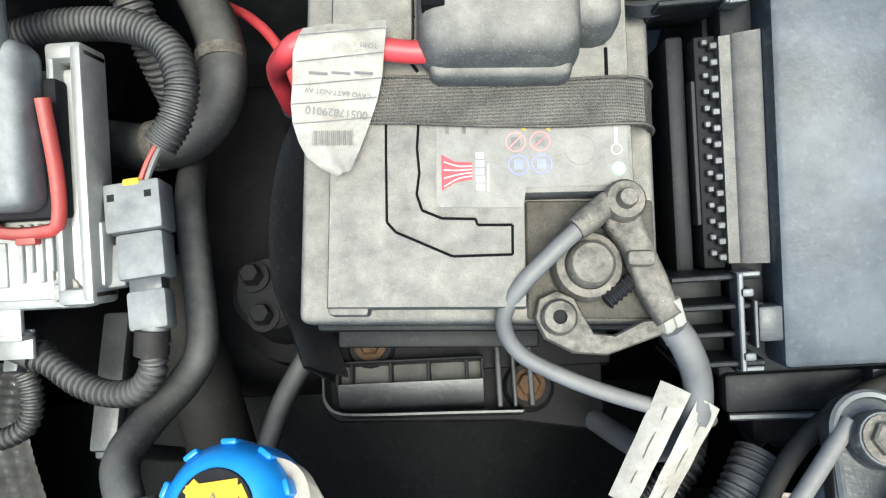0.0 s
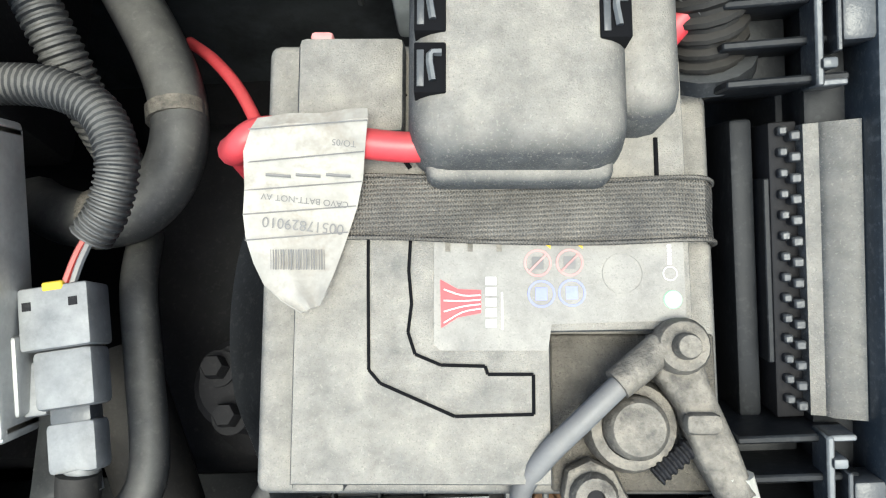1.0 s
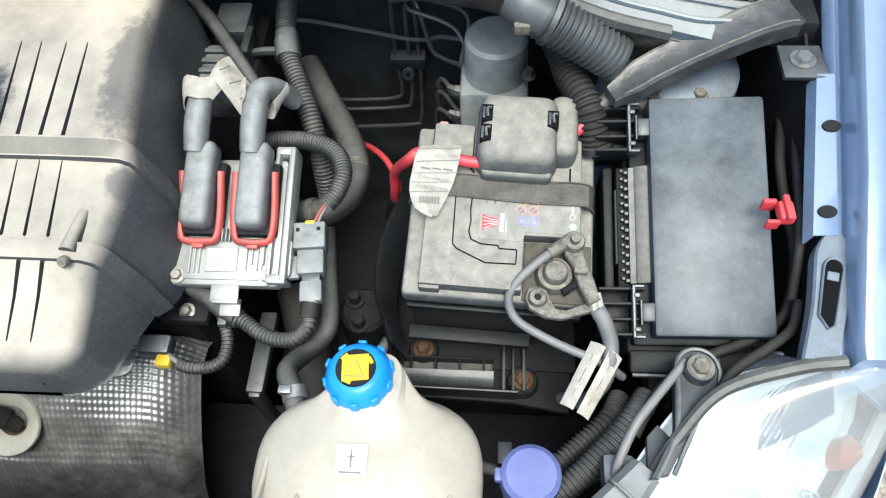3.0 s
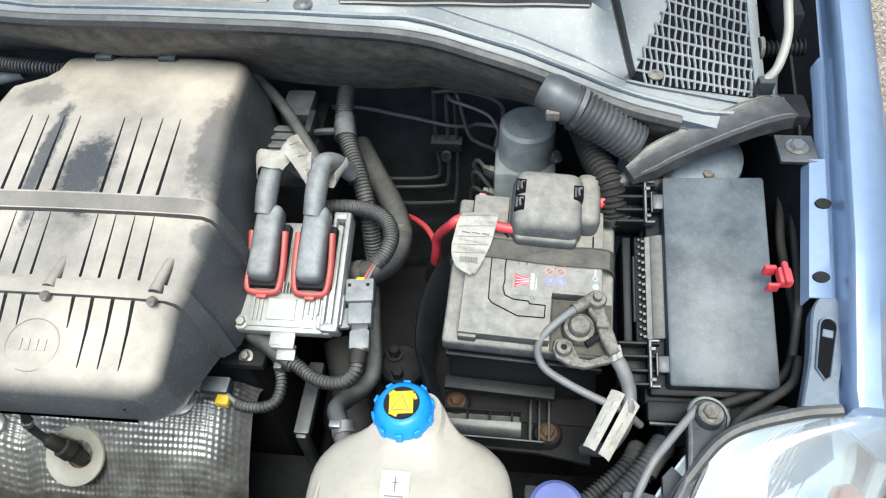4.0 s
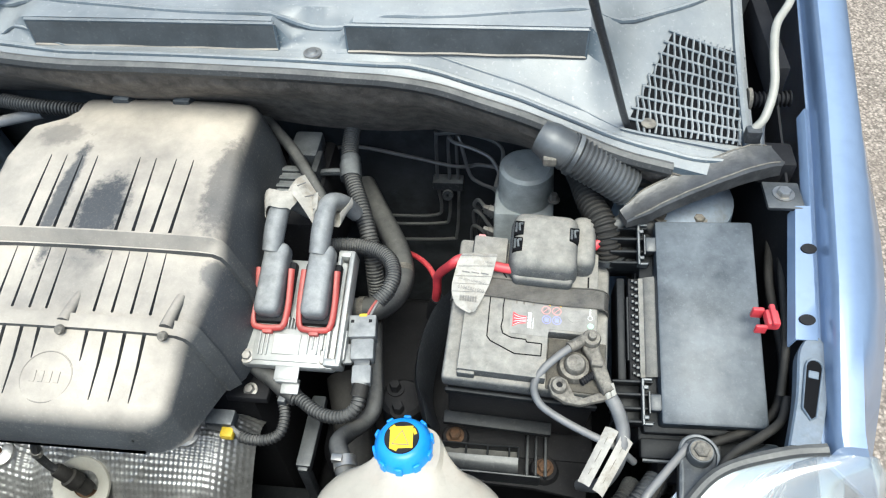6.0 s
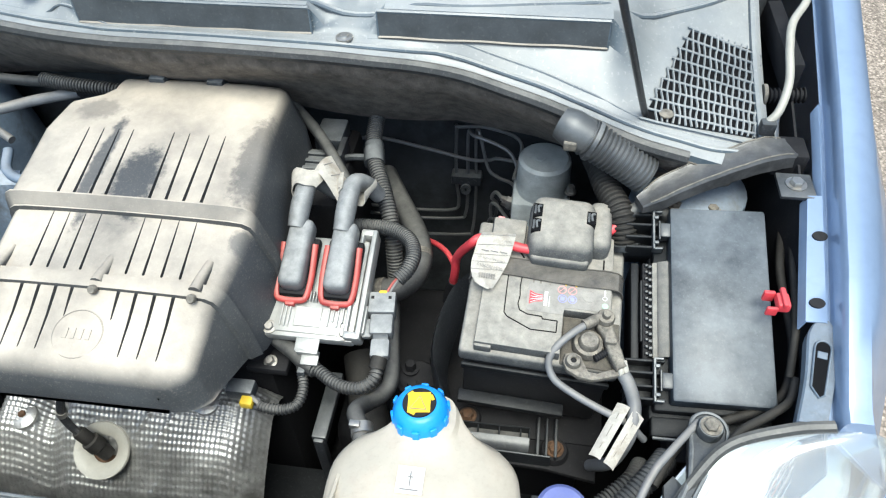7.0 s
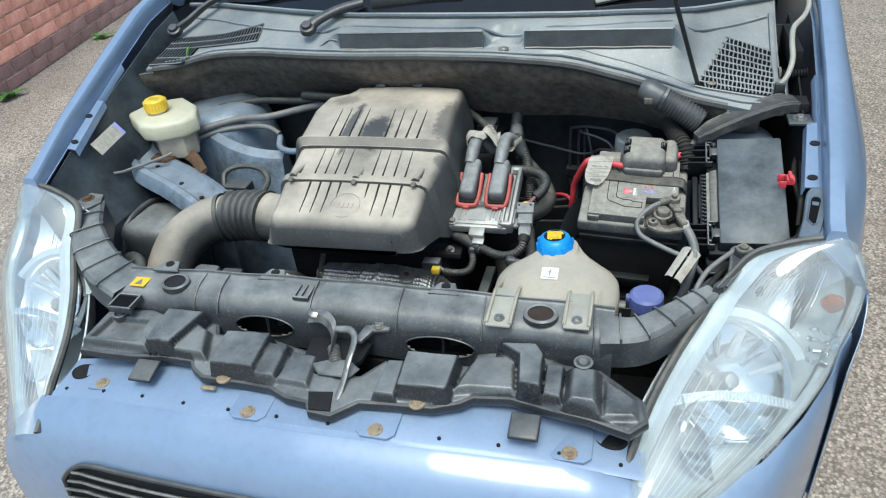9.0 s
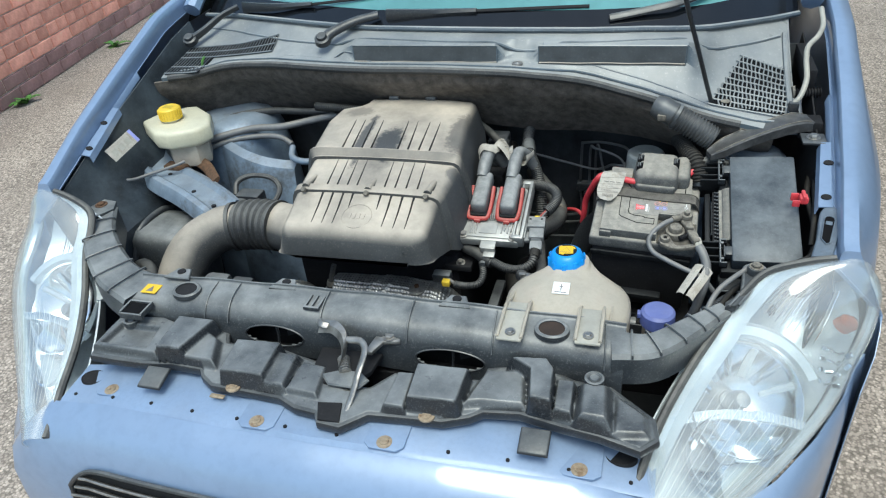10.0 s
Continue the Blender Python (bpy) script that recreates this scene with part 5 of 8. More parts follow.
def build_tank():
    t = thing("coolant_tank", (0.335, -0.24, 0.64), "yellowed plastic coolant tank with a bright blue cap", "coolant tank")
    rows = []
    for z, w, dpt, cy in ((0.640, 0.080, 0.055, -0.235), (0.652, 0.094, 0.066, -0.235), (0.70, 0.101, 0.072, -0.236), (0.728, 0.101, 0.072, -0.235), (0.746, 0.1015, 0.072, -0.234), (0.757, 0.100, 0.070, -0.232), (0.766, 0.095, 0.067, -0.230), (0.772, 0.085, 0.061, -0.226), (0.7775, 0.072, 0.056, -0.219), (0.7825, 0.055, 0.049, -0.206), (0.7860, 0.041, 0.038, -0.185), (0.788, 0.031, 0.031, -0.165), (0.793, 0.027, 0.027, -0.160)):
        rows.append([(0.333 + w * math.copysign(abs(math.cos(a)) ** 0.65, math.cos(a)), cy + dpt * math.copysign(abs(math.sin(a)) ** 0.75, math.sin(a)), z + (0.004 * math.cos(2 * a) if 0.70 < z < 0.76 else 0)) for a in np.linspace(0, 2 * math.pi, 48, endpoint=False)])
    part("body", loft(rows), CREAM, t)
    ax = Vector((-0.05, 0.05, 1)).normalized()
    c = Vector((0.3235, -0.1575, 0.768))
    cap = part("cap", lathe([(0.0, 0.043), (0.019, 0.043), (0.024, 0.041), (0.027, 0.036), (0.030, 0.030), (0.031, 0.006), (0.0315, 0.0), (0.026, -0.002)], 40, c, ax), CAP_BLUE, t, "bright blue screw cap")
    m = Matrix.Translation(c) @ Vector((0, 0, 1)).rotation_difference(ax).to_matrix().to_4x4()
    for k in range(10):
        part("grip", moved(rbox(0.0285, 0.0318, -0.004, 0.004, 0.004, 0.034, 0.0015), m @ Matrix.Rotation(2 * math.pi * k / 10 + 0.3, 4, "Z")), CAP_BLUE, cap)
    part("cap_label", moved(lathe([(0, 0.0445), (0.0175, 0.0445), (0.018, 0.043), (0, 0.0425)], 32), m), DARK, cap, "dark round cap sticker")
    part("cap_warning", moved(rbox(-0.0118, 0.0118, -0.0125, 0.0118, 0.0445, 0.0452, 0), m @ Matrix.Rotation(0.10, 4, "Z")), LABEL_YELLOW, cap, "yellow warning print")
    for q in range(3):
        a = 0.5 + 1.9 * q
        part("cap_print", moved(rbox(0.0128, 0.0160, -0.0035, 0.0035, 0.0445, 0.0450, 0), m @ Matrix.Rotation(a, 4, "Z")), LABEL_YELLOW, cap)
    part("hazard_sign", moved(prism([(-0.009, -0.009), (0.009, -0.009), (0, 0.0075)], 0.0452, 0.0456, 0), m), INK, cap)
    part("hazard_inner", moved(prism([(-0.0078, -0.0083), (0.0078, -0.0083), (0, 0.0060)], 0.0456, 0.0459, 0), m), LABEL_YELLOW, cap)
    part("neck", lathe([(0.024, -0.012), (0.025, 0.004), (0.0, 0.004)], 28, c, ax), CREAM, t)
    for x, b in ((0.262, -0.350), (0.377, -0.340)):
        st = part("strap_foot", rbox(x - 0.019, x + 0.019, b - 0.016, -0.275, 0.783, 0.7875, 0.002), CREAM_GREY, t, "moulded mounting foot")
        for dx in (-0.018, 0.018):
            part("strap_rib", tube([(x + dx, b - 0.012, 0.789), (x + dx, -0.30, 0.791), (x + dx, -0.275, 0.786), (x + dx * 0.95, -0.255, 0.776), (x + dx * 0.9, -0.225, 0.770)], 0.0028, 6, 5), CREAM, st)
        part("foot_bolt", hexbolt((x, b, 0.789), 0.005, 0.004, washer=0.008), STEEL, st)
    part("level_label", moved(rbox(-0.0135, 0.0135, -0.0135, 0.0135, 0, 0.0008, 0), frame_of((0.3225, -0.2290, 0.7868), (1, 0, 0), (0, 0.993, 0.118))), WHITE, t, "white label with level mark")
    ml = frame_of((0.3225, -0.2290, 0.7868), (1, 0, 0), (0, 0.993, 0.118))
    for u0, u1, v0, v1 in ((-0.0008, 0.0008, -0.006, 0.009), (-0.003, 0.003, 0.0025, 0.0038), (-0.0095, 0.0095, -0.0105, -0.0088)):
        part("label_print", moved(rbox(u0, u1, v0, v1, 0.0008, 0.0011, 0), ml), INK, t)
    for x in (0.285, 0.310, 0.352, 0.405):
        part("body_rib", tube([(x, -0.306, 0.742), (x, -0.297, 0.762), (x, -0.278, 0.7725), (x + 0.002, -0.252, 0.7765)], 0.0022, 6, 4), CREAM, t)
    return t


def build_washer_cap():
    w = thing("washer_filler", (0.476, -0.225, 0.69), "white washer filler neck with faded blue cap", "washer filler")
    part("neck", lathe([(0.022, -0.06), (0.023, 0.03), (0.020, 0.032), (0, 0.032)], 24, (0.476, -0.226, 0.705)), CREAM, w)
    cap = part("cap", lathe([(0, 0.055), (0.022, 0.054), (0.0265, 0.050), (0.0275, 0.030), (0.026, 0.028)], 28, (0.476, -0.226, 0.705)), CAP_VIOLET, w, "faded violet-blue cap")
    part("cap_tab", rbox(0.444, 0.454, -0.232, -0.220, 0.742, 0.752, 0.002), CAP_VIOLET, cap)
    return w


# ---- wiring, cables and pipes ----
def words(text, size, m, parent, material, label=""):
    """Printed letters of the built-in font, laid flat in the frame m."""
    c = bpy.data.curves.new("print", "FONT")
    c.body, c.size, c.align_x, c.align_y = text, size, "CENTER", "CENTER"
    ob = bpy.data.objects.new("print", c)
    me = bpy.data.meshes.new_from_object(ob)
    bm = bmesh.new()
    bm.from_mesh(me)
    bpy.data.objects.remove(ob)
    bpy.data.curves.remove(c)
    bpy.data.meshes.remove(me)
    return part("printed_text", moved(bm, m), material, parent, label)


def hose(name, pts, r, material, label, category="hose", n=12, steps=8, pitch=0.0, depth=0.0, flat=1.0):
    t = thing(name, pts[0], label, category)
    part("sleeve" if pitch else "tube", tube(pts, r, n, steps, pitch, depth, flat), material, t)
    return t


def build_positive():
    c = thing("positive_terminal_cover", on_bat(0.10, 0.16), "dusty grey plastic cover over the positive terminal", "terminal cover")
    part("shell", moved(rbox(0.058, 0.142, 0.121, 0.208, 0.014, 0.054, 0.014, 5, 0.12), BAT), BATTERY_TOP, c)
    part("front_skirt", moved(rbox(0.066, 0.136, 0.119, 0.140, 0.016, 0.034, 0.006, 3), BAT), BATTERY_TOP, c)
    part("side_lobe", moved(rbox(0.130, 0.160, 0.140, 0.212, 0.002, 0.044, 0.012, 3), BAT), BATTERY_TOP, c)
    for u, v in ((0.0685, 0.1545), (0.0685, 0.1765), (0.1325, 0.1740)):
        # The slot's inner shade is painted by a block just proud of the shell.
        s = part("slot", moved(rbox(u - 0.0055, u + 0.0055, v - 0.009, v + 0.009, 0.030, 0.0546, 0.0006), BAT), HOLE_SHADE, c, "clip slot drawn as a near-black block")
        part("slot_hook", moved(tube([(u + 0.001, v - 0.005, 0.0552), (u, v + 0.004, 0.0552), (u + 0.004, v + 0.005, 0.055)], 0.0014, 6, 3), BAT), PLASTIC_GREY, s)
        part("slot_bar", moved(rbox(u - 0.0045, u - 0.002, v - 0.007, v + 0.006, 0.0546, 0.0553, 0.0002), BAT), PLASTIC, s)
    st = thing("battery_strap", on_bat(0.09, 0.11), "worn woven black strap across the battery lid", "strap")
    rows = []
    for u, w in ((-0.004, -0.06), (-0.003, 0.0), (0.004, 0.010), (0.018, 0.0195), (0.05, 0.0205), (0.09, 0.0200), (0.13, 0.0205), (0.160, 0.0200), (0.174, 0.016), (0.181, 0.004), (0.1815, -0.01)):
        rows.append([on_bat(u, v + 0.0012 * math.sin(40 * u), w + 0.0006 * math.sin(90 * u + v * 300)) for v in np.linspace(0.0995, 0.1235, 7)])
    part("webbing", sheet(rows, 0.0016), WEB, st)
    for k in (0, 6):
        part("selvedge", tube([r[k] + Vector((0, 0, 0.0004)) for r in rows[1:]], 0.0011, 6, 4, flat=0.8), WEB, st)
    rc = thing("red_battery_cable", on_bat(0.0, 0.134, 0.0), "thick red battery cable looping from the terminal", "cable")
    part("cable", tube([on_bat(0.085, 0.135, 0.030), on_bat(0.058, 0.133, 0.031), on_bat(0.028, 0.136, 0.034), on_bat(0.006, 0.138, 0.034), on_bat(-0.006, 0.133, 0.026), (0.331, 0.085, 0.775), (0.327, 0.09, 0.74), (0.322, 0.10, 0.70)], 0.0058, 12, 8), RED, rc)
    r2 = thing("red_engine_cable", (0.28, 0.17, 0.63), "thin red cable dropping behind the battery", "cable")
    part("cable", tube([(0.326, 0.100, 0.70), (0.322, 0.125, 0.706), (0.305, 0.160, 0.70), (0.280, 0.195, 0.68), (0.250, 0.230, 0.65)], 0.0040, 10, 8), RED, r2)
    lug = part("lug", tube([(0.325, 0.098, 0.71), (0.320, 0.101, 0.69), (0.315, 0.102, 0.66)], 0.009, 10, 4), DARK, r2)
    pc = thing("positive_link_cable", (0.55, 0.12, 0.82), "black sheathed cable from battery to fuse box", "cable")
    part("sheath", tube([(0.526, 0.101, 0.838), (0.540, 0.116, 0.845), (0.557, 0.125, 0.850), (0.585, 0.122, 0.842), (0.60, 0.115, 0.82)], 0.009, 12, 6), RUBBER, pc)
    part("red_core", tube([(0.518, 0.094, 0.834), (0.528, 0.103, 0.840)], 0.006, 10, 2), RED, pc)


def build_tag():
    """The paper tag wrapped round the red cable."""
    t = thing("cable_tag", on_bat(0.025, 0.11, 0.03), "creased white paper tag with printed part number", "tag")
    prof = [(0.146, 0.012, 0.043, 0.030), (0.1425, 0.0065, 0.046, 0.0425), (0.138, 0.005, 0.0465, 0.0450), (0.130, 0.002, 0.0455, 0.042), (0.120, -0.0005, 0.0432, 0.0295), (0.110, -0.002, 0.0405, 0.0255), (0.1014, -0.0015, 0.0375, 0.0238), (0.092, 0.0015, 0.0345, 0.0234), (0.084, 0.006, 0.032, 0.0245), (0.078, 0.0135, 0.0300, 0.0270), (0.0735, 0.0215, 0.0285, 0.0290)]
    rows = []
    for v, a, b, w in prof:
        rows.append([on_bat(a + (b - a) * k / 10, v + 0.003 * (k / 10 - 0.5), w + 0.0012 * math.sin(k * 1.1 + v * 120)) for k in range(11)])
    sheet_ob = part("paper", sheet(rows, 0.0004), PAPER, t)
    vs, ws = [p[0] for p in prof][::-1], [p[3] for p in prof][::-1]

    def at(u, v, lift=0.0016):
        return on_bat(u, v, float(np.interp(v, vs, ws)) + lift)

    for v in (0.137, 0.127, 0.1185, 0.110, 0.1005):
        a, b = float(np.interp(v, vs, [p[1] for p in prof][::-1])), float(np.interp(v, vs, [p[2] for p in prof][::-1]))
        part("ruled_line", tube([at(a + (b - a) * k / 6, v - 0.0015 + 0.003 * k / 6) for k in range(7)], 0.00025, 4, 2), INK, sheet_ob)

    def lying(u, v):
        p, q, r = at(u, v), at(u + 0.004, v - 0.0004), at(u, v + 0.004)
        return frame_of(p, p - q, p - r)

    words("00517829010", 0.0056, lying(0.0205, 0.1045), sheet_ob, INK, "printed part number")
    words("CAVO BATT-NOT AV", 0.0034, lying(0.0215, 0.1135), sheet_ob, INK)
    words("TO/05", 0.0032, lying(0.038, 0.131), sheet_ob, INK)
    for k in range(3):
        part("print_bar", tube([at(0.008 + 0.011 * k, 0.122), at(0.017 + 0.011 * k, 0.1215)], 0.0006, 4, 2, flat=0.4), INK, sheet_ob)
    for k in range(22):
        u = 0.0085 + 0.00095 * k
        part("bar_line", tube([at(u, 0.0955), at(u + 0.0002, 0.0915), at(u + 0.0004, 0.088)], 0.00018 + 0.00016 * ((k * 7) % 3), 4, 2, flat=0.5), INK, sheet_ob)


def build_negative():
    n = thing("negative_terminal_clamp", on_bat(0.15, 0.03, 0.0), "grimy lead clamp on the negative battery post", "terminal clamp")
    m = BAT
    part("post", moved(lathe([(0, 0.0235), (0.0095, 0.0235), (0.0115, 0.021), (0.012, 0.002), (0, 0.002)], 28, (0.144, 0.030, 0)), m), LEAD, n, "round lead battery post")
    part("collar", moved(lathe([(0.0122, 0.0155), (0.0160, 0.0145), (0.0180, 0.009), (0.018, 0.004), (0.0122, 0.004)], 28, (0.144, 0.030, 0)), m), LEAD, n)
    arm = [(0.150, 0.064), (0.160, 0.068), (0.168, 0.062), (0.172, 0.046), (0.181, 0.024), (0.187, 0.006), (0.176, 0.0), (0.166, 0.018), (0.160, 0.036), (0.152, 0.048)]
    part("arm", moved(prism(arm, 0.008, 0.021, 0.004, 3), m), LEAD, n)
    part("arm_boss", moved(rbox(0.160, 0.174, 0.028, 0.036, 0.018, 0.026, 0.003), m), LEAD, n)
    ear = [(0.119, 0.014), (0.117, 0.004), (0.122, -0.006), (0.136, -0.013), (0.152, -0.014), (0.166, -0.009), (0.180, -0.004), (0.183, 0.004), (0.170, 0.003), (0.156, -0.004), (0.146, -0.003), (0.141, 0.006), (0.137, 0.014), (0.128, 0.018)]
    part("ear", moved(prism(ear, 0.004, 0.013, 0.003, 2), m), LEAD, n, "bent steel lug")
    part("ear_nut", moved(lathe([(0.0035, 0.019), (0.0075, 0.019), (0.009, 0.016), (0.009, 0.010), (0.0035, 0.010)], 18, (0.1285, 0.0045, 0)), m), LEAD, n)
    # Dark plug painting the inside of the lug's hole.
    part("ear_hole", moved(lathe([(0, 0.0165), (0.0035, 0.0165), (0.0035, 0.01), (0, 0.01)], 14, (0.1285, 0.0045, 0)), m), DARK, n)
    part("clamp_bolt", moved(joined(lathe([(0, 0.034), (0.004, 0.034), (0.0048, 0.032), (0.005, 0.027), (0, 0.027)], 18, (0.160, 0.060, 0)), lathe([(0, 0.028), (0.009, 0.028), (0.0105, 0.025), (0.0105, 0.019), (0, 0.019)], 18, (0.160, 0.060, 0))), m), LEAD, n)
    part("pinch_bolt", moved(tube([(0.152, 0.012, 0.013), (0.163, 0.021, 0.013), (0.172, 0.028, 0.013)], 0.0045, 8, 4, pitch=0.003, depth=0.2), m), DARK, n)
    for k in range(2):
        part("crimp", moved(tube([(0.177 + 0.006 * k, 0.013, 0.018), (0.181 + 0.006 * k, 0.002, 0.014), (0.185 + 0.006 * k, -0.008, 0.008)], 0.0034, 8, 4), m), CREAM_GREY, n)
    part("cable_lug", moved(tube([(0.153, 0.060, 0.022), (0.145, 0.053, 0.023), (0.136, 0.046, 0.024)], [0.006, 0.0065, 0.0062], 10, 4), m), LEAD, n)
    hose("thin_earth_cable", [on_bat(0.138, 0.047, 0.024), on_bat(0.124, 0.034, 0.024), on_bat(0.109, 0.018, 0.018), on_bat(0.102, 0.003, 0.008), on_bat(0.111, -0.013, -0.002), on_bat(0.136, -0.026, -0.006), on_bat(0.165, -0.036, -0.011), on_bat(0.195, -0.044, -0.018), on_bat(0.22, -0.05, -0.045)], 0.0043, GREY_CABLE, "thin grey earth cable curling off the terminal", "cable")
    hose("earth_cable", [on_bat(0.184, 0.0, 0.012), on_bat(0.192, -0.010, 0.006), on_bat(0.200, -0.026, -0.004), on_bat(0.201, -0.046, -0.012), on_bat(0.198, -0.062, -0.035), on_bat(0.19, -0.07, -0.085), on_bat(0.175, -0.06, -0.14)], 0.0076, GREY_CABLE, "thick grey earth cable running down beside the battery", "cable")
    t = thing("cable_tag", on_bat(0.18, -0.06, -0.02), "folded cream paper tag on the earth cable", "tag")
    for side in (-1, 1):
        rows = []
        for k in range(7):
            f = k / 6
            mid = Vector((0.197 - 0.027 * f, -0.034 - 0.058 * f, -0.008 - 0.014 * f))
            across = Vector((0.88, -0.44, 0.0))
            rows.append([BAT @ (mid + across * (0.002 + 0.0145 * j / 4 * (1 - 0.10 * f)) * side + Vector((0, 0, 0.008 - 0.006 * (j / 4) ** 2 + 0.001 * math.sin(3 * k + j)))) for j in range(5)])
        p = part("paper", sheet(rows, 0.0004), PAPER, t)
        part("print_bar", tube([(rows[1][2] + Vector((0, 0, 0.0012))), (rows[3][2] + Vector((0, 0, 0.0012))), (rows[5][2] + Vector((0, 0, 0.0012)))], 0.0004, 4, 3, flat=0.5), LEAD, p)


def build_tray():
    t = thing("battery_tray", (0.43, -0.05, 0.60), "black battery tray with rusty bolts in front", "battery tray")
    part("plate", prism([(0.326, -0.098), (0.334, -0.104), (0.465, -0.108), (0.530, -0.118), (0.535, -0.040), (0.324, -0.040)], 0.588, 0.597, 0.003, 2), DARK, t)
    rim = glide([(0.327, -0.045, 0.622), (0.327, -0.080, 0.622), (0.329, -0.093, 0.622), (0.338, -0.1005, 0.622), (0.360, -0.1025, 0.622), (0.42, -0.1035, 0.622), (0.470, -0.1045, 0.622)], 5)
    part("rim", sheet([[p - Vector((0, 0, 0.03)), p, p + Vector((0.0016, 0.0016, 0.0003)), p + Vector((0.0016, 0.0016, -0.03))] for p in rim], 0.001), PLASTIC, t, "thin upright tray rim")
    foot = [(0.344, -0.091), (0.338, -0.085), (0.336, -0.063), (0.444, -0.062), (0.444, -0.084), (0.438, -0.090)]
    part("foot_block", prism(foot, 0.592, 0.604, 0.002, 2), RUBBER, t)
    part("front_wall", loft([[(x, -0.0985, 0.596), (x, -0.0965, 0.606), (x, -0.0925, 0.614), (x, -0.0865, 0.6185), (x, -0.0795, 0.6205), (x, -0.0780, 0.612), (x, -0.0780, 0.600)] for x in np.linspace(0.338, 0.4435, 12)]), PLASTIC, t, "grey moulded wall of the tray foot")
    for x in (0.3365, 0.347, 0.376, 0.404, 0.432, 0.4435):
        part("divider", rbox(x - 0.0012, x + 0.0012, -0.080, -0.062, 0.600, 0.615, 0.0005, 1), FUSE_DARK, t)
    part("rear_wall", rbox(0.337, 0.444, -0.0645, -0.062, 0.600, 0.617, 0.0008, 1), FUSE_DARK, t)
    for x, w in ((0.455, 0.004), (0.466, 0.003), (0.478, 0.004)):
        part("side_rib", rbox(x - w / 2, x + w / 2, -0.100, -0.045, 0.596, 0.616, 0.001, 1), PLASTIC, t)
    for x, y, z in ((0.360, -0.049, 0.606), (0.477, -0.084, 0.606)):
        b = part("bolt_seat", lathe([(0, 0.0), (0.016, 0.0), (0.018, -0.003), (0.02, -0.012), (0, -0.012)], 20, (x, y, z)), DARK, t)
        part("bolt", hexbolt((x, y, z), 0.0085, 0.008, washer=0.012), RUST, b, "rusty hex bolt")
    side = glide([(0.345, 0.085, 0.745), (0.325, 0.06, 0.735), (0.312, 0.02, 0.715), (0.311, -0.02, 0.700), (0.322, -0.05, 0.695), (0.330, -0.075, 0.69)], 6)
    part("side_wall", sheet([[p + Vector((0.018, 0, -0.06)), p + Vector((0.004, 0, -0.008)), p, p + Vector((-0.003, 0, -0.01)), p + Vector((0, 0, -0.09))] for p in side], 0.002), PLASTIC, t)
    part("tray_floor", rbox(0.32, 0.54, -0.07, 0.13, 0.585, 0.60, 0.004), DARK, t)
    part("support", rbox(0.34, 0.52, -0.06, 0.11, 0.22, 0.588, 0.01), DARK, t)
    # hoses under the tray's front
    hose("lower_hose", [(0.325, -0.06, 0.655), (0.300, -0.10, 0.640), (0.290, -0.145, 0.63), (0.318, -0.168, 0.625), (0.37, -0.172, 0.622), (0.42, -0.185, 0.62), (0.50, -0.20, 0.62), (0.57, -0.19, 0.60)], 0.0075, RUBBER, "black rubber hose under the battery tray")
    hose("ribbed_lower_sleeve", [(0.50, -0.20, 0.66), (0.53, -0.175, 0.668), (0.56, -0.148, 0.675), (0.575, -0.12, 0.66)], 0.0115, RUBBER, "black ribbed sleeve below the fuse box", "sleeve", pitch=0.005, depth=0.2)
    c = thing("hose_clip", (0.455, -0.18, 0.60), "black plastic hose clip below the tray", "clip")
    part("band", rbox(0.448, 0.464, -0.192, -0.168, 0.620, 0.652, 0.003), PLASTIC, c)
    part("screw", hexbolt((0.474, -0.178, 0.642), 0.005, 0.01, (0.3, -0.3, 1)), DARK, c)


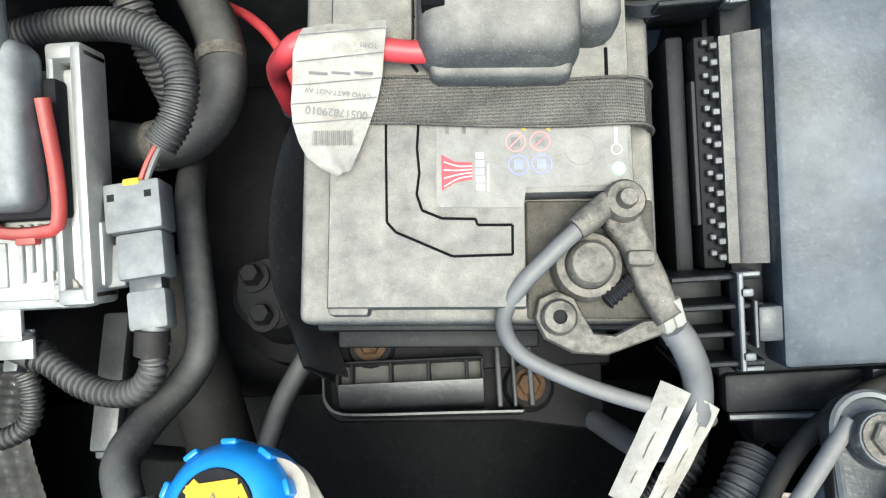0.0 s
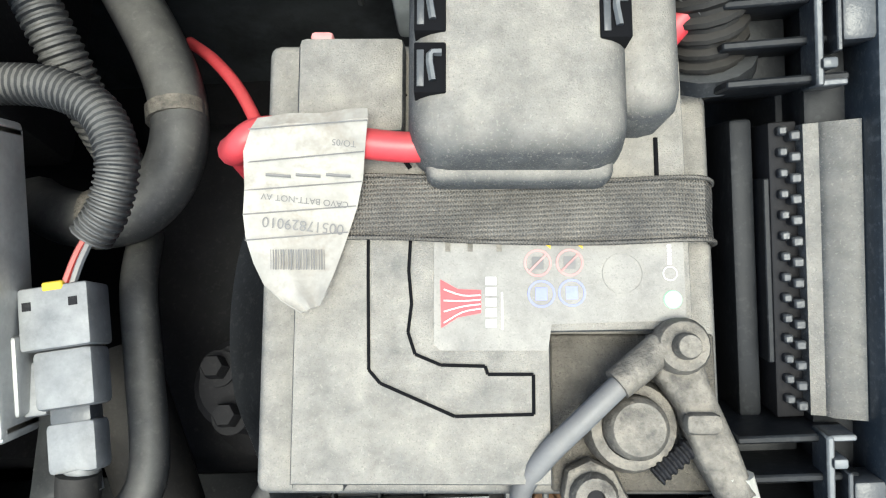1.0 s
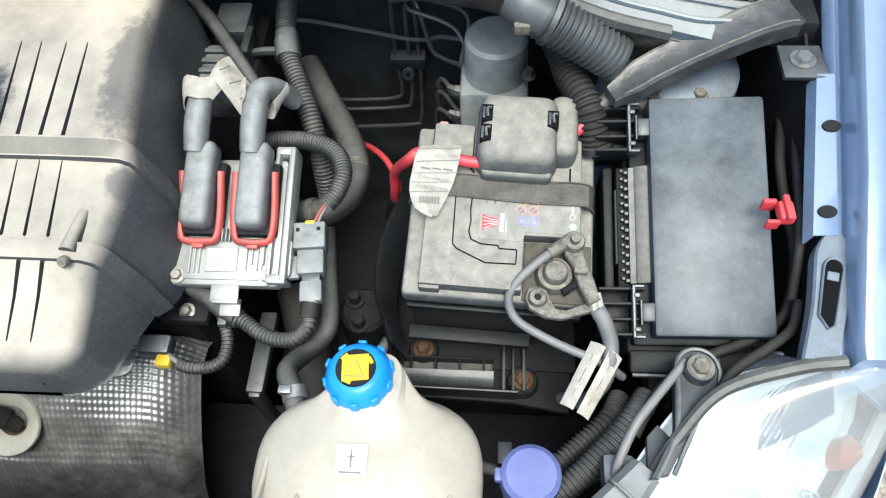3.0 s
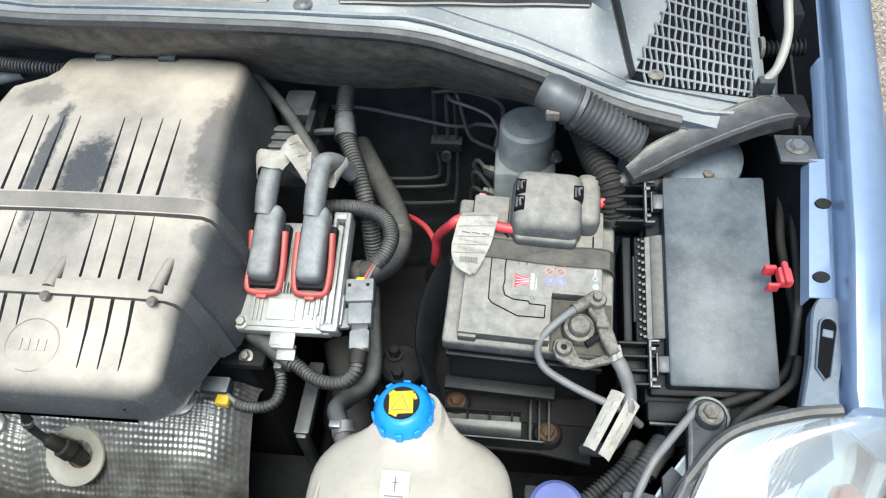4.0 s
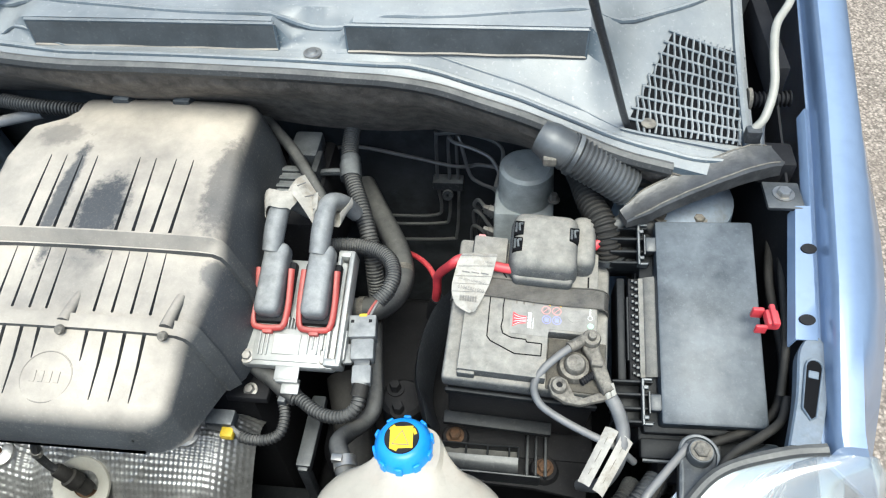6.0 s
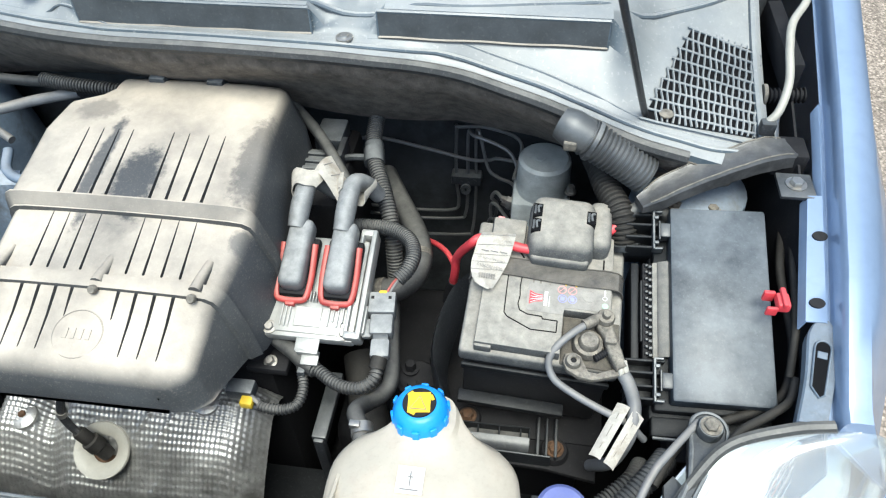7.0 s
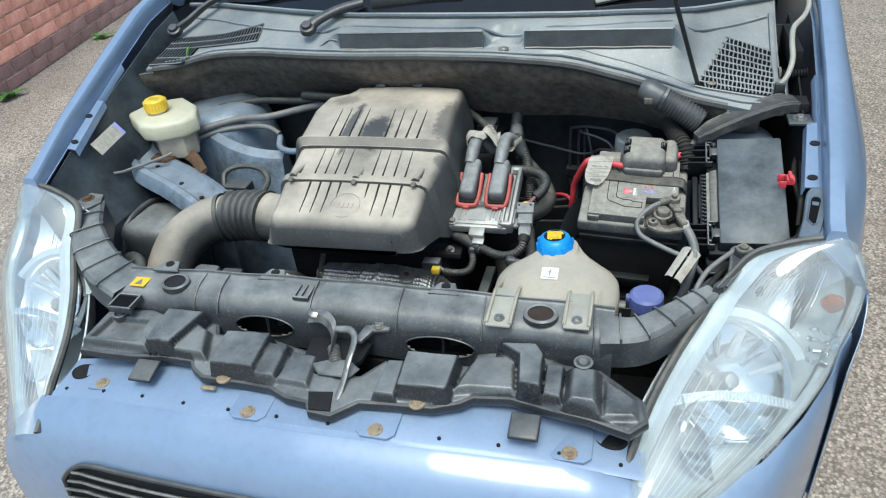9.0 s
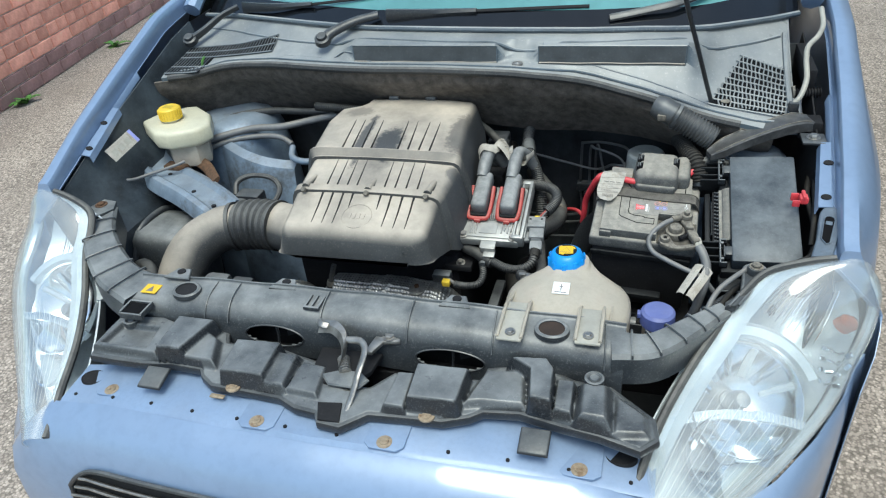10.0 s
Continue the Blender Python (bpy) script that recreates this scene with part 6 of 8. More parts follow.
def build_harness():
    trunk = hose("main_sleeve", [(0.205, 0.385, 0.815), (0.183, 0.358, 0.812), (0.180, 0.300, 0.803), (0.191, 0.243, 0.793), (0.212, 0.195, 0.778), (0.228, 0.155, 0.755), (0.236, 0.125, 0.72), (0.24, 0.10, 0.66)], 0.0125, RUBBER, "thick ribbed black wiring sleeve", "sleeve", n=14, pitch=0.0044, depth=0.11)
    part("clip_band", tube([(0.1845, 0.272, 0.799), (0.1875, 0.259, 0.796)], 0.0142, 16, 2), PLASTIC_GREY, trunk, "grey plastic clip round the sleeve")
    c = thing("sleeve_clip", (0.17, 0.25, 0.77), "grey plastic clip holding the wiring sleeve", "clip")
    part("band", tube([(0.186, 0.262, 0.7965), (0.1885, 0.250, 0.794), (0.191, 0.238, 0.791)], 0.0155, 14, 3), PLASTIC_GREY, c)
    part("stem", tube([(0.176, 0.252, 0.790), (0.155, 0.255, 0.786), (0.140, 0.258, 0.78)], 0.0055, 8, 4), PLASTIC_GREY, c)
    part("plate", rbox(0.132, 0.142, 0.240, 0.285, 0.75, 0.80, 0.002), PLASTIC, c)
    fat = hose("fat_hose", [(0.185, 0.32, 0.70), (0.215, 0.262, 0.705), (0.255, 0.19, 0.705), (0.270, 0.145, 0.702), (0.266, 0.110, 0.698), (0.246, 0.088, 0.694), (0.215, 0.086, 0.688), (0.18, 0.10, 0.67), (0.15, 0.12, 0.64)], 0.017, RUBBER, "fat black rubber coolant hose", n=14)
    part("clamp", tube([(0.2680, 0.150, 0.7025), (0.2692, 0.141, 0.7018)], 0.0182, 18, 2), LEAD, fat, "dull spring clamp")
    part("clamp", tube([(0.228, 0.086, 0.691), (0.219, 0.086, 0.689)], 0.0182, 18, 2), LEAD, fat)
    s = hose("curved_sleeve", [(0.165, 0.122, 0.772), (0.195, 0.127, 0.775), (0.235, 0.124, 0.776), (0.262, 0.110, 0.775), (0.273, 0.086, 0.772), (0.268, 0.064, 0.765), (0.257, 0.050, 0.759)], 0.0105, RUBBER, "curved ribbed sleeve with wires leaving it", "sleeve", n=14, pitch=0.0034, depth=0.11)
    part("wire", tube([(0.256, 0.052, 0.760), (0.251, 0.040, 0.760), (0.246, 0.026, 0.758)], 0.0018, 6, 4), RED_DULL, s, "faded red wire")
    part("wire", tube([(0.259, 0.052, 0.760), (0.254, 0.038, 0.760), (0.250, 0.026, 0.758)], 0.0018, 6, 4), GREY_CABLE, s)
    p = thing("harness_connector", (0.24, 0.0, 0.72), "grey three-stage wiring connector with a yellow latch", "connector")
    m = frame_of((0.2405, 0.028, 0.754), (1, 0.10, 0), (-0.10, 1, 0.16))
    part("head", moved(rbox(-0.0155, 0.0185, -0.030, 0.0, -0.014, 0.008, 0.002), m), CONN_GREY, p)
    part("latch", moved(rbox(-0.003, 0.007, -0.003, 0.0015, 0.002, 0.0085, 0.0008, 1), m), YELLOW, p, "small yellow latch")
    for u in (-0.0105, 0.0115):
        # Notches are dark blocks, shade painted rather than cut.
        part("notch", moved(rbox(u - 0.002, u + 0.002, -0.011, -0.007, 0.004, 0.0086, 0), m), DARK, p)
    part("side_flap", moved(rbox(-0.034, -0.010, -0.060, -0.034, -0.010, -0.002, 0.002), m), CONN_GREY, p)
    part("collar", moved(rbox(-0.012, 0.017, -0.058, -0.030, -0.014, 0.005, 0.003), m), CONN_GREY, p)
    part("waist", moved(rbox(-0.007, 0.013, -0.066, -0.056, -0.011, 0.002, 0.002), m), PLASTIC, p)
    part("tail", moved(rbox(-0.009, 0.015, -0.088, -0.064, -0.013, 0.003, 0.003), m), CONN_GREY, p)
    part("nut", moved(tube([(0.003, -0.086, -0.005), (0.004, -0.098, -0.006)], [0.0085, 0.008], 12, 3), m), CONN_GREY, p)
    loom = hose("lower_curved_sleeve", [(0.2515, -0.066, 0.735), (0.250, -0.080, 0.728), (0.238, -0.090, 0.720), (0.217, -0.090, 0.714), (0.196, -0.082, 0.711), (0.178, -0.070, 0.710), (0.160, -0.060, 0.710)], 0.0085, RUBBER, "pale dusty ribbed sleeve looping below the connector", "sleeve", n=12, pitch=0.0045, depth=0.2)
    part("tape_wrap", tube([(0.2525, -0.058, 0.738), (0.2518, -0.064, 0.736), (0.2508, -0.071, 0.733)], 0.0102, 12, 3), RUBBER_DARK, loom, "dark tape wrapped round the end")
    part("end_collar", tube([(0.168, -0.064, 0.710), (0.158, -0.059, 0.710)], 0.0104, 12, 2), RUBBER, loom)
    j = thing("taped_junction", (0.15, -0.06, 0.69), "taped wiring junction below the control unit", "wiring")
    part("wrap", tube([(0.170, -0.066, 0.705), (0.152, -0.054, 0.710), (0.132, -0.042, 0.712), (0.105, -0.026, 0.712), (0.078, -0.004, 0.712), (0.06, 0.02, 0.71)], [0.010, 0.013, 0.011, 0.010, 0.009, 0.008], 12, 6), RUBBER, j)
    part("tie", rbox(0.147, 0.157, -0.074, -0.060, 0.692, 0.712, 0.002), PLASTIC_GREY, j)
    hose("short_ribbed_sleeve", [(0.148, -0.060, 0.702), (0.155, -0.082, 0.692), (0.152, -0.102, 0.685), (0.138, -0.111, 0.683), (0.118, -0.112, 0.682), (0.102, -0.108, 0.681)], 0.0072, RUBBER, "short ribbed sleeve to the manifold sensor", "sleeve", pitch=0.0042, depth=0.18)
    y = thing("manifold_sensor_plug", (0.088, -0.104, 0.66), "black sensor plug with a yellow latch", "sensor plug")
    part("body", rbox(0.056, 0.092, -0.100, -0.078, 0.672, 0.692, 0.004), PLASTIC_GREY, y)
    part("latch", rbox(0.078, 0.094, -0.112, -0.098, 0.674, 0.686, 0.002), YELLOW, y, "yellow latch")
    part("wires", tube([(0.105, -0.108, 0.681), (0.095, -0.102, 0.683), (0.086, -0.096, 0.684)], 0.003, 8, 3), GREY_CABLE, y)
    t = thing("tank_hose", (0.26, -0.12, 0.70), "grey elbow hose clamped to the coolant tank", "hose")
    part("tube", tube([(0.236, 0.085, 0.66), (0.245, 0.045, 0.682), (0.253, 0.0, 0.684), (0.262, -0.055, 0.686), (0.255, -0.080, 0.690), (0.243, -0.103, 0.706), (0.238, -0.128, 0.730), (0.246, -0.148, 0.741), (0.258, -0.175, 0.74), (0.266, -0.192, 0.735)], 0.0105, 14, 6), RUBBER, t)
    part("clamp", tube([(0.2515, -0.152, 0.742), (0.2550, -0.164, 0.7415)], 0.013, 16, 2), STEEL, t, "bright spring clamp")
    part("clamp_ear", rbox(0.240, 0.252, -0.162, -0.154, 0.750, 0.758, 0.001), STEEL, t)
    for k, (x, y0) in enumerate(((0.123, 0.108), (0.183, 0.108))):
        b = thing("plug_boot", (x, y0, 0.82), "grey rubber boot over a control unit plug", "boot", "control unit boots")
        part("boot", tube([(x + 0.001, y0 - 0.03, 0.814), (x + 0.003, y0 - 0.005, 0.832), (x + 0.006, y0 + 0.028, 0.842), (x + 0.012 + 0.006 * k, y0 + 0.045, 0.828), (x + 0.03, y0 + 0.055, 0.80)], [0.0125, 0.0135, 0.0125, 0.012, 0.011], 14, 6), CONN_GREY, b)
    w = thing("harness_wrap", (0.16, 0.11, 0.82), "white printed wrap round the control unit wires", "wrap")
    for x, y0, turn in ((0.128, 0.128, 0.4), (0.189, 0.126, 2.2)):
        rows = []
        for k in range(15):
            a = turn + 4.4 * k / 14
            r = 0.0165 + 0.003 * k / 14
            rows.append([(x + r * math.cos(a) * (1 + 0.10 * j), y0 - 0.010 + 0.006 * j + 0.003 * math.sin(3 * a), 0.838 + r * math.sin(a) + 0.0015 * math.sin(4 * a + j)) for j in range(6)])
        part("paper", sheet(rows, 0.0005), PAPER, w)
    rows = [[(0.134 + 0.046 * a + 0.004 * j, 0.150 - 0.050 * a + 0.007 * j, 0.850 - 0.010 * a + 0.007 * math.sin(4 * a + 0.7 * j)) for j in range(5)] for a in np.linspace(0, 1, 11)]
    part("paper", sheet(rows, 0.0005), PAPER, w)
    for a in (0.25, 0.5, 0.75):
        part("print_bar", tube([(0.138 + 0.046 * a, 0.160 - 0.050 * a, 0.8575 - 0.010 * a + 0.007 * math.sin(4 * a + 0.7)), (0.146 + 0.046 * a, 0.170 - 0.050 * a, 0.8575 - 0.010 * a + 0.007 * math.sin(4 * a + 1.6))], 0.0008, 4, 2), INK, w)


def build_rear():
    """Brake unit, brake pipes, ducts and the wrapped arm in front of the bulkhead."""
    a = thing("brake_control_unit", (0.435, 0.29, 0.62), "grey brake control unit with round dusty motor cap", "brake unit")
    part("motor", lathe([(0, 0.062), (0.034, 0.062), (0.039, 0.058), (0.040, 0.050), (0.040, 0.0), (0, 0.0)], 32, (0.437, 0.297, 0.714)), ABS_GREY, a)
    part("cap_ring", lathe([(0.0055, 0.0635), (0.0085, 0.0635), (0.0085, 0.062), (0.0055, 0.062)], 20, (0.430, 0.295, 0.714)), ABS_GREY, a)
    part("block", rbox(0.392, 0.480, 0.255, 0.345, 0.60, 0.715, 0.005), ABS_GREY, a)
    for k in range(4):
        part("union", lathe([(0, 0.018), (0.0045, 0.018), (0.006, 0.010), (0.0075, 0.009), (0.0075, 0), (0, 0)], 6, (0.392, 0.275 + 0.016 * (k % 2), 0.70 - 0.024 * k), (-1, 0.2, 0.25)), STEEL, a)
    part("stud", hexbolt((0.478, 0.262, 0.742), 0.006, 0.012, washer=0.009), STEEL, a)
    runs = [[(0.392, 0.30, 0.725), (0.398, 0.37, 0.742), (0.344, 0.40, 0.744), (0.296, 0.40, 0.742), (0.288, 0.42, 0.72), (0.286, 0.42, 0.614), (0.290, 0.42, 0.556), (0.276, 0.42, 0.532), (0.19, 0.42, 0.526), (0.10, 0.42, 0.53)],
            [(0.392, 0.28, 0.70), (0.400, 0.34, 0.690), (0.386, 0.37, 0.712), (0.364, 0.38, 0.724), (0.322, 0.39, 0.733), (0.309, 0.41, 0.72), (0.307, 0.42, 0.602), (0.303, 0.42, 0.528), (0.286, 0.42, 0.511), (0.19, 0.42, 0.504), (0.1, 0.42, 0.51)],
            [(0.392, 0.29, 0.66), (0.392, 0.36, 0.655), (0.363, 0.38, 0.656), (0.345, 0.385, 0.672), (0.328, 0.40, 0.735), (0.321, 0.42, 0.70), (0.322, 0.42, 0.589), (0.316, 0.42, 0.485), (0.300, 0.42, 0.468), (0.195, 0.42, 0.46)],
            [(0.388, 0.285, 0.675), (0.366, 0.32, 0.676), (0.357, 0.33, 0.655), (0.366, 0.34, 0.63), (0.36, 0.36, 0.57)],
            [(0.388, 0.285, 0.65), (0.366, 0.32, 0.648), (0.355, 0.335, 0.63), (0.358, 0.35, 0.56)],
            [(0.388, 0.285, 0.625), (0.362, 0.32, 0.615), (0.352, 0.335, 0.59), (0.35, 0.35, 0.52)]]
    for r in runs:
        hose("brake_pipe", r, 0.0030, PIPE, "thin steel brake pipe on the bulkhead", "brake pipe", n=8)
    c = thing("pipe_clip", (0.305, 0.425, 0.60), "grey plastic clip holding brake pipes", "clip")
    part("comb", rbox(0.278, 0.332, 0.408, 0.432, 0.606, 0.626, 0.003), PLASTIC_GREY, c)
    part("eyelet", lathe([(0.004, 0.006), (0.009, 0.006), (0.010, 0.0), (0.004, 0.0)], 16, (0.305, 0.404, 0.602), (0, -1, 0.4)), PLASTIC_GREY, c)
    hose("bulkhead_wire", [(0.08, 0.38, 0.700), (0.147, 0.395, 0.713), (0.239, 0.40, 0.692), (0.314, 0.40, 0.674), (0.345, 0.39, 0.684), (0.362, 0.38, 0.697), (0.40, 0.37, 0.700)], 0.0032, PIPE, "thin dark pipe across the bulkhead", "pipe", n=8)
    d = thing("cowl_drain_duct", (0.50, 0.155, 0.86), "grey corrugated air duct below the cowl", "duct")
    part("mouth", tube([(0.448, 0.172, 0.936), (0.462, 0.166, 0.932), (0.484, 0.160, 0.922)], [0.020, 0.0235, 0.0225], 18, 5), SILVER, d)
    part("sleeve", tube([(0.480, 0.161, 0.924), (0.505, 0.156, 0.911), (0.530, 0.151, 0.898), (0.556, 0.147, 0.882)], 0.024, 20, 6, pitch=0.0062, depth=0.14), SILVER, d)
    part("clip", rbox(0.452, 0.468, 0.138, 0.150, 0.918, 0.930, 0.003), LEAD, d)
    part("band", tube([(0.485, 0.160, 0.921), (0.490, 0.159, 0.919)], 0.0255, 20, 2), PLASTIC_GREY, d)
    duct = hose("black_duct", [(0.500, 0.225, 0.84), (0.505, 0.19, 0.852), (0.514, 0.152, 0.852), (0.530, 0.115, 0.845), (0.54, 0.09, 0.81)], 0.017, RUBBER_DARK, "black ribbed duct beside the battery", "duct", n=14, pitch=0.006, depth=0.15)
    part("end_band", tube([(0.5385, 0.0945, 0.818), (0.5395, 0.0915, 0.812)], 0.0195, 16, 2), PLASTIC, duct, "smooth band at the duct's lower end")
    arm = thing("wrapped_brace", (0.63, 0.15, 0.86), "foil-wrapped brace reaching across to the wing", "brace")
    rows = []
    for p, w in zip(glide([(0.549, 0.112, 0.866), (0.59, 0.133, 0.881), (0.64, 0.152, 0.897), (0.69, 0.170, 0.908), (0.722, 0.180, 0.906)], 5), np.interp(range(21), [0, 3, 16, 20], [0.009, 0.0150, 0.0175, 0.015])):
        w = float(w)
        k = p.x * 90
        up, out = Vector((-0.05, 0.05, 1)), Vector((-0.45, 0.88, 0.1))
        wob = 0.0003 * math.sin(2.3 * k)
        sec = [(-1, -0.75), (-1.02, 0.45), (-0.86, 0.72), (-0.70, 0.62), (0.70, 0.66), (0.88, 0.80), (1.0, 0.62), (1.0, -0.75)]
        rows.append([p + out * (w * a) + up * (w * 0.8 * b + wob) for a, b in sec])
    part("wrap", loft(rows), FOIL, arm, "crumpled dull foil wrap", sharp=30)
    # Pale tubes paint the highlights along the brace's scratched edges.
    for q in (2, 5):
        part("worn_edge", tube([r[q] for r in rows[1:-1]], 0.0010, 6, 2), LEAD, arm)
    part("bracket", rbox(0.702, 0.742, 0.165, 0.205, 0.880, 0.912, 0.004), DARK, arm)
    part("tongue", tube([(0.706, 0.190, 0.915), (0.702, 0.200, 0.935), (0.703, 0.206, 0.950)], 0.0045, 8, 4, flat=0.4), STEEL, arm)
    r = thing("bonnet_prop", (0.565, 0.216, 0.88), "thin black rod propping the bonnet open", "bonnet prop")
    part("rod", tube([(0.575, 0.205, 0.885), (0.562, 0.212, 0.900), (0.545, 0.195, 0.945), (0.510, 0.135, 1.06), (0.481, 0.084, 1.156), (0.43, -0.01, 1.34), (0.375, -0.095, 1.53), (0.35, -0.125, 1.60), (0.325, -0.125, 1.625)], 0.0042, 10, 6), PLASTIC, r)
    part("bracket", rbox(0.558, 0.590, 0.165, 0.205, 0.872, 0.884, 0.003), PLASTIC, r)
    tw = thing("strut_mount", (0.62, 0.20, 0.80), "grimy blue suspension tower behind the fuse box", "strut mount")
    part("tower", lathe([(0, 0.05), (0.05, 0.048), (0.07, 0.035), (0.08, -0.05), (0.09, -0.3)], 32, (0.625, 0.19, 0.795)), BLUE_DIRTY, tw)
    for x, y in ((0.60, 0.145), (0.645, 0.142)):
        part("stud", hexbolt((x, y, 0.838), 0.007, 0.006, washer=0.010), LEAD, tw)
    pl = thing("wing_bracket", (0.72, 0.128, 0.89), "dark bracket plate bolted to the wing", "bracket")
    part("plate", rbox(0.702, 0.742, 0.108, 0.150, 0.894, 0.899, 0.0015), PLASTIC, pl)
    part("bolt", hexbolt((0.722, 0.130, 0.899), 0.008, 0.007, washer=0.012), STEEL, pl)


def build_engine_side():
    b = thing("engine_block", (-0.05, 0.08, 0.3), "dark grimy engine block under the air filter", "engine")
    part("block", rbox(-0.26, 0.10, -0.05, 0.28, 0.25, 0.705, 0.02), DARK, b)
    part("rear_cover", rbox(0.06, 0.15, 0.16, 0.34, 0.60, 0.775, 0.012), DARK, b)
    for y0 in (0.195, 0.270):
        part("coil_cap", rbox(0.092, 0.135, y0, y0 + 0.055, 0.775, 0.803, 0.005), PLASTIC_GREY, b, "dusty ignition coil cap")
    for k in range(3):
        part("fin", rbox(0.094, 0.133, 0.20 + 0.016 * k, 0.207 + 0.016 * k, 0.802, 0.807, 0.001), PLASTIC_GREY, b)
    g = thing("gearbox", (0.27, 0.03, 0.3), "dark cast gearbox casing with hex bolts", "gearbox")
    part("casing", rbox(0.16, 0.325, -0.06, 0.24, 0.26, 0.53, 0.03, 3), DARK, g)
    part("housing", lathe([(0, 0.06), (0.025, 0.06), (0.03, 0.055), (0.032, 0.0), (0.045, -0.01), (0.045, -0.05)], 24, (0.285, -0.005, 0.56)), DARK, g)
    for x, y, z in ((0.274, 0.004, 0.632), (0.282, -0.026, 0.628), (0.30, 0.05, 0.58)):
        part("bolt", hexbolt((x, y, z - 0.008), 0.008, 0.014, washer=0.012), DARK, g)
    part("pipe", tube([(0.200, 0.02, 0.62), (0.222, -0.05, 0.60), (0.240, -0.12, 0.575), (0.255, -0.20, 0.54)], 0.026, 14, 5), RUBBER_DARK, g)
    part("bracket", rbox(0.165, 0.185, -0.12, -0.02, 0.62, 0.635, 0.003), PLASTIC, g)
    part("bracket_leg", rbox(0.168, 0.182, -0.125, -0.112, 0.50, 0.632, 0.003), PLASTIC, g)
    m = thing("engine_mount", (0.082, 0.012, 0.76), "round dusty engine mount with centre bolt", "engine mount")
    part("ring", lathe([(0.011, 0.010), (0.018, 0.010), (0.0205, 0.006), (0.021, -0.03), (0.011, -0.03)], 28, (0.083, 0.012, 0.778)), RUBBER, m)
    part("bolt", hexbolt((0.083, 0.012, 0.780), 0.010, 0.007, washer=0.0125), LEAD, m)
    part("seat", rbox(0.06, 0.115, -0.02, 0.05, 0.68, 0.755, 0.01), DARK, m)
    part("side_bolt", hexbolt((0.101, -0.048, 0.688), 0.006, 0.009, (0, -0.3, 1), washer=0.009), STEEL, m)
    part("side_plate", rbox(0.07, 0.125, -0.06, -0.02, 0.675, 0.688, 0.003), DARK, m)
    hose("crank_hose", [(0.04, 0.33, 0.83), (0.07, 0.30, 0.826), (0.105, 0.262, 0.822), (0.140, 0.215, 0.815), (0.168, 0.178, 0.795), (0.17, 0.165, 0.77)], 0.0085, RUBBER, "black breather hose behind the air filter")
    f = thing("rear_engine_pipe", (0.12, 0.33, 0.80), "dark pipe with unions along the bulkhead", "pipe")
    part("pipe", tube([(0.03, 0.335, 0.828), (0.10, 0.338, 0.825), (0.18, 0.345, 0.815)], 0.0065, 10, 5), RUBBER, f)
    part("union", tube([(0.100, 0.338, 0.825), (0.118, 0.339, 0.823)], 0.013, 14, 3), LEAD, f)
    h = thing("exhaust_heat_shield", (-0.10, -0.12, 0.50), "embossed aluminium exhaust heat shield, stained and shiny", "heat shield")
    rows = []
    nx, ny = 230, 110
    for i in range(nx + 1):
        x = -0.29 + 0.390 * i / nx
        row = []
        for j in range(ny + 1):
            v = j / ny
            end = math.sin(0.5 * math.pi * max(min(1.0, (i / nx) / 0.08, (1 - i / nx) / 0.14), 0.0))
            y = -0.062 - 0.162 * v + 0.03 * max(0.0, x / 0.1) ** 2 * (0.5 - v)
            z = float(np.interp(v, [0, 0.06, 0.22, 0.40, 0.56, 0.8, 1], [0.648, 0.656, 0.655, 0.634, 0.612, 0.565, 0.495])) - 0.045 * (1 - end)
            z -= 0.03 * math.exp(-((x + 0.20) / 0.025) ** 2) + 0.035 * min(max((-0.16 - x) / 0.04, 0.0), 1.0) * max(0.0, 1 - v / 0.5)
            z += (0.0014 + 0.0008 * noise.noise(Vector((x * 9, y * 9, 5.0)))) * math.sin((x + y) * 480) * math.sin((x - y) * 480) + 0.009 * noise.noise(Vector((x * 12, y * 12, 2.0)))
            z += 0.0026 * max(0.0, math.sin((x - 0.8 * y) * 190)) ** 3 * math.exp(-((x + 0.055) / 0.045) ** 2)
            z -= 0.016 * math.exp(-(((x + 0.112) / 0.045) ** 2 + ((y + 0.160) / 0.040) ** 2))
            row.append((x, y, z))
        rows.append(row)
    part("shield", sheet(rows, 0.001), SHIELD, h, sharp=60)
    for x, y, z in ((-0.235, -0.13, 0.622), (0.02, -0.095, 0.653)):
        part("dish", lathe([(0, 0.004), (0.012, 0.004), (0.018, 0.001), (0.0185, -0.004), (0, -0.004)], 20, (x, y, z - 0.002), (0, -0.2, 1)), SHIELD, h)
        part("bolt", hexbolt((x, y, z + 0.001), 0.005, 0.005), RUST, h)
    o = thing("oxygen_sensor", (-0.131, -0.134, 0.58), "rusty oxygen sensor in a steel collar", "oxygen sensor")
    ax = Vector((0.05, -0.55, 0.85)).normalized()
    c = Vector((-0.112, -0.158, 0.606))
    part("collar", lathe([(0.017, -0.006), (0.021, 0.000), (0.033, 0.005), (0.037, 0.006), (0.038, 0.003), (0.030, -0.004), (0.018, -0.012)], 32, c, ax), CREAM_GREY, o, "dished pale collar")
    part("seat", lathe([(0, -0.012), (0.020, -0.012), (0.022, -0.004), (0, -0.004)], 24, c - ax * 0.006, ax), RUST, o, "rusty seat")
    lean = Vector((-0.42, 0.05, 0.9)).normalized()
    part("body", lathe([(0, 0.046), (0.0075, 0.046), (0.009, 0.042), (0.009, 0.026), (0.012, 0.024), (0.0125, 0.010), (0.010, 0.008), (0.010, -0.010), (0, -0.010)], 18, c, lean), RUBBER_DARK, o)
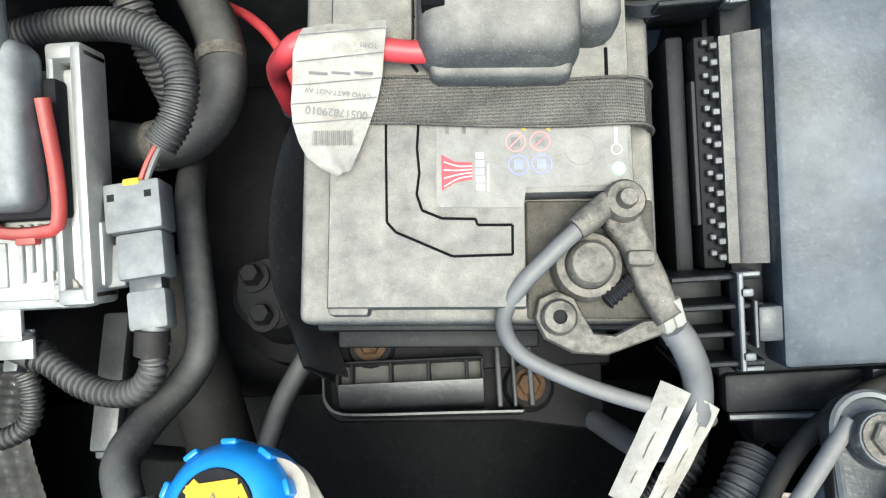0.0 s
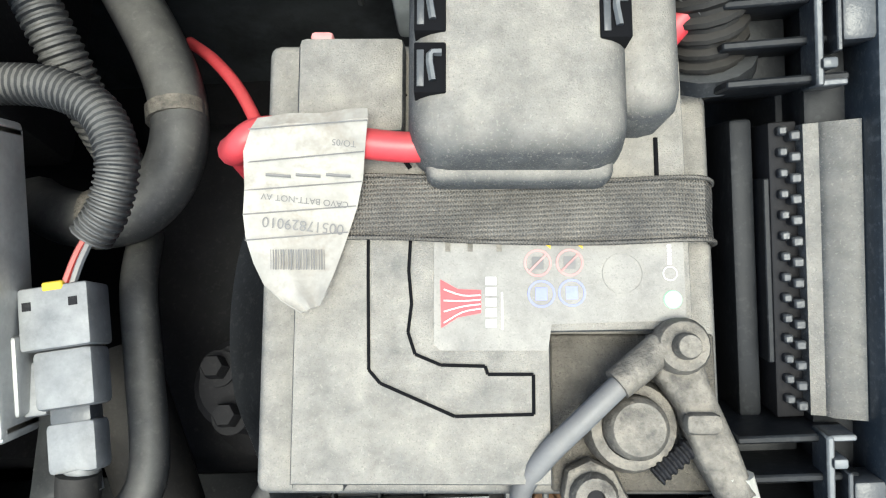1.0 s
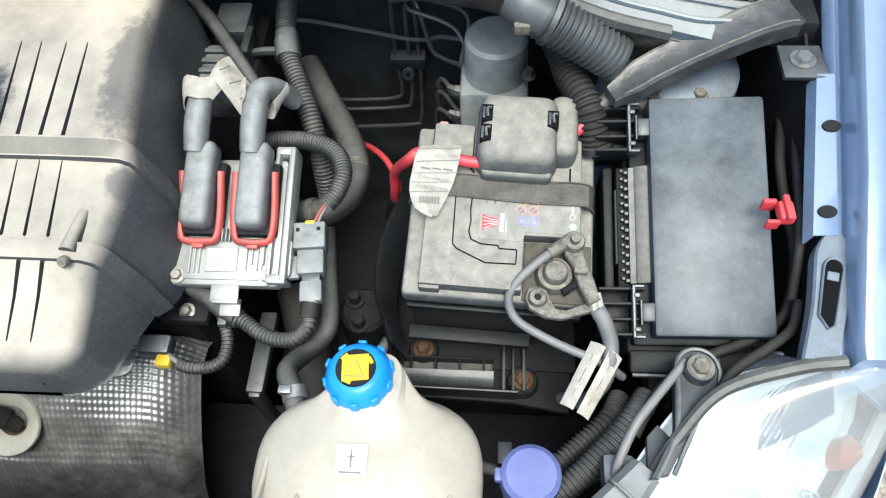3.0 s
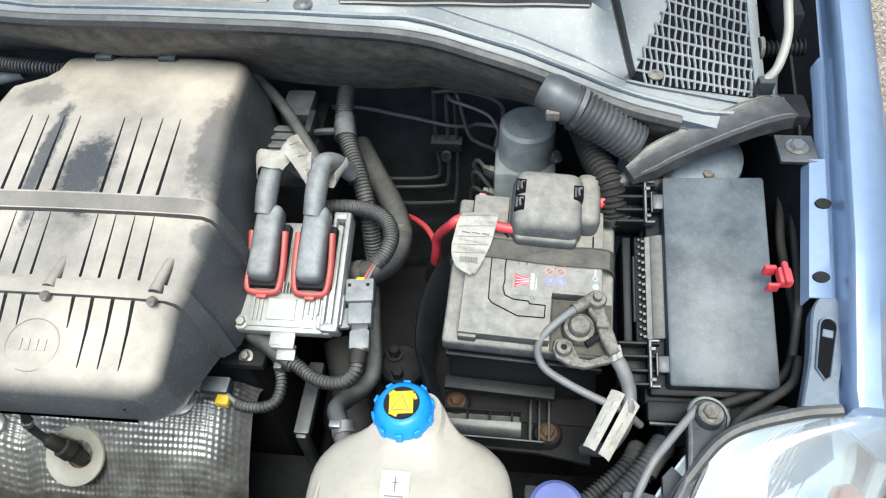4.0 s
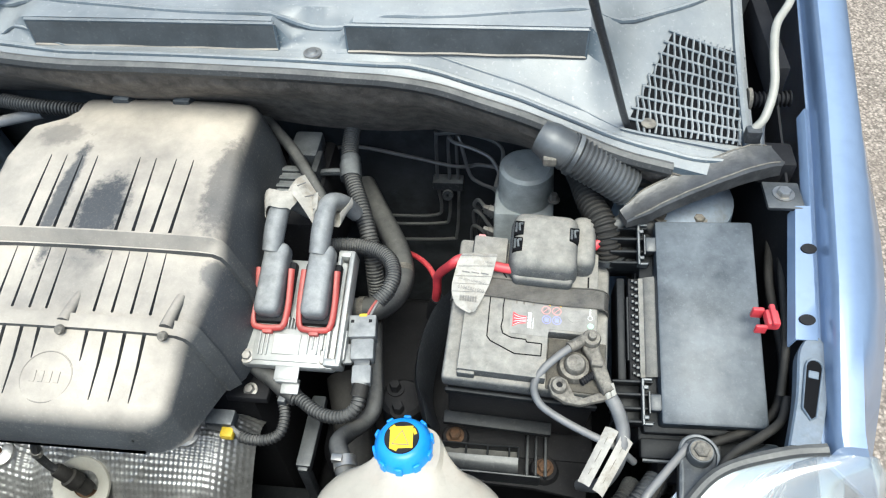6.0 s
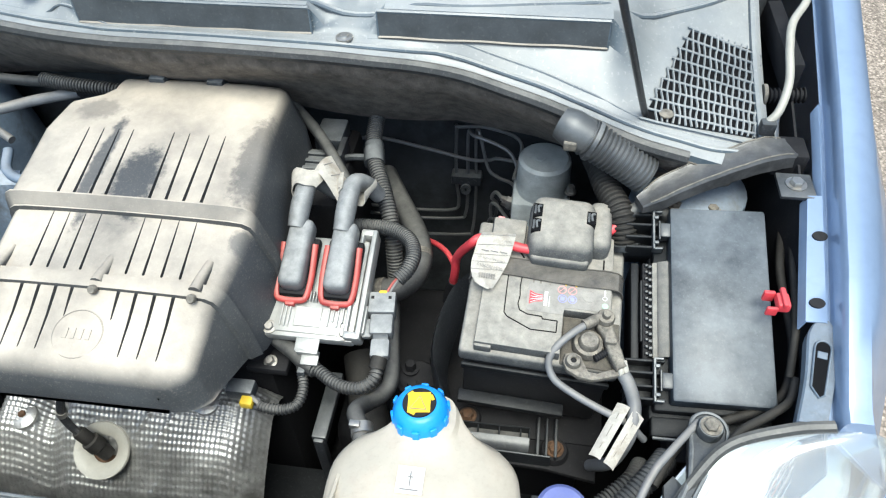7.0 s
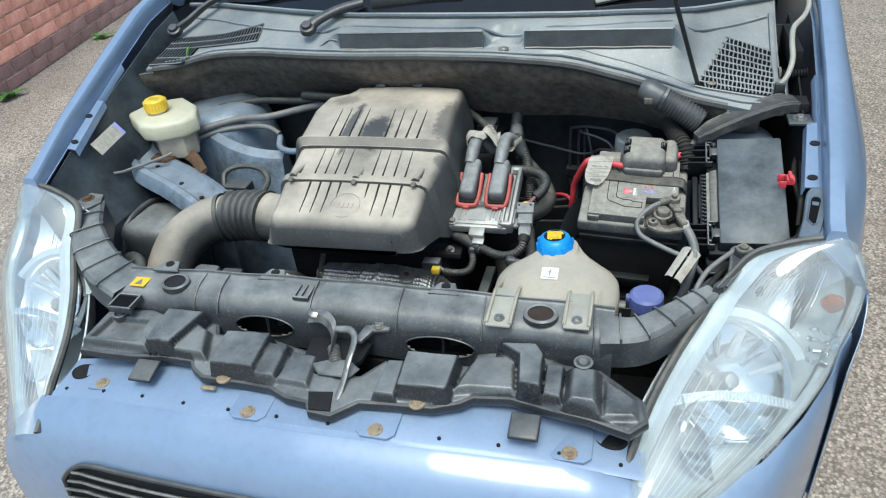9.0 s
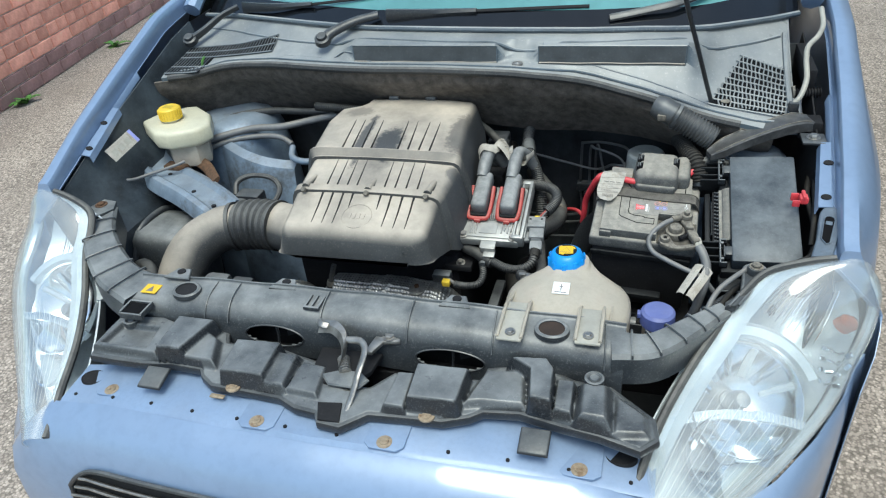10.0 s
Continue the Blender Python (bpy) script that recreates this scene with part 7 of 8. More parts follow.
    part("lead", tube([c + lean * 0.044, c + lean * 0.056, c + Vector((-0.026, 0.004, 0.075)), c + Vector((-0.018, 0.004, 0.098)), c + Vector((-0.010, 0.010, 0.125))], 0.0052, 8, 6), RUBBER, o)
    part("ferrule", tube([c + Vector((-0.0245, 0.004, 0.080)), c + Vector((-0.021, 0.004, 0.090))], 0.0068, 10, 2), STEEL, o)


def build_right_side():
    c = thing("red_clip", (0.693, -0.016, 0.84), "bright red plastic clip on the wing edge", "clip")
    part("jaw", rbox(0.689, 0.703, -0.022, -0.002, 0.848, 0.860, 0.003), RED, c)
    part("tab", rbox(0.678, 0.690, -0.024, -0.020, 0.844, 0.856, 0.0015), RED, c)
    part("ear", rbox(0.678, 0.690, -0.004, 0.001, 0.844, 0.858, 0.0015), RED, c)
    part("ridge", rbox(0.693, 0.699, -0.024, 0.002, 0.858, 0.864, 0.002), RED, c)
    hose("side_cable", [(0.735, 0.26, 0.85), (0.735, 0.20, 0.835), (0.730, 0.136, 0.825), (0.716, 0.06, 0.822), (0.722, -0.020, 0.80), (0.716, -0.060, 0.785), (0.706, -0.080, 0.775), (0.682, -0.096, 0.768), (0.650, -0.108, 0.762), (0.624, -0.119, 0.756), (0.593, -0.146, 0.752), (0.570, -0.185, 0.745)], 0.0052, RUBBER_DARK, "black cable along the inner wing", "cable")
    hose("side_cable", [(0.745, 0.24, 0.86), (0.739, 0.18, 0.845), (0.735, 0.125, 0.838), (0.726, 0.06, 0.836), (0.720, 0.01, 0.834), (0.715, -0.03, 0.826), (0.71, -0.07, 0.80)], 0.0045, RUBBER_DARK, "thin black cable along the inner wing", "cable")
    hose("lamp_cable", [(0.716, -0.072, 0.800), (0.706, -0.098, 0.797), (0.684, -0.116, 0.795), (0.655, -0.135, 0.792), (0.640, -0.152, 0.785), (0.63, -0.17, 0.77)], 0.0048, RUBBER_DARK, "cable looping to the headlamp", "cable")
    hose("headlamp_lead", [(0.612, -0.128, 0.786), (0.585, -0.160, 0.784), (0.565, -0.185, 0.778), (0.55, -0.215, 0.765), (0.545, -0.235, 0.74)], 0.0042, GREY_CABLE, "grey lead to the headlamp", "cable")
    h = thing("lamp_bracket", (0.622, -0.16, 0.77), "long grey strap bracket with a big washered bolt", "bracket")
    strap = [(0.572, -0.232), (0.596, -0.190), (0.602, -0.138)] + [(0.6225 + 0.0205 * math.cos(a), -0.134 + 0.0205 * math.sin(a)) for a in np.linspace(math.pi, 0, 11)] + [(0.643, -0.138), (0.636, -0.158), (0.612, -0.188), (0.588, -0.228)]
    part("strap", prism(strap, 0.772, 0.784, 0.002, 2), PLASTIC, h)
    rim = [Vector((0.622 + (x - 0.622) * 0.90, -0.136 + (y + 0.136) * (0.90 if y > -0.14 else 1.0), 0.7845)) for x, y in strap]
    part("raised_rim", tube(rim, 0.0022, 6, 2), PLASTIC_GREY, h)
    part("washer", lathe([(0, 0.003), (0.012, 0.003), (0.0135, 0.0), (0.0135, -0.008), (0, -0.008)], 24, (0.622, -0.137, 0.7925)), PLASTIC_GREY, h)
    part("bolt", hexbolt((0.622, -0.137, 0.795), 0.008, 0.006, washer=0.011), LEAD, h)
    r = thing("lamp_loom", (0.57, -0.19, 0.72), "grey ribbed loom sleeve with a clip beside the headlamp", "sleeve")
    part("sleeve", tube([(0.50, -0.235, 0.70), (0.535, -0.205, 0.715), (0.570, -0.168, 0.728), (0.590, -0.14, 0.725)], 0.013, 16, 6, pitch=0.005, depth=0.12), RUBBER, r)
    part("clip", joined(rbox(0.538, 0.566, -0.232, -0.205, 0.735, 0.757, 0.004), rbox(0.543, 0.561, -0.236, -0.228, 0.740, 0.752, 0.002)), PLASTIC_GREY, r)
    part("lug", prism([(0.575, -0.225), (0.577, -0.190), (0.588, -0.178), (0.599, -0.190), (0.600, -0.225)], 0.752, 0.760, 0.002, 2), PLASTIC, r)
    p = thing("wing_latch_plate", (0.72, -0.08, 0.81), "dull blue plate with a slot below the wing", "plate")
    line = glide([(0.7335, -0.032, 0.8535), (0.7300, -0.060, 0.8456), (0.7240, -0.095, 0.8360), (0.7120, -0.138, 0.8245)], 5)
    rows = []
    for k, q in enumerate(line):
        w = 0.0155 * (1.0 if k > 3 else (0.45, 0.72, 0.88, 0.97)[k])
        rows.append([q + Vector((-w, 0, -0.016)), q + Vector((-w, 0, -0.002)), q + Vector((-w + 0.002, 0, 0)), q + Vector((w - 0.002, 0, 0.001)), q + Vector((w, 0, -0.012))])
    part("plate", sheet(rows, 0.002), GRIMY_BLUE, p)
    slot = [(-0.0075, -0.030), (-0.0080, 0.012)] + [(0.0080 * math.cos(a), 0.014 + 0.008 * math.sin(a)) for a in np.linspace(math.pi, 0, 7)] + [(0.0080, 0.012), (0.0060, -0.036), (0.001, -0.040)]
    ms = Matrix.Translation((0.7265, -0.076, 0.8425)) @ pose(0, 0, 0, 15.6, 0, -12)
    # Near-black plate painting the shade within the slot.
    part("slot", moved(prism(slot, -0.003, 0.0012, 0.0004), ms), HOLE_SHADE, p, "long slot drawn as a near-black plate")
    part("slot_rim", moved(tube([(x, y, 0.0012) for x, y in slot + slot[:1]], 0.0011, 6, 1), ms), GRIMY_BLUE, p)
    # Piece added where the slot's top shows a pale reflection.
    part("catch", moved(rbox(-0.005, 0.005, 0.002, 0.010, -0.001, 0.0018, 0.0006, 1), ms), GRIMY_BLUE, p, "small blue piece inside the slot")
    w = thing("washer_tube", (0.71, 0.25, 0.94), "whitish washer tube curling up beside the cowl", "tube")
    part("tube", tube([(0.690, 0.195, 0.935), (0.702, 0.205, 0.948), (0.712, 0.235, 0.968), (0.712, 0.270, 0.99), (0.717, 0.305, 1.005), (0.738, 0.345, 1.012), (0.752, 0.39, 1.02), (0.755, 0.45, 1.035)], 0.0050, 10, 6), CREAM_GREY, w)
    part("end_clip", rbox(0.682, 0.700, 0.186, 0.200, 0.922, 0.940, 0.003), PLASTIC, w)
    s = thing("hinge_spring", (0.72, 0.25, 0.91), "black coiled spring at the bonnet hinge", "spring")
    part("coil", tube([(0.700, 0.262, 0.928), (0.725, 0.262, 0.930), (0.747, 0.262, 0.932)], 0.010, 12, 4, pitch=0.005, depth=0.3), DARK, s)
    part("seat", lathe([(0, 0.004), (0.014, 0.004), (0.015, 0), (0, 0)], 18, (0.70, 0.262, 0.928), (-1, 0, 0)), LEAD, s)
    part("hinge_arm", rbox(0.715, 0.735, 0.262, 0.42, 0.935, 0.975, 0.004), DARK, s)


def build_vents():
    v = thing("cowl_vent", (0.62, 0.26, 0.93), "slatted black air vent in the cowl, edges dusty", "vent", "cowl vents")

    def base(x, y, up):
        return (x, y, cowl_z(x, y) + up)

    rows = []
    ys = np.linspace(0.193, 0.325, 12)
    for y in ys:
        f = (y - 0.193) / 0.132
        xl = 0.545 + 0.060 * f
        xr = 0.678 + 0.018 * f
        rows.append([base(x, float(y), 0.0015) for x in np.linspace(xl, xr, 12)])
    # Near-black sheet painting the darkness under the slats; the cowl stays closed.
    part("opening", sheet(rows, 0.001), HOLE_SHADE, v)
    for k in range(20):
        f = k / 19
        pts = []
        for y in np.linspace(0.192, 0.327, 10):
            g = (float(y) - 0.192) / 0.135
            xl, xr = 0.548 - 0.004 * g, 0.680 + 0.016 * g
            x = xl + (xr - xl) * f
            if x > 0.541 + 0.060 * g:
                pts.append(base(x + 0.0012 * math.sin(23 * g + k), float(y), 0.003))
        if len(pts) > 2:
            part("slat", tube(pts, 0.0017, 6, 3, flat=0.7), COWL, v)
    for f in np.linspace(0, 1, 10):
        y = 0.192 + 0.135 * f
        part("cross_bar", tube([base(x, y - 0.010 * k / 6, 0.0035) for k, x in enumerate(np.linspace(0.541 + 0.060 * f, 0.681 + 0.017 * f, 7))], 0.0017, 6, 3, flat=0.7), COWL, v)
    part("screw", lathe([(0, 0.004), (0.004, 0.004), (0.009, 0.0015), (0.009, 0), (0, 0)], 16, base(0.574, 0.203, 0.004)), LEAD, v)
    v2 = thing("cowl_vent", (-0.58, 0.33, 0.95), "long slatted black air vent in the cowl", "vent", "cowl vents")
    for x0, x1, y0, y1 in ((-0.695, -0.602, 0.256, 0.336), (-0.695, -0.440, 0.336, 0.386)):
        # Same painted darkness below the long vent's slats.
        part("opening", sheet([[base(x, float(y), 0.0015) for x in np.linspace(x0, x1, 14)] for y in np.linspace(y0, y1, 5)], 0.001), HOLE_SHADE, v2)
    for k in range(31):
        x = -0.694 + 0.0085 * k
        y0, y1 = (0.336, 0.386) if x > -0.603 else (0.256, 0.386)
        part("slat", tube([base(x, y0 + (y1 - y0) * j / 4, 0.003) for j in range(5)], 0.0014, 6, 2), COWL_PANEL, v2)
    for y in (0.256, 0.29, 0.336, 0.361, 0.386):
        part("cross_bar", tube([base(x, y, 0.0035) for x in np.linspace(-0.695, -0.602 if y < 0.33 else -0.44, 8)], 0.002, 6, 2), COWL, v2)
    part("sprout", tube([base(-0.615, 0.300, 0.0), base(-0.612, 0.302, 0.012), base(-0.606, 0.305, 0.02)], 0.003, 6, 3), LEAF, v2, "small green sprout")
    for pts, far, low in (([(-0.283, 0.300, 1.020), (-0.262, 0.318, 1.034), (-0.215, 0.342, 1.050), (-0.165, 0.360, 1.058)], [(-0.147, 0.364, 1.056), (-0.06, 0.366, 1.058), (0.060, 0.368, 1.062)], (0.30, 0.378, 1.066)),
                          ([(-0.690, 0.385, 0.992), (-0.668, 0.420, 1.006), (-0.635, 0.462, 1.030), (-0.600, 0.492, 1.044)], [(-0.585, 0.492, 1.043), (-0.48, 0.455, 1.052), (-0.36, 0.432, 1.064)], (-0.20, 0.425, 1.080))):
        w = thing("wiper", pts[0], "black windscreen wiper resting on the glass", "wiper", "wipers")
        part("arm", tube(pts, [0.015, 0.0125, 0.0105, 0.010], 12, 6, flat=0.7), PLASTIC, w, "bent black wiper arm")
        part("pivot_cap", lathe([(0, 0.016), (0.010, 0.016), (0.012, 0.013), (0.012, 0.010), (0.017, 0.008), (0.019, -0.004), (0, -0.004)], 24, pts[0], (0.1, -0.5, 0.85)), PLASTIC, w)
        part("blade_carrier", loft([[p + Vector((0, -0.005, -h)), p + Vector((0, -0.007, 0)), p + Vector((0, -0.003, h)), p + Vector((0, 0.004, h)), p + Vector((0, 0.004, -h))] for p, h in zip(glide(far, 6), np.linspace(0.013, 0.005, 13))]), PLASTIC, w, "flat tapering blade carrier")
        part("blade", tube([far[1], far[2], low], 0.004, 8, 6, flat=0.5), DARK, w)
    w = thing("wiper", (0.36, 0.42, 1.06), "black wiper blade end on the glass", "wiper", "wipers")
    part("blade", tube([(0.344, 0.347, 1.050), (0.415, 0.366, 1.059), (0.484, 0.390, 1.069), (0.56, 0.45, 1.085)], 0.009, 8, 5, flat=0.5), PLASTIC, w)


def build_left_side():
    r = thing("brake_fluid_reservoir", (-0.62, 0.15, 0.78), "pale yellow brake fluid reservoir with a yellow cap", "reservoir")
    top = [(-0.712, 0.150), (-0.700, 0.190), (-0.650, 0.238), (-0.622, 0.248), (-0.560, 0.205), (-0.530, 0.150), (-0.545, 0.115), (-0.600, 0.085), (-0.640, 0.090)]
    part("body", prism(top, 0.835, 0.878, 0.010, 3), CREAM_PALE, r)
    part("sump", prism([(-0.650, 0.135), (-0.630, 0.185), (-0.575, 0.195), (-0.548, 0.150), (-0.560, 0.118), (-0.620, 0.105)], 0.780, 0.838, 0.008, 2), CREAM, r)
    part("neck", lathe([(0, 0.02), (0.021, 0.02), (0.021, -0.002), (0, -0.002)], 24, (-0.636, 0.160, 0.876)), CREAM_PALE, r)
    cap = part("cap", lathe([(0, 0.026), (0.021, 0.026), (0.0245, 0.023), (0.0255, 0.004), (0.0265, 0.0), (0, 0.0)], 32, (-0.636, 0.160, 0.884)), YELLOW, r, "ribbed yellow screw cap")
    for k in range(24):
        part("ridge", moved(rbox(0.0245, 0.0268, -0.001, 0.001, 0.003, 0.022, 0.0004, 1), Matrix.Translation((-0.636, 0.160, 0.884)) @ Matrix.Rotation(k * math.pi / 12, 4, "Z")), YELLOW, cap)
    part("cap_mark", rbox(-0.648, -0.624, 0.152, 0.168, 0.9098, 0.9106, 0), mat_mark, cap)
    b = thing("rusty_bracket", (-0.60, 0.10, 0.74), "rusty steel bracket holding the reservoir", "bracket")
    part("leg", tube([(-0.674, 0.179, 0.800), (-0.631, 0.157, 0.795), (-0.594, 0.141, 0.790), (-0.540, 0.109, 0.785), (-0.487, 0.055, 0.780)], 0.014, 10, 5, flat=0.4), RUST, b)
    part("plate", rbox(-0.650, -0.590, 0.095, 0.125, 0.775, 0.79, 0.003), RUST, b)
    m = thing("inner_wing_rail", (-0.55, 0.06, 0.70), "dirty light blue welded rail on the inner wing", "rail")
    rows = []
    for p in glide([(-0.745, 0.190, 0.792), (-0.705, 0.142, 0.787), (-0.645, 0.090, 0.782), (-0.540, 0.038, 0.777), (-0.455, -0.012, 0.773), (-0.418, -0.034, 0.765)], 5):
        up = Vector((0.45, 0.85, 0.0))
        rows.append([p - up * 0.050 + Vector((0, 0, -0.030)), p - up * 0.046 + Vector((0, 0, -0.012)), p - up * 0.038, p - up * 0.026 + Vector((0, 0, 0.003)), p - up * 0.018 + Vector((0, 0, -0.004)), p + up * 0.022 + Vector((0, 0, -0.002)), p + up * 0.032 + Vector((0, 0, 0.008)), p + up * 0.042 + Vector((0, 0, 0.004)), p + up * 0.060 + Vector((0, 0, -0.05)), p + up * 0.085 + Vector((0, 0, -0.16))])
    part("rail", sheet(rows, 0.002), BLUE_DIRTY, m)
    for x, y, z in ((-0.623, 0.080, 0.7815), (-0.523, 0.018, 0.777), (-0.445, -0.030, 0.774)):
        # Rail holes drawn as discs in the dark of their insides.
        part("hole", lathe([(0, 0.001), (0.005, 0.001), (0.0055, -0.002), (0, -0.002)], 14, (x, y, z - 0.0035), (0, 0, 1)), DARK, m)
    s = thing("strut_mount", (-0.56, 0.24, 0.70), "dirty pale blue suspension tower", "strut mount")
    part("tower", lathe([(0, 0.030), (0.020, 0.030), (0.030, 0.034), (0.060, 0.033), (0.085, 0.026), (0.105, 0.008), (0.116, -0.02), (0.128, -0.10), (0.150, -0.4)], 48, (-0.575, 0.325, 0.800)), BLUE_DIRTY, s)
    rows = []
    for k in range(13):
        f = k / 12
        x = -0.56 + 0.21 * f
        y = 0.205 - 0.055 * math.sin(2.2 * f)
        rows.append([(x, y + 0.03, 0.80 - 0.03 * f), (x, y + 0.008, 0.790 - 0.03 * f), (x + 0.002, y, 0.770 - 0.03 * f), (x + 0.006, y - 0.012, 0.70), (x + 0.012, y - 0.03, 0.60), (x + 0.02, y - 0.06, 0.40)])
    part("inner_wall", sheet(rows, 0.003), BLUE_DIRTY, s)
    hose("grey_hose", [(-0.60, 0.20, 0.80), (-0.565, 0.215, 0.81), (-0.49, 0.253, 0.818), (-0.416, 0.266, 0.82), (-0.36, 0.29, 0.825), (-0.28, 0.30, 0.84)], 0.0085, GREY_CABLE, "grey rubber hose leading to the bulkhead")
    hose("grey_hose", [(-0.58, 0.20, 0.79), (-0.54, 0.225, 0.797), (-0.48, 0.248, 0.80), (-0.42, 0.25, 0.80), (-0.38, 0.235, 0.79)], 0.0065, GREY_CABLE, "thin grey rubber hose beside the reservoir")
    hose("grey_hose", [(-0.61, 0.27, 0.82), (-0.55, 0.315, 0.826), (-0.47, 0.335, 0.83), (-0.40, 0.335, 0.83), (-0.31, 0.325, 0.835), (-0.20, 0.31, 0.84)], 0.0085, RUBBER, "dark grey hose along the bulkhead")
    hose("ribbed_bulkhead_sleeve", [(-0.33, 0.30, 0.86), (-0.29, 0.29, 0.862), (-0.245, 0.285, 0.862), (-0.19, 0.285, 0.858)], 0.011, RUBBER, "ribbed black sleeve behind the air filter", "sleeve", pitch=0.005, depth=0.18)
    hose("blue_grey_hose", [(-0.36, 0.20, 0.80), (-0.345, 0.165, 0.792), (-0.31, 0.150, 0.79), (-0.27, 0.165, 0.79), (-0.24, 0.18, 0.79)], 0.0075, mat_bluehose, "blue-grey curled hose beside the air filter")
    c = thing("sensor_connector", (-0.41, 0.06, 0.70), "black sensor plugs with a looped cable", "connector")
    part("body", rbox(-0.445, -0.385, 0.045, 0.085, 0.715, 0.752, 0.006), PLASTIC, c)
    part("plug", rbox(-0.440, -0.415, 0.025, 0.050, 0.722, 0.746, 0.004), PLASTIC_GREY, c)
    part("eye", lathe([(0.006, 0.006), (0.011, 0.006), (0.012, 0.0), (0.006, 0.0)], 18, (-0.395, 0.03, 0.728), (0, -0.7, 0.7)), DARK, c)
    part("loop", tube([(-0.448, 0.06, 0.745), (-0.452, 0.085, 0.765), (-0.42, 0.100, 0.775), (-0.37, 0.098, 0.772), (-0.345, 0.08, 0.755), (-0.35, 0.05, 0.735)], 0.006, 8, 5), RUBBER, c)
    part("side_plug", rbox(-0.372, -0.330, 0.02, 0.06, 0.700, 0.740, 0.008), PLASTIC, c)
    h = thing("headlamp_back_cover", (-0.60, -0.04, 0.55), "grey rubbery headlamp back cover in the corner", "headlamp cover")
    rows = []
    for z, k in ((0.52, 0.9), (0.60, 1.0), (0.66, 0.98), (0.69, 0.9), (0.705, 0.72), (0.71, 0.4)):
        rows.append([(-0.595 + 0.085 * k * math.copysign(abs(math.cos(a)) ** 0.6, math.cos(a)), -0.015 + 0.075 * k * math.copysign(abs(math.sin(a)) ** 0.6, math.sin(a)), z) for a in np.linspace(0, 2 * math.pi, 28, endpoint=False)])
    part("cover", loft(rows), PLASTIC_GREY, h)
    part("strap", tube([(-0.645, -0.10, 0.64), (-0.640, -0.05, 0.705), (-0.632, 0.02, 0.715), (-0.625, 0.06, 0.70)], 0.007, 8, 5, flat=0.4), PLASTIC, h)
    k = thing("lamp_bracket", (-0.66, -0.12, 0.78), "greyish bracket with a rusty bolt at the headlamp", "bracket")
    part("plate", prism([(-0.690, -0.13), (-0.675, -0.080), (-0.640, -0.085), (-0.625, -0.115), (-0.645, -0.150), (-0.670, -0.155)], 0.792, 0.801, 0.003, 2), PLASTIC_GREY, k)
    part("bolt", hexbolt((-0.663, -0.105, 0.801), 0.008, 0.006, washer=0.013), RUST, k, "rusty hex bolt")
    lab = thing("service_label", (-0.69, 0.045, 0.86), "faded paper service label on the inner wing", "label")
    ml = frame_of((-0.690, 0.040, 0.868), (0.02, 0.99, 0.12), (-0.55, -0.05, 0.83))
    part("sheet", moved(rbox(-0.045, 0.045, -0.016, 0.016, 0.0, 0.0012, 0), ml), PAPER, lab)
    part("blue_end", moved(rbox(0.036, 0.045, -0.016, 0.016, 0.0012, 0.0016, 0), ml), BLUE_PRINT, lab)
    for q in range(3):
        part("print_bar", moved(rbox(-0.035 + 0.022 * q, -0.020 + 0.022 * q, -0.008, 0.006, 0.0012, 0.0016, 0), ml), CREAM_GREY, lab)
    hose("wing_cable", [(-0.742, 0.02, 0.80), (-0.70, 0.03, 0.785), (-0.655, 0.055, 0.790), (-0.61, 0.075, 0.800), (-0.585, 0.095, 0.805)], 0.0035, GREY_CABLE, "thin cable crossing the blue rail", "cable")
    hose("corner_hose", [(-0.66, -0.10, 0.62), (-0.60, -0.12, 0.66), (-0.55, -0.16, 0.67), (-0.52, -0.22, 0.65), (-0.51, -0.26, 0.60)], 0.016, RUBBER, "black hose in the headlamp corner")
    al = thing("alternator", (-0.36, -0.16, 0.50), "dark alternator and brackets behind the support beam", "alternator")
    part("body", lathe([(0, 0.06), (0.045, 0.06), (0.055, 0.05), (0.06, -0.02), (0.05, -0.06), (0, -0.06)], 24, (-0.36, -0.13, 0.56), (0.6, -0.5, 0.6)), DARK, al)
    part("bracket", rbox(-0.335, -0.290, -0.22, -0.17, 0.56, 0.70, 0.006), PLASTIC, al)
    part("plate", rbox(-0.41, -0.355, -0.20, -0.15, 0.60, 0.69, 0.01), PLASTIC_GREY, al)


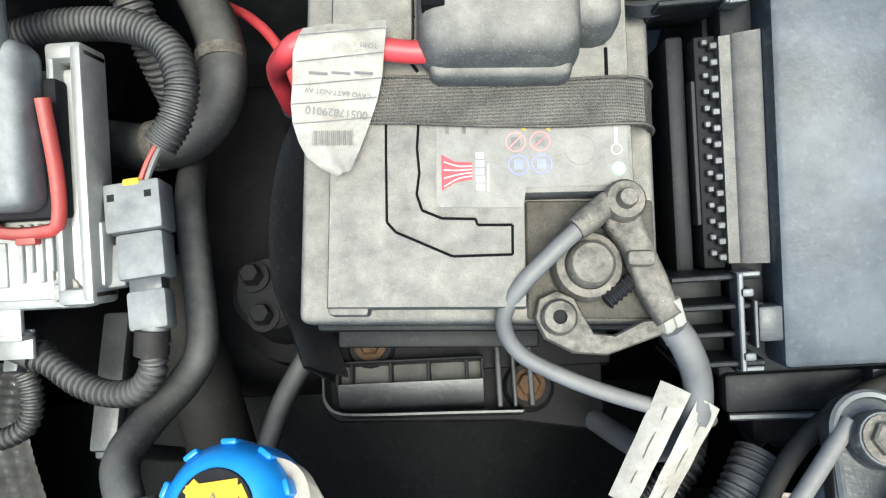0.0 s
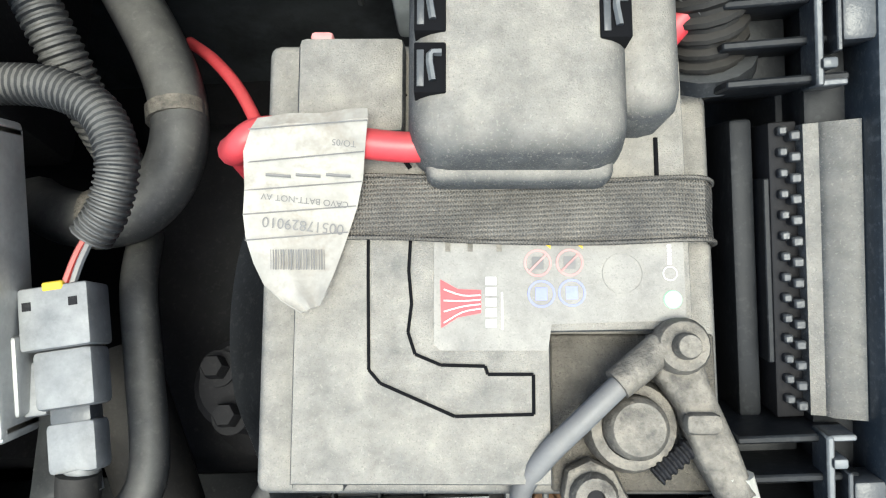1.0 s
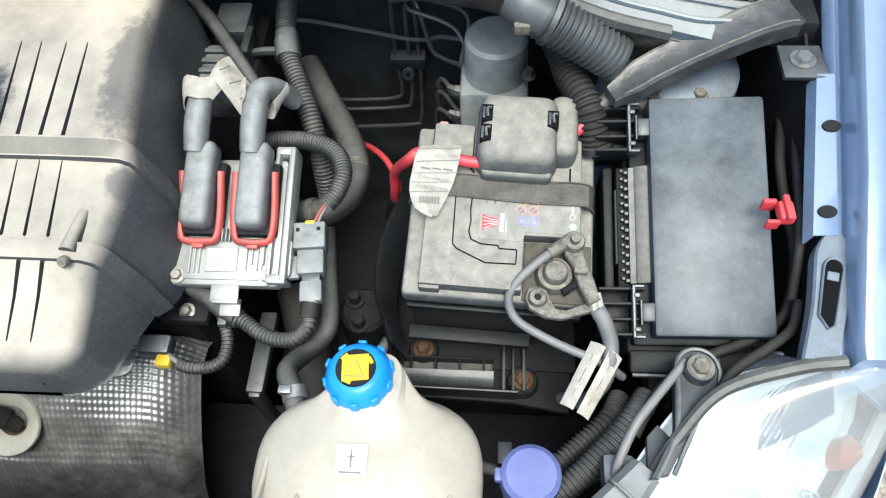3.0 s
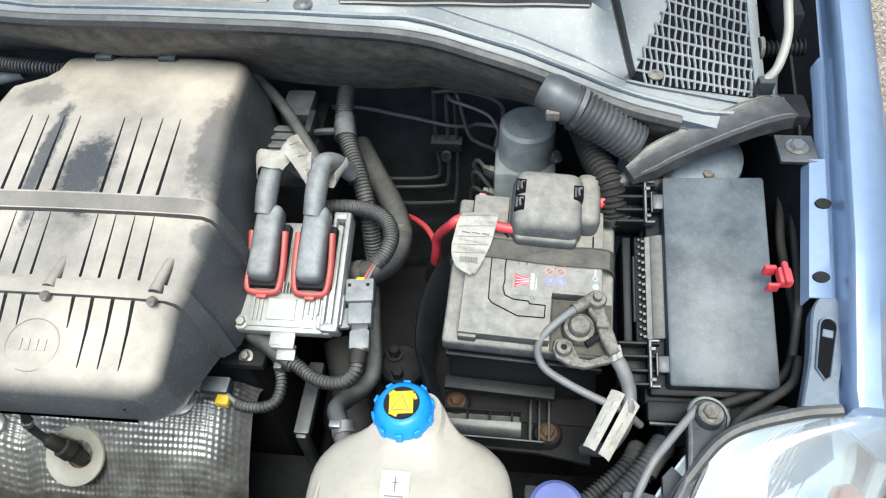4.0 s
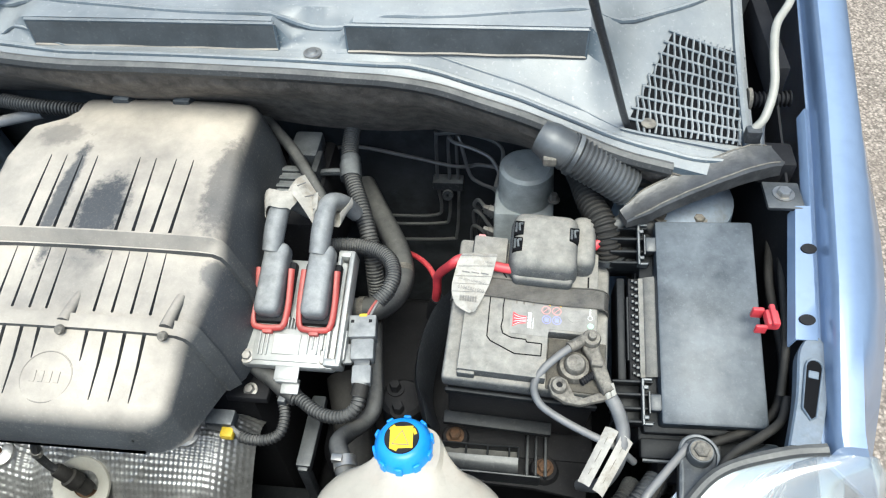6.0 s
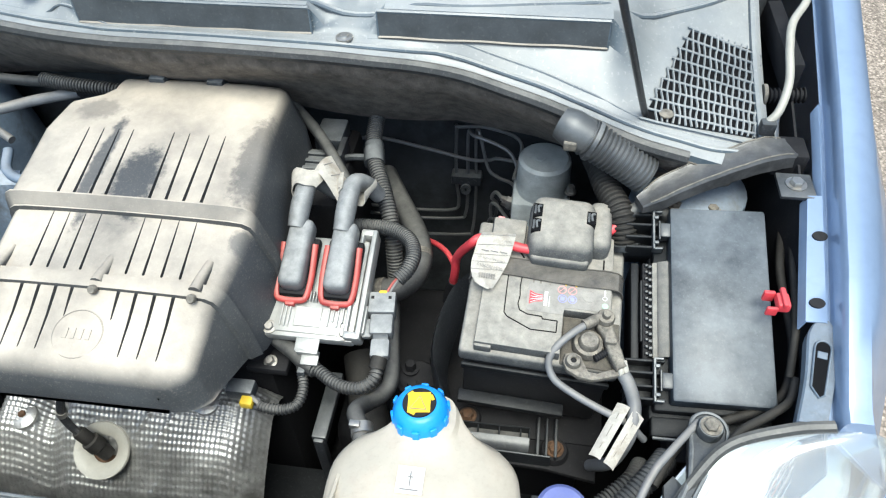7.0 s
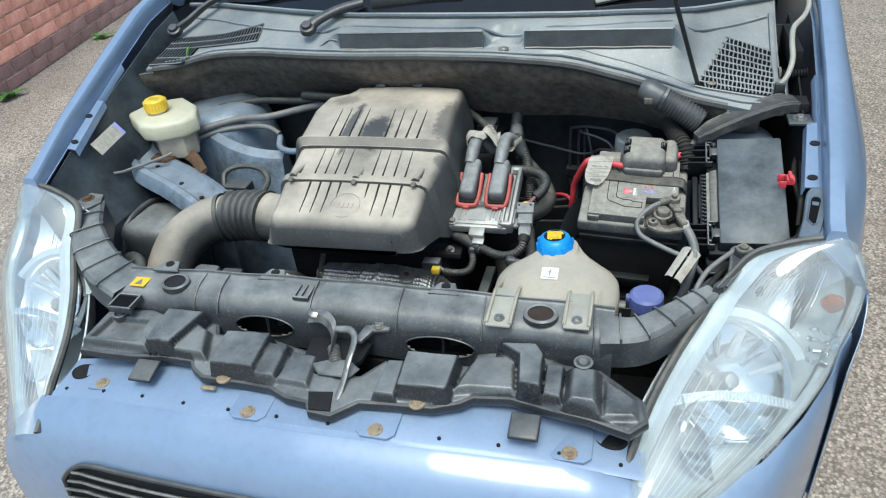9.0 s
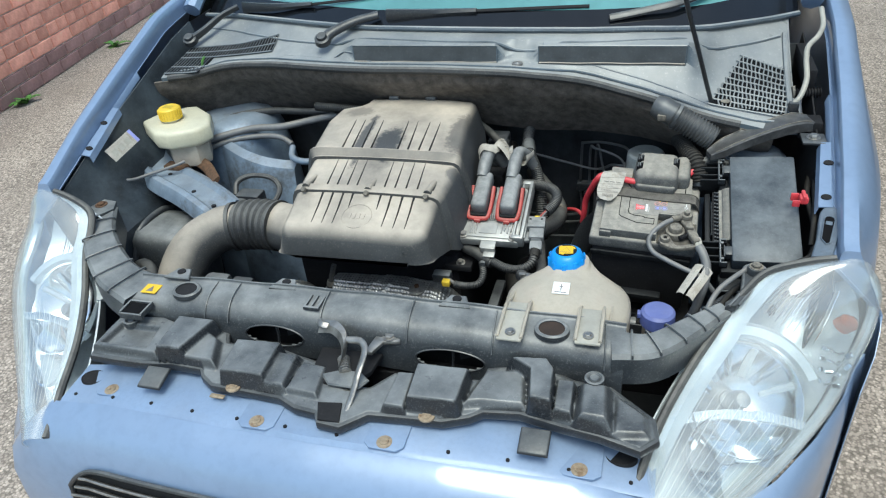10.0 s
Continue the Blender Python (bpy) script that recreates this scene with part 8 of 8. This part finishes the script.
def build_front():
    """The black cover plate ahead of the support beam, and the bonnet catch."""
    f = thing("radiator_cover_panel", (0, -0.43, 0.71), "black moulded radiator cover panel with raised boxes", "cover panel")
    out = [(-0.448, -0.425), (-0.449, -0.362), (-0.400, -0.352), (-0.350, -0.348), (-0.276, -0.348), (-0.226, -0.364), (-0.212, -0.389), (-0.117, -0.387), (-0.076, -0.398), (-0.045, -0.405), (-0.020, -0.412), (0.003, -0.440), (0.03, -0.455), (0.062, -0.445), (0.090, -0.408), (0.225, -0.400), (0.229, -0.374), (0.257, -0.363), (0.320, -0.358), (0.364, -0.376), (0.416, -0.380), (0.480, -0.432), (0.486, -0.470), (0.462, -0.494), (0.406, -0.478), (0.352, -0.470), (0.294, -0.458), (0.243, -0.464), (0.225, -0.478), (0.188, -0.493), (0.133, -0.496), (0.079, -0.500), (0.045, -0.531), (0.008, -0.528), (-0.002, -0.512), (-0.038, -0.508), (-0.069, -0.494), (-0.119, -0.491), (-0.191, -0.489), (-0.216, -0.474), (-0.228, -0.459), (-0.282, -0.456), (-0.332, -0.463), (-0.393, -0.464), (-0.441, -0.462)]
    part("base", prism(out, 0.7155, 0.732, 0.004, 2), PLASTIC, f)
    shapes = (([(-0.438, -0.452), (-0.436, -0.372), (-0.352, -0.362), (-0.318, -0.372), (-0.312, -0.452)], 0.748, 0.010), ([(-0.425, -0.440), (-0.418, -0.392), (-0.345, -0.392), (-0.338, -0.440)], 0.738, -0.008),
              ([(-0.306, -0.462), (-0.312, -0.372), (-0.238, -0.372), (-0.262, -0.466)], 0.766, 0.009), ([(-0.262, -0.452), (-0.250, -0.385), (-0.222, -0.400), (-0.200, -0.455)], 0.750, 0.012),
              ([(-0.172, -0.483), (-0.180, -0.408), (-0.100, -0.404), (-0.096, -0.482)], 0.763, 0.007), ([(-0.108, -0.484), (-0.106, -0.412), (-0.068, -0.412), (-0.062, -0.484)], 0.750, 0.010), ([(-0.062, -0.482), (-0.060, -0.420), (-0.018, -0.424), (-0.008, -0.486)], 0.743, 0.008),
              ([(0.098, -0.490), (0.100, -0.420), (0.128, -0.418), (0.132, -0.490)], 0.748, 0.007), ([(0.134, -0.484), (0.130, -0.412), (0.212, -0.410), (0.210, -0.482)], 0.764, 0.007), ([(0.212, -0.462), (0.232, -0.386), (0.290, -0.384), (0.300, -0.450), (0.236, -0.455)], 0.745, 0.012),
              ([(0.262, -0.378), (0.322, -0.372), (0.336, -0.392), (0.340, -0.460), (0.306, -0.456), (0.298, -0.400)], 0.768, 0.008), ([(0.340, -0.458), (0.338, -0.396), (0.366, -0.396), (0.368, -0.462)], 0.752, 0.008), ([(0.374, -0.470), (0.372, -0.400), (0.414, -0.398), (0.420, -0.472)], 0.758, 0.020), ([(0.424, -0.476), (0.424, -0.404), (0.466, -0.436), (0.470, -0.470)], 0.742, 0.012))
    nx, ny = 620, 126
    gx, gy = np.meshgrid(np.linspace(-0.455, 0.492, nx), np.linspace(-0.535, -0.345, ny), indexing="ij")

    def inside(poly):
        """Distance inside a polygon's edges, minus outside, by its signed half planes and edge segments."""
        d, sign = np.full(gx.shape, 1e9), np.zeros(gx.shape, int)
        for (x0, y0), (x1, y1) in zip(poly, poly[1:] + poly[:1]):
            t = np.clip(((gx - x0) * (x1 - x0) + (gy - y0) * (y1 - y0)) / ((x1 - x0) ** 2 + (y1 - y0) ** 2), 0, 1)
            d = np.minimum(d, np.hypot(gx - x0 - t * (x1 - x0), gy - y0 - t * (y1 - y0)))
            cross = ((y0 > gy) != (y1 > gy)) & (gx < (x1 - x0) * (gy - y0) / ((y1 - y0) if y1 != y0 else 1e-9) + x0)
            sign = sign + cross
        return np.where(sign % 2 == 1, d, -d)

    gz = np.full(gx.shape, 0.7335)
    for poly, z, soft in shapes:
        t = np.clip(inside(poly) / abs(soft) + 0.5, 0, 1)
        t = t * t * (3 - 2 * t)
        gz = np.maximum(gz, 0.7335 + (z - 0.7335) * t) if soft > 0 else np.minimum(gz, gz + (z - gz) * t)
    edge = np.clip(inside(out) / 0.007, 0, 1)
    gz = 0.722 + (gz - 0.722) * edge * edge * (3 - 2 * edge) + 0.0006 * np.sin(gx * 61) * np.sin(gy * 83)
    keep = inside(out) > 0.0015
    bm = bmesh.new()
    vs = {}
    for i in range(nx):
        for j in range(ny):
            if keep[i, j]:
                vs[i, j] = bm.verts.new((gx[i, j], gy[i, j], gz[i, j]))
    for i, j in list(vs):
        q = [(i, j), (i + 1, j), (i + 1, j + 1), (i, j + 1)]
        if all(k in vs for k in q):
            bm.faces.new([vs[k] for k in q])
    part("moulded_face", bm, COVER, f, "moulded face with raised boxes and hollows", sharp=85)
    for x, y in ((-0.303, -0.482), (0.321, -0.496)):
        part("tab", moved(rbox(-0.022, 0.022, -0.020, 0.022, -0.003, 0.003, 0.002, 2, 0.1), Matrix.Translation((x, y, 0.722)) @ pose(0, 0, 0, 14)), PLASTIC, f, "black locating tab")
    for x, y, z in ((-0.405, -0.384, 0.748), (0.392, -0.396, 0.757)):
        part("push_pin", lathe([(0, 0.004), (0.006, 0.004), (0.008, 0.001), (0.011, 0.004), (0.014, 0.003), (0.0145, -0.006), (0, -0.006)], 20, (x, y, z)), PLASTIC_GREY, f)
    for x, y in ((-0.150, -0.486), (0.165, -0.488)):
        washer_bolt(f, (x, y, 0.7335), 0.012)
    part("yellow_mark", rbox(-0.19, -0.165, -0.500, -0.492, 0.7165, 0.7195, 0.001), WASHER, f)
    c = thing("bonnet_catch", (0.02, -0.40, 0.70), "greasy steel bonnet catch with long release lever", "bonnet catch")
    part("back_plate", prism([(-0.045, -0.378), (-0.04, -0.435), (-0.01, -0.455), (0.03, -0.455), (0.055, -0.42), (0.06, -0.378)], 0.728, 0.738, 0.003, 2), DARK, c)
    rows = []
    for p in glide([(-0.045, -0.366, 0.776), (-0.020, -0.368, 0.780), (0.002, -0.385, 0.778), (0.010, -0.405, 0.768), (0.008, -0.42, 0.752)], 5):
        rows.append([p + Vector((-0.004, -0.010, -0.012)), p + Vector((0, -0.006, 0)), p + Vector((0.001, 0.006, 0.002)), p + Vector((0, 0.010, -0.006))])
    part("hook", loft(rows), STEEL, c, "curved bright steel hook")
    part("wear_plate", tube([(-0.050, -0.362, 0.778), (-0.040, -0.372, 0.780), (-0.03, -0.372, 0.778)], 0.006, 8, 4, flat=0.5), STEEL, c)
    part("side_plate", prism([(0.044, -0.372), (0.048, -0.350), (0.085, -0.350), (0.088, -0.368), (0.062, -0.374), (0.052, -0.40), (0.040, -0.40)], 0.752, 0.760, 0.002, 2), STEEL, c)
    part("bolt", hexbolt((0.069, -0.361, 0.760), 0.008, 0.006, washer=0.0115), STEEL, c)
    part("spring", tube([(0.004, -0.405, 0.742), (0.012, -0.420, 0.742), (0.018, -0.432, 0.740)], 0.010, 12, 4, pitch=0.0045, depth=0.35), STEEL, c)
    part("lever", tube([(0.010, -0.392, 0.772), (0.034, -0.395, 0.775), (0.046, -0.410, 0.770), (0.047, -0.445, 0.758), (0.045, -0.480, 0.738), (0.040, -0.505, 0.728), (0.028, -0.512, 0.728), (0.020, -0.508, 0.728)], [0.0055, 0.006, 0.0065, 0.0062, 0.006, 0.0055, 0.005, 0.0045], 10, 6, flat=0.6), STEEL, c, "long bare release lever")
    # Raised plate painting the dark of the hole by the lever.
    part("opening", prism([(-0.003, -0.493), (0.034, -0.488), (0.044, -0.524), (0.010, -0.525)], 0.7325, 0.7365, 0.0008), DARK, c)
    part("pad", prism([(-0.02, -0.440), (0.0, -0.46), (0.05, -0.46), (0.06, -0.44), (0.04, -0.425), (0.01, -0.425)], 0.735, 0.741, 0.002), PLASTIC_GREY, c)


def build_brick_wall():
    w = thing("wall_west", (-3.4, 2.0, 0.0), "red brick boundary wall with two dark lower courses", "wall", kind="structure")
    m = frame_of((-3.400, 2.02, 0.0), (-0.167, 0.986, 0), (-0.986, -0.167, 0))
    core = part("core", moved(rbox(-1.5, 9.0, 0.010, 0.22, 0.0, 1.8, 0), m), MORTAR, w)
    kinds = {}
    for name, length, material in (("long", 0.228, BRICK), ("short", 0.109, BRICK), ("dark", 0.228, BRICK_DARK)):
        bm = moved(rbox(0, length, 0, 0.05, 0, 0.074, 0.004, 1), m.to_3x3().to_4x4())
        me = bpy.data.meshes.new("brick")
        bm.to_mesh(me)
        bm.free()
        me.materials.append(material)
        kinds[name] = me
    rng = random.Random(4)
    for row in range(11):
        dark, heads = row < 2, row % 2 == 1 and row > 1
        step = 0.119 if heads and row in (3, 7) else 0.238
        s = -0.45 + (0.119 if row % 2 else 0)
        while s < 3.3 - row * 0.12:
            ob = bpy.data.objects.new("brick", kinds["dark" if dark else "short" if step < 0.2 else "long"])
            scene.collection.objects.link(ob)
            ob.parent = core
            ob.location = m @ Vector((s, rng.uniform(-0.002, 0.002), 0.006 + 0.0825 * row)) - BASE[core.name]
            s += step


def build_shading_wall():
    """An unseen plain wall, added to keep sky light off the car's right side."""
    w = thing("shading_wall_east", (2.8, 2.0, 0.0), "unseen plain grey wall added to darken the car's right side", "wall", kind="structure")
    part("face", rbox(2.8, 3.05, -0.9, 9.0, 0.0, 3.2, 0.01), SHADING_WALL, w)


def build_weeds():
    rng = random.Random(9)
    for x, y, size in ((-3.36, 2.20, 0.14), (-3.50, 3.28, 0.13), (-3.64, 4.05, 0.10)):
        w = thing("weed", (x, y, 0), "small green weed at the foot of the wall", "weed", "weeds by the wall")
        for k in range(13):
            a, lean, ln = rng.uniform(0, 6.28), rng.uniform(0.5, 1.3), size * rng.uniform(0.6, 1.2)
            rows = []
            for j in range(5):
                f = j / 4
                d = Vector((math.cos(a) * math.sin(lean), math.sin(a) * math.sin(lean), math.cos(lean) - 0.5 * f))
                p = Vector((x, y, 0.0)) + d * ln * f
                q = Vector((-math.sin(a), math.cos(a), 0)) * (0.16 * ln * math.sin(math.pi * (0.1 + 0.85 * f)))
                rows.append([p - q, p + Vector((0, 0, -0.003)), p + q])
            part("leaf", sheet(rows, 0.001), LEAF, w)


mat_mark = mat("faded_cap_print", (0.50, 0.36, 0.04), 0.5, var=0.1)
mat_bluehose = mat("blue_grey_rubber", (0.14, 0.19, 0.26), 0.5, var=0.2, dust=0.3)

# ---- the place, space by space ----
build_ground()
car = build_car()
build_headlamp(car, 1)
build_headlamp(car, -1)
build_cabin(car)
build_windscreen()
build_cowl()
build_bay()
build_support()
build_airbox()
build_intake()
build_ecu()
build_fusebox()
build_battery()
build_tank()
build_washer_cap()
build_positive()
build_tag()
build_negative()
build_tray()
build_harness()
build_rear()
build_engine_side()
build_right_side()
build_left_side()
build_front()
build_vents()
build_weeds()
build_brick_wall()
build_shading_wall()
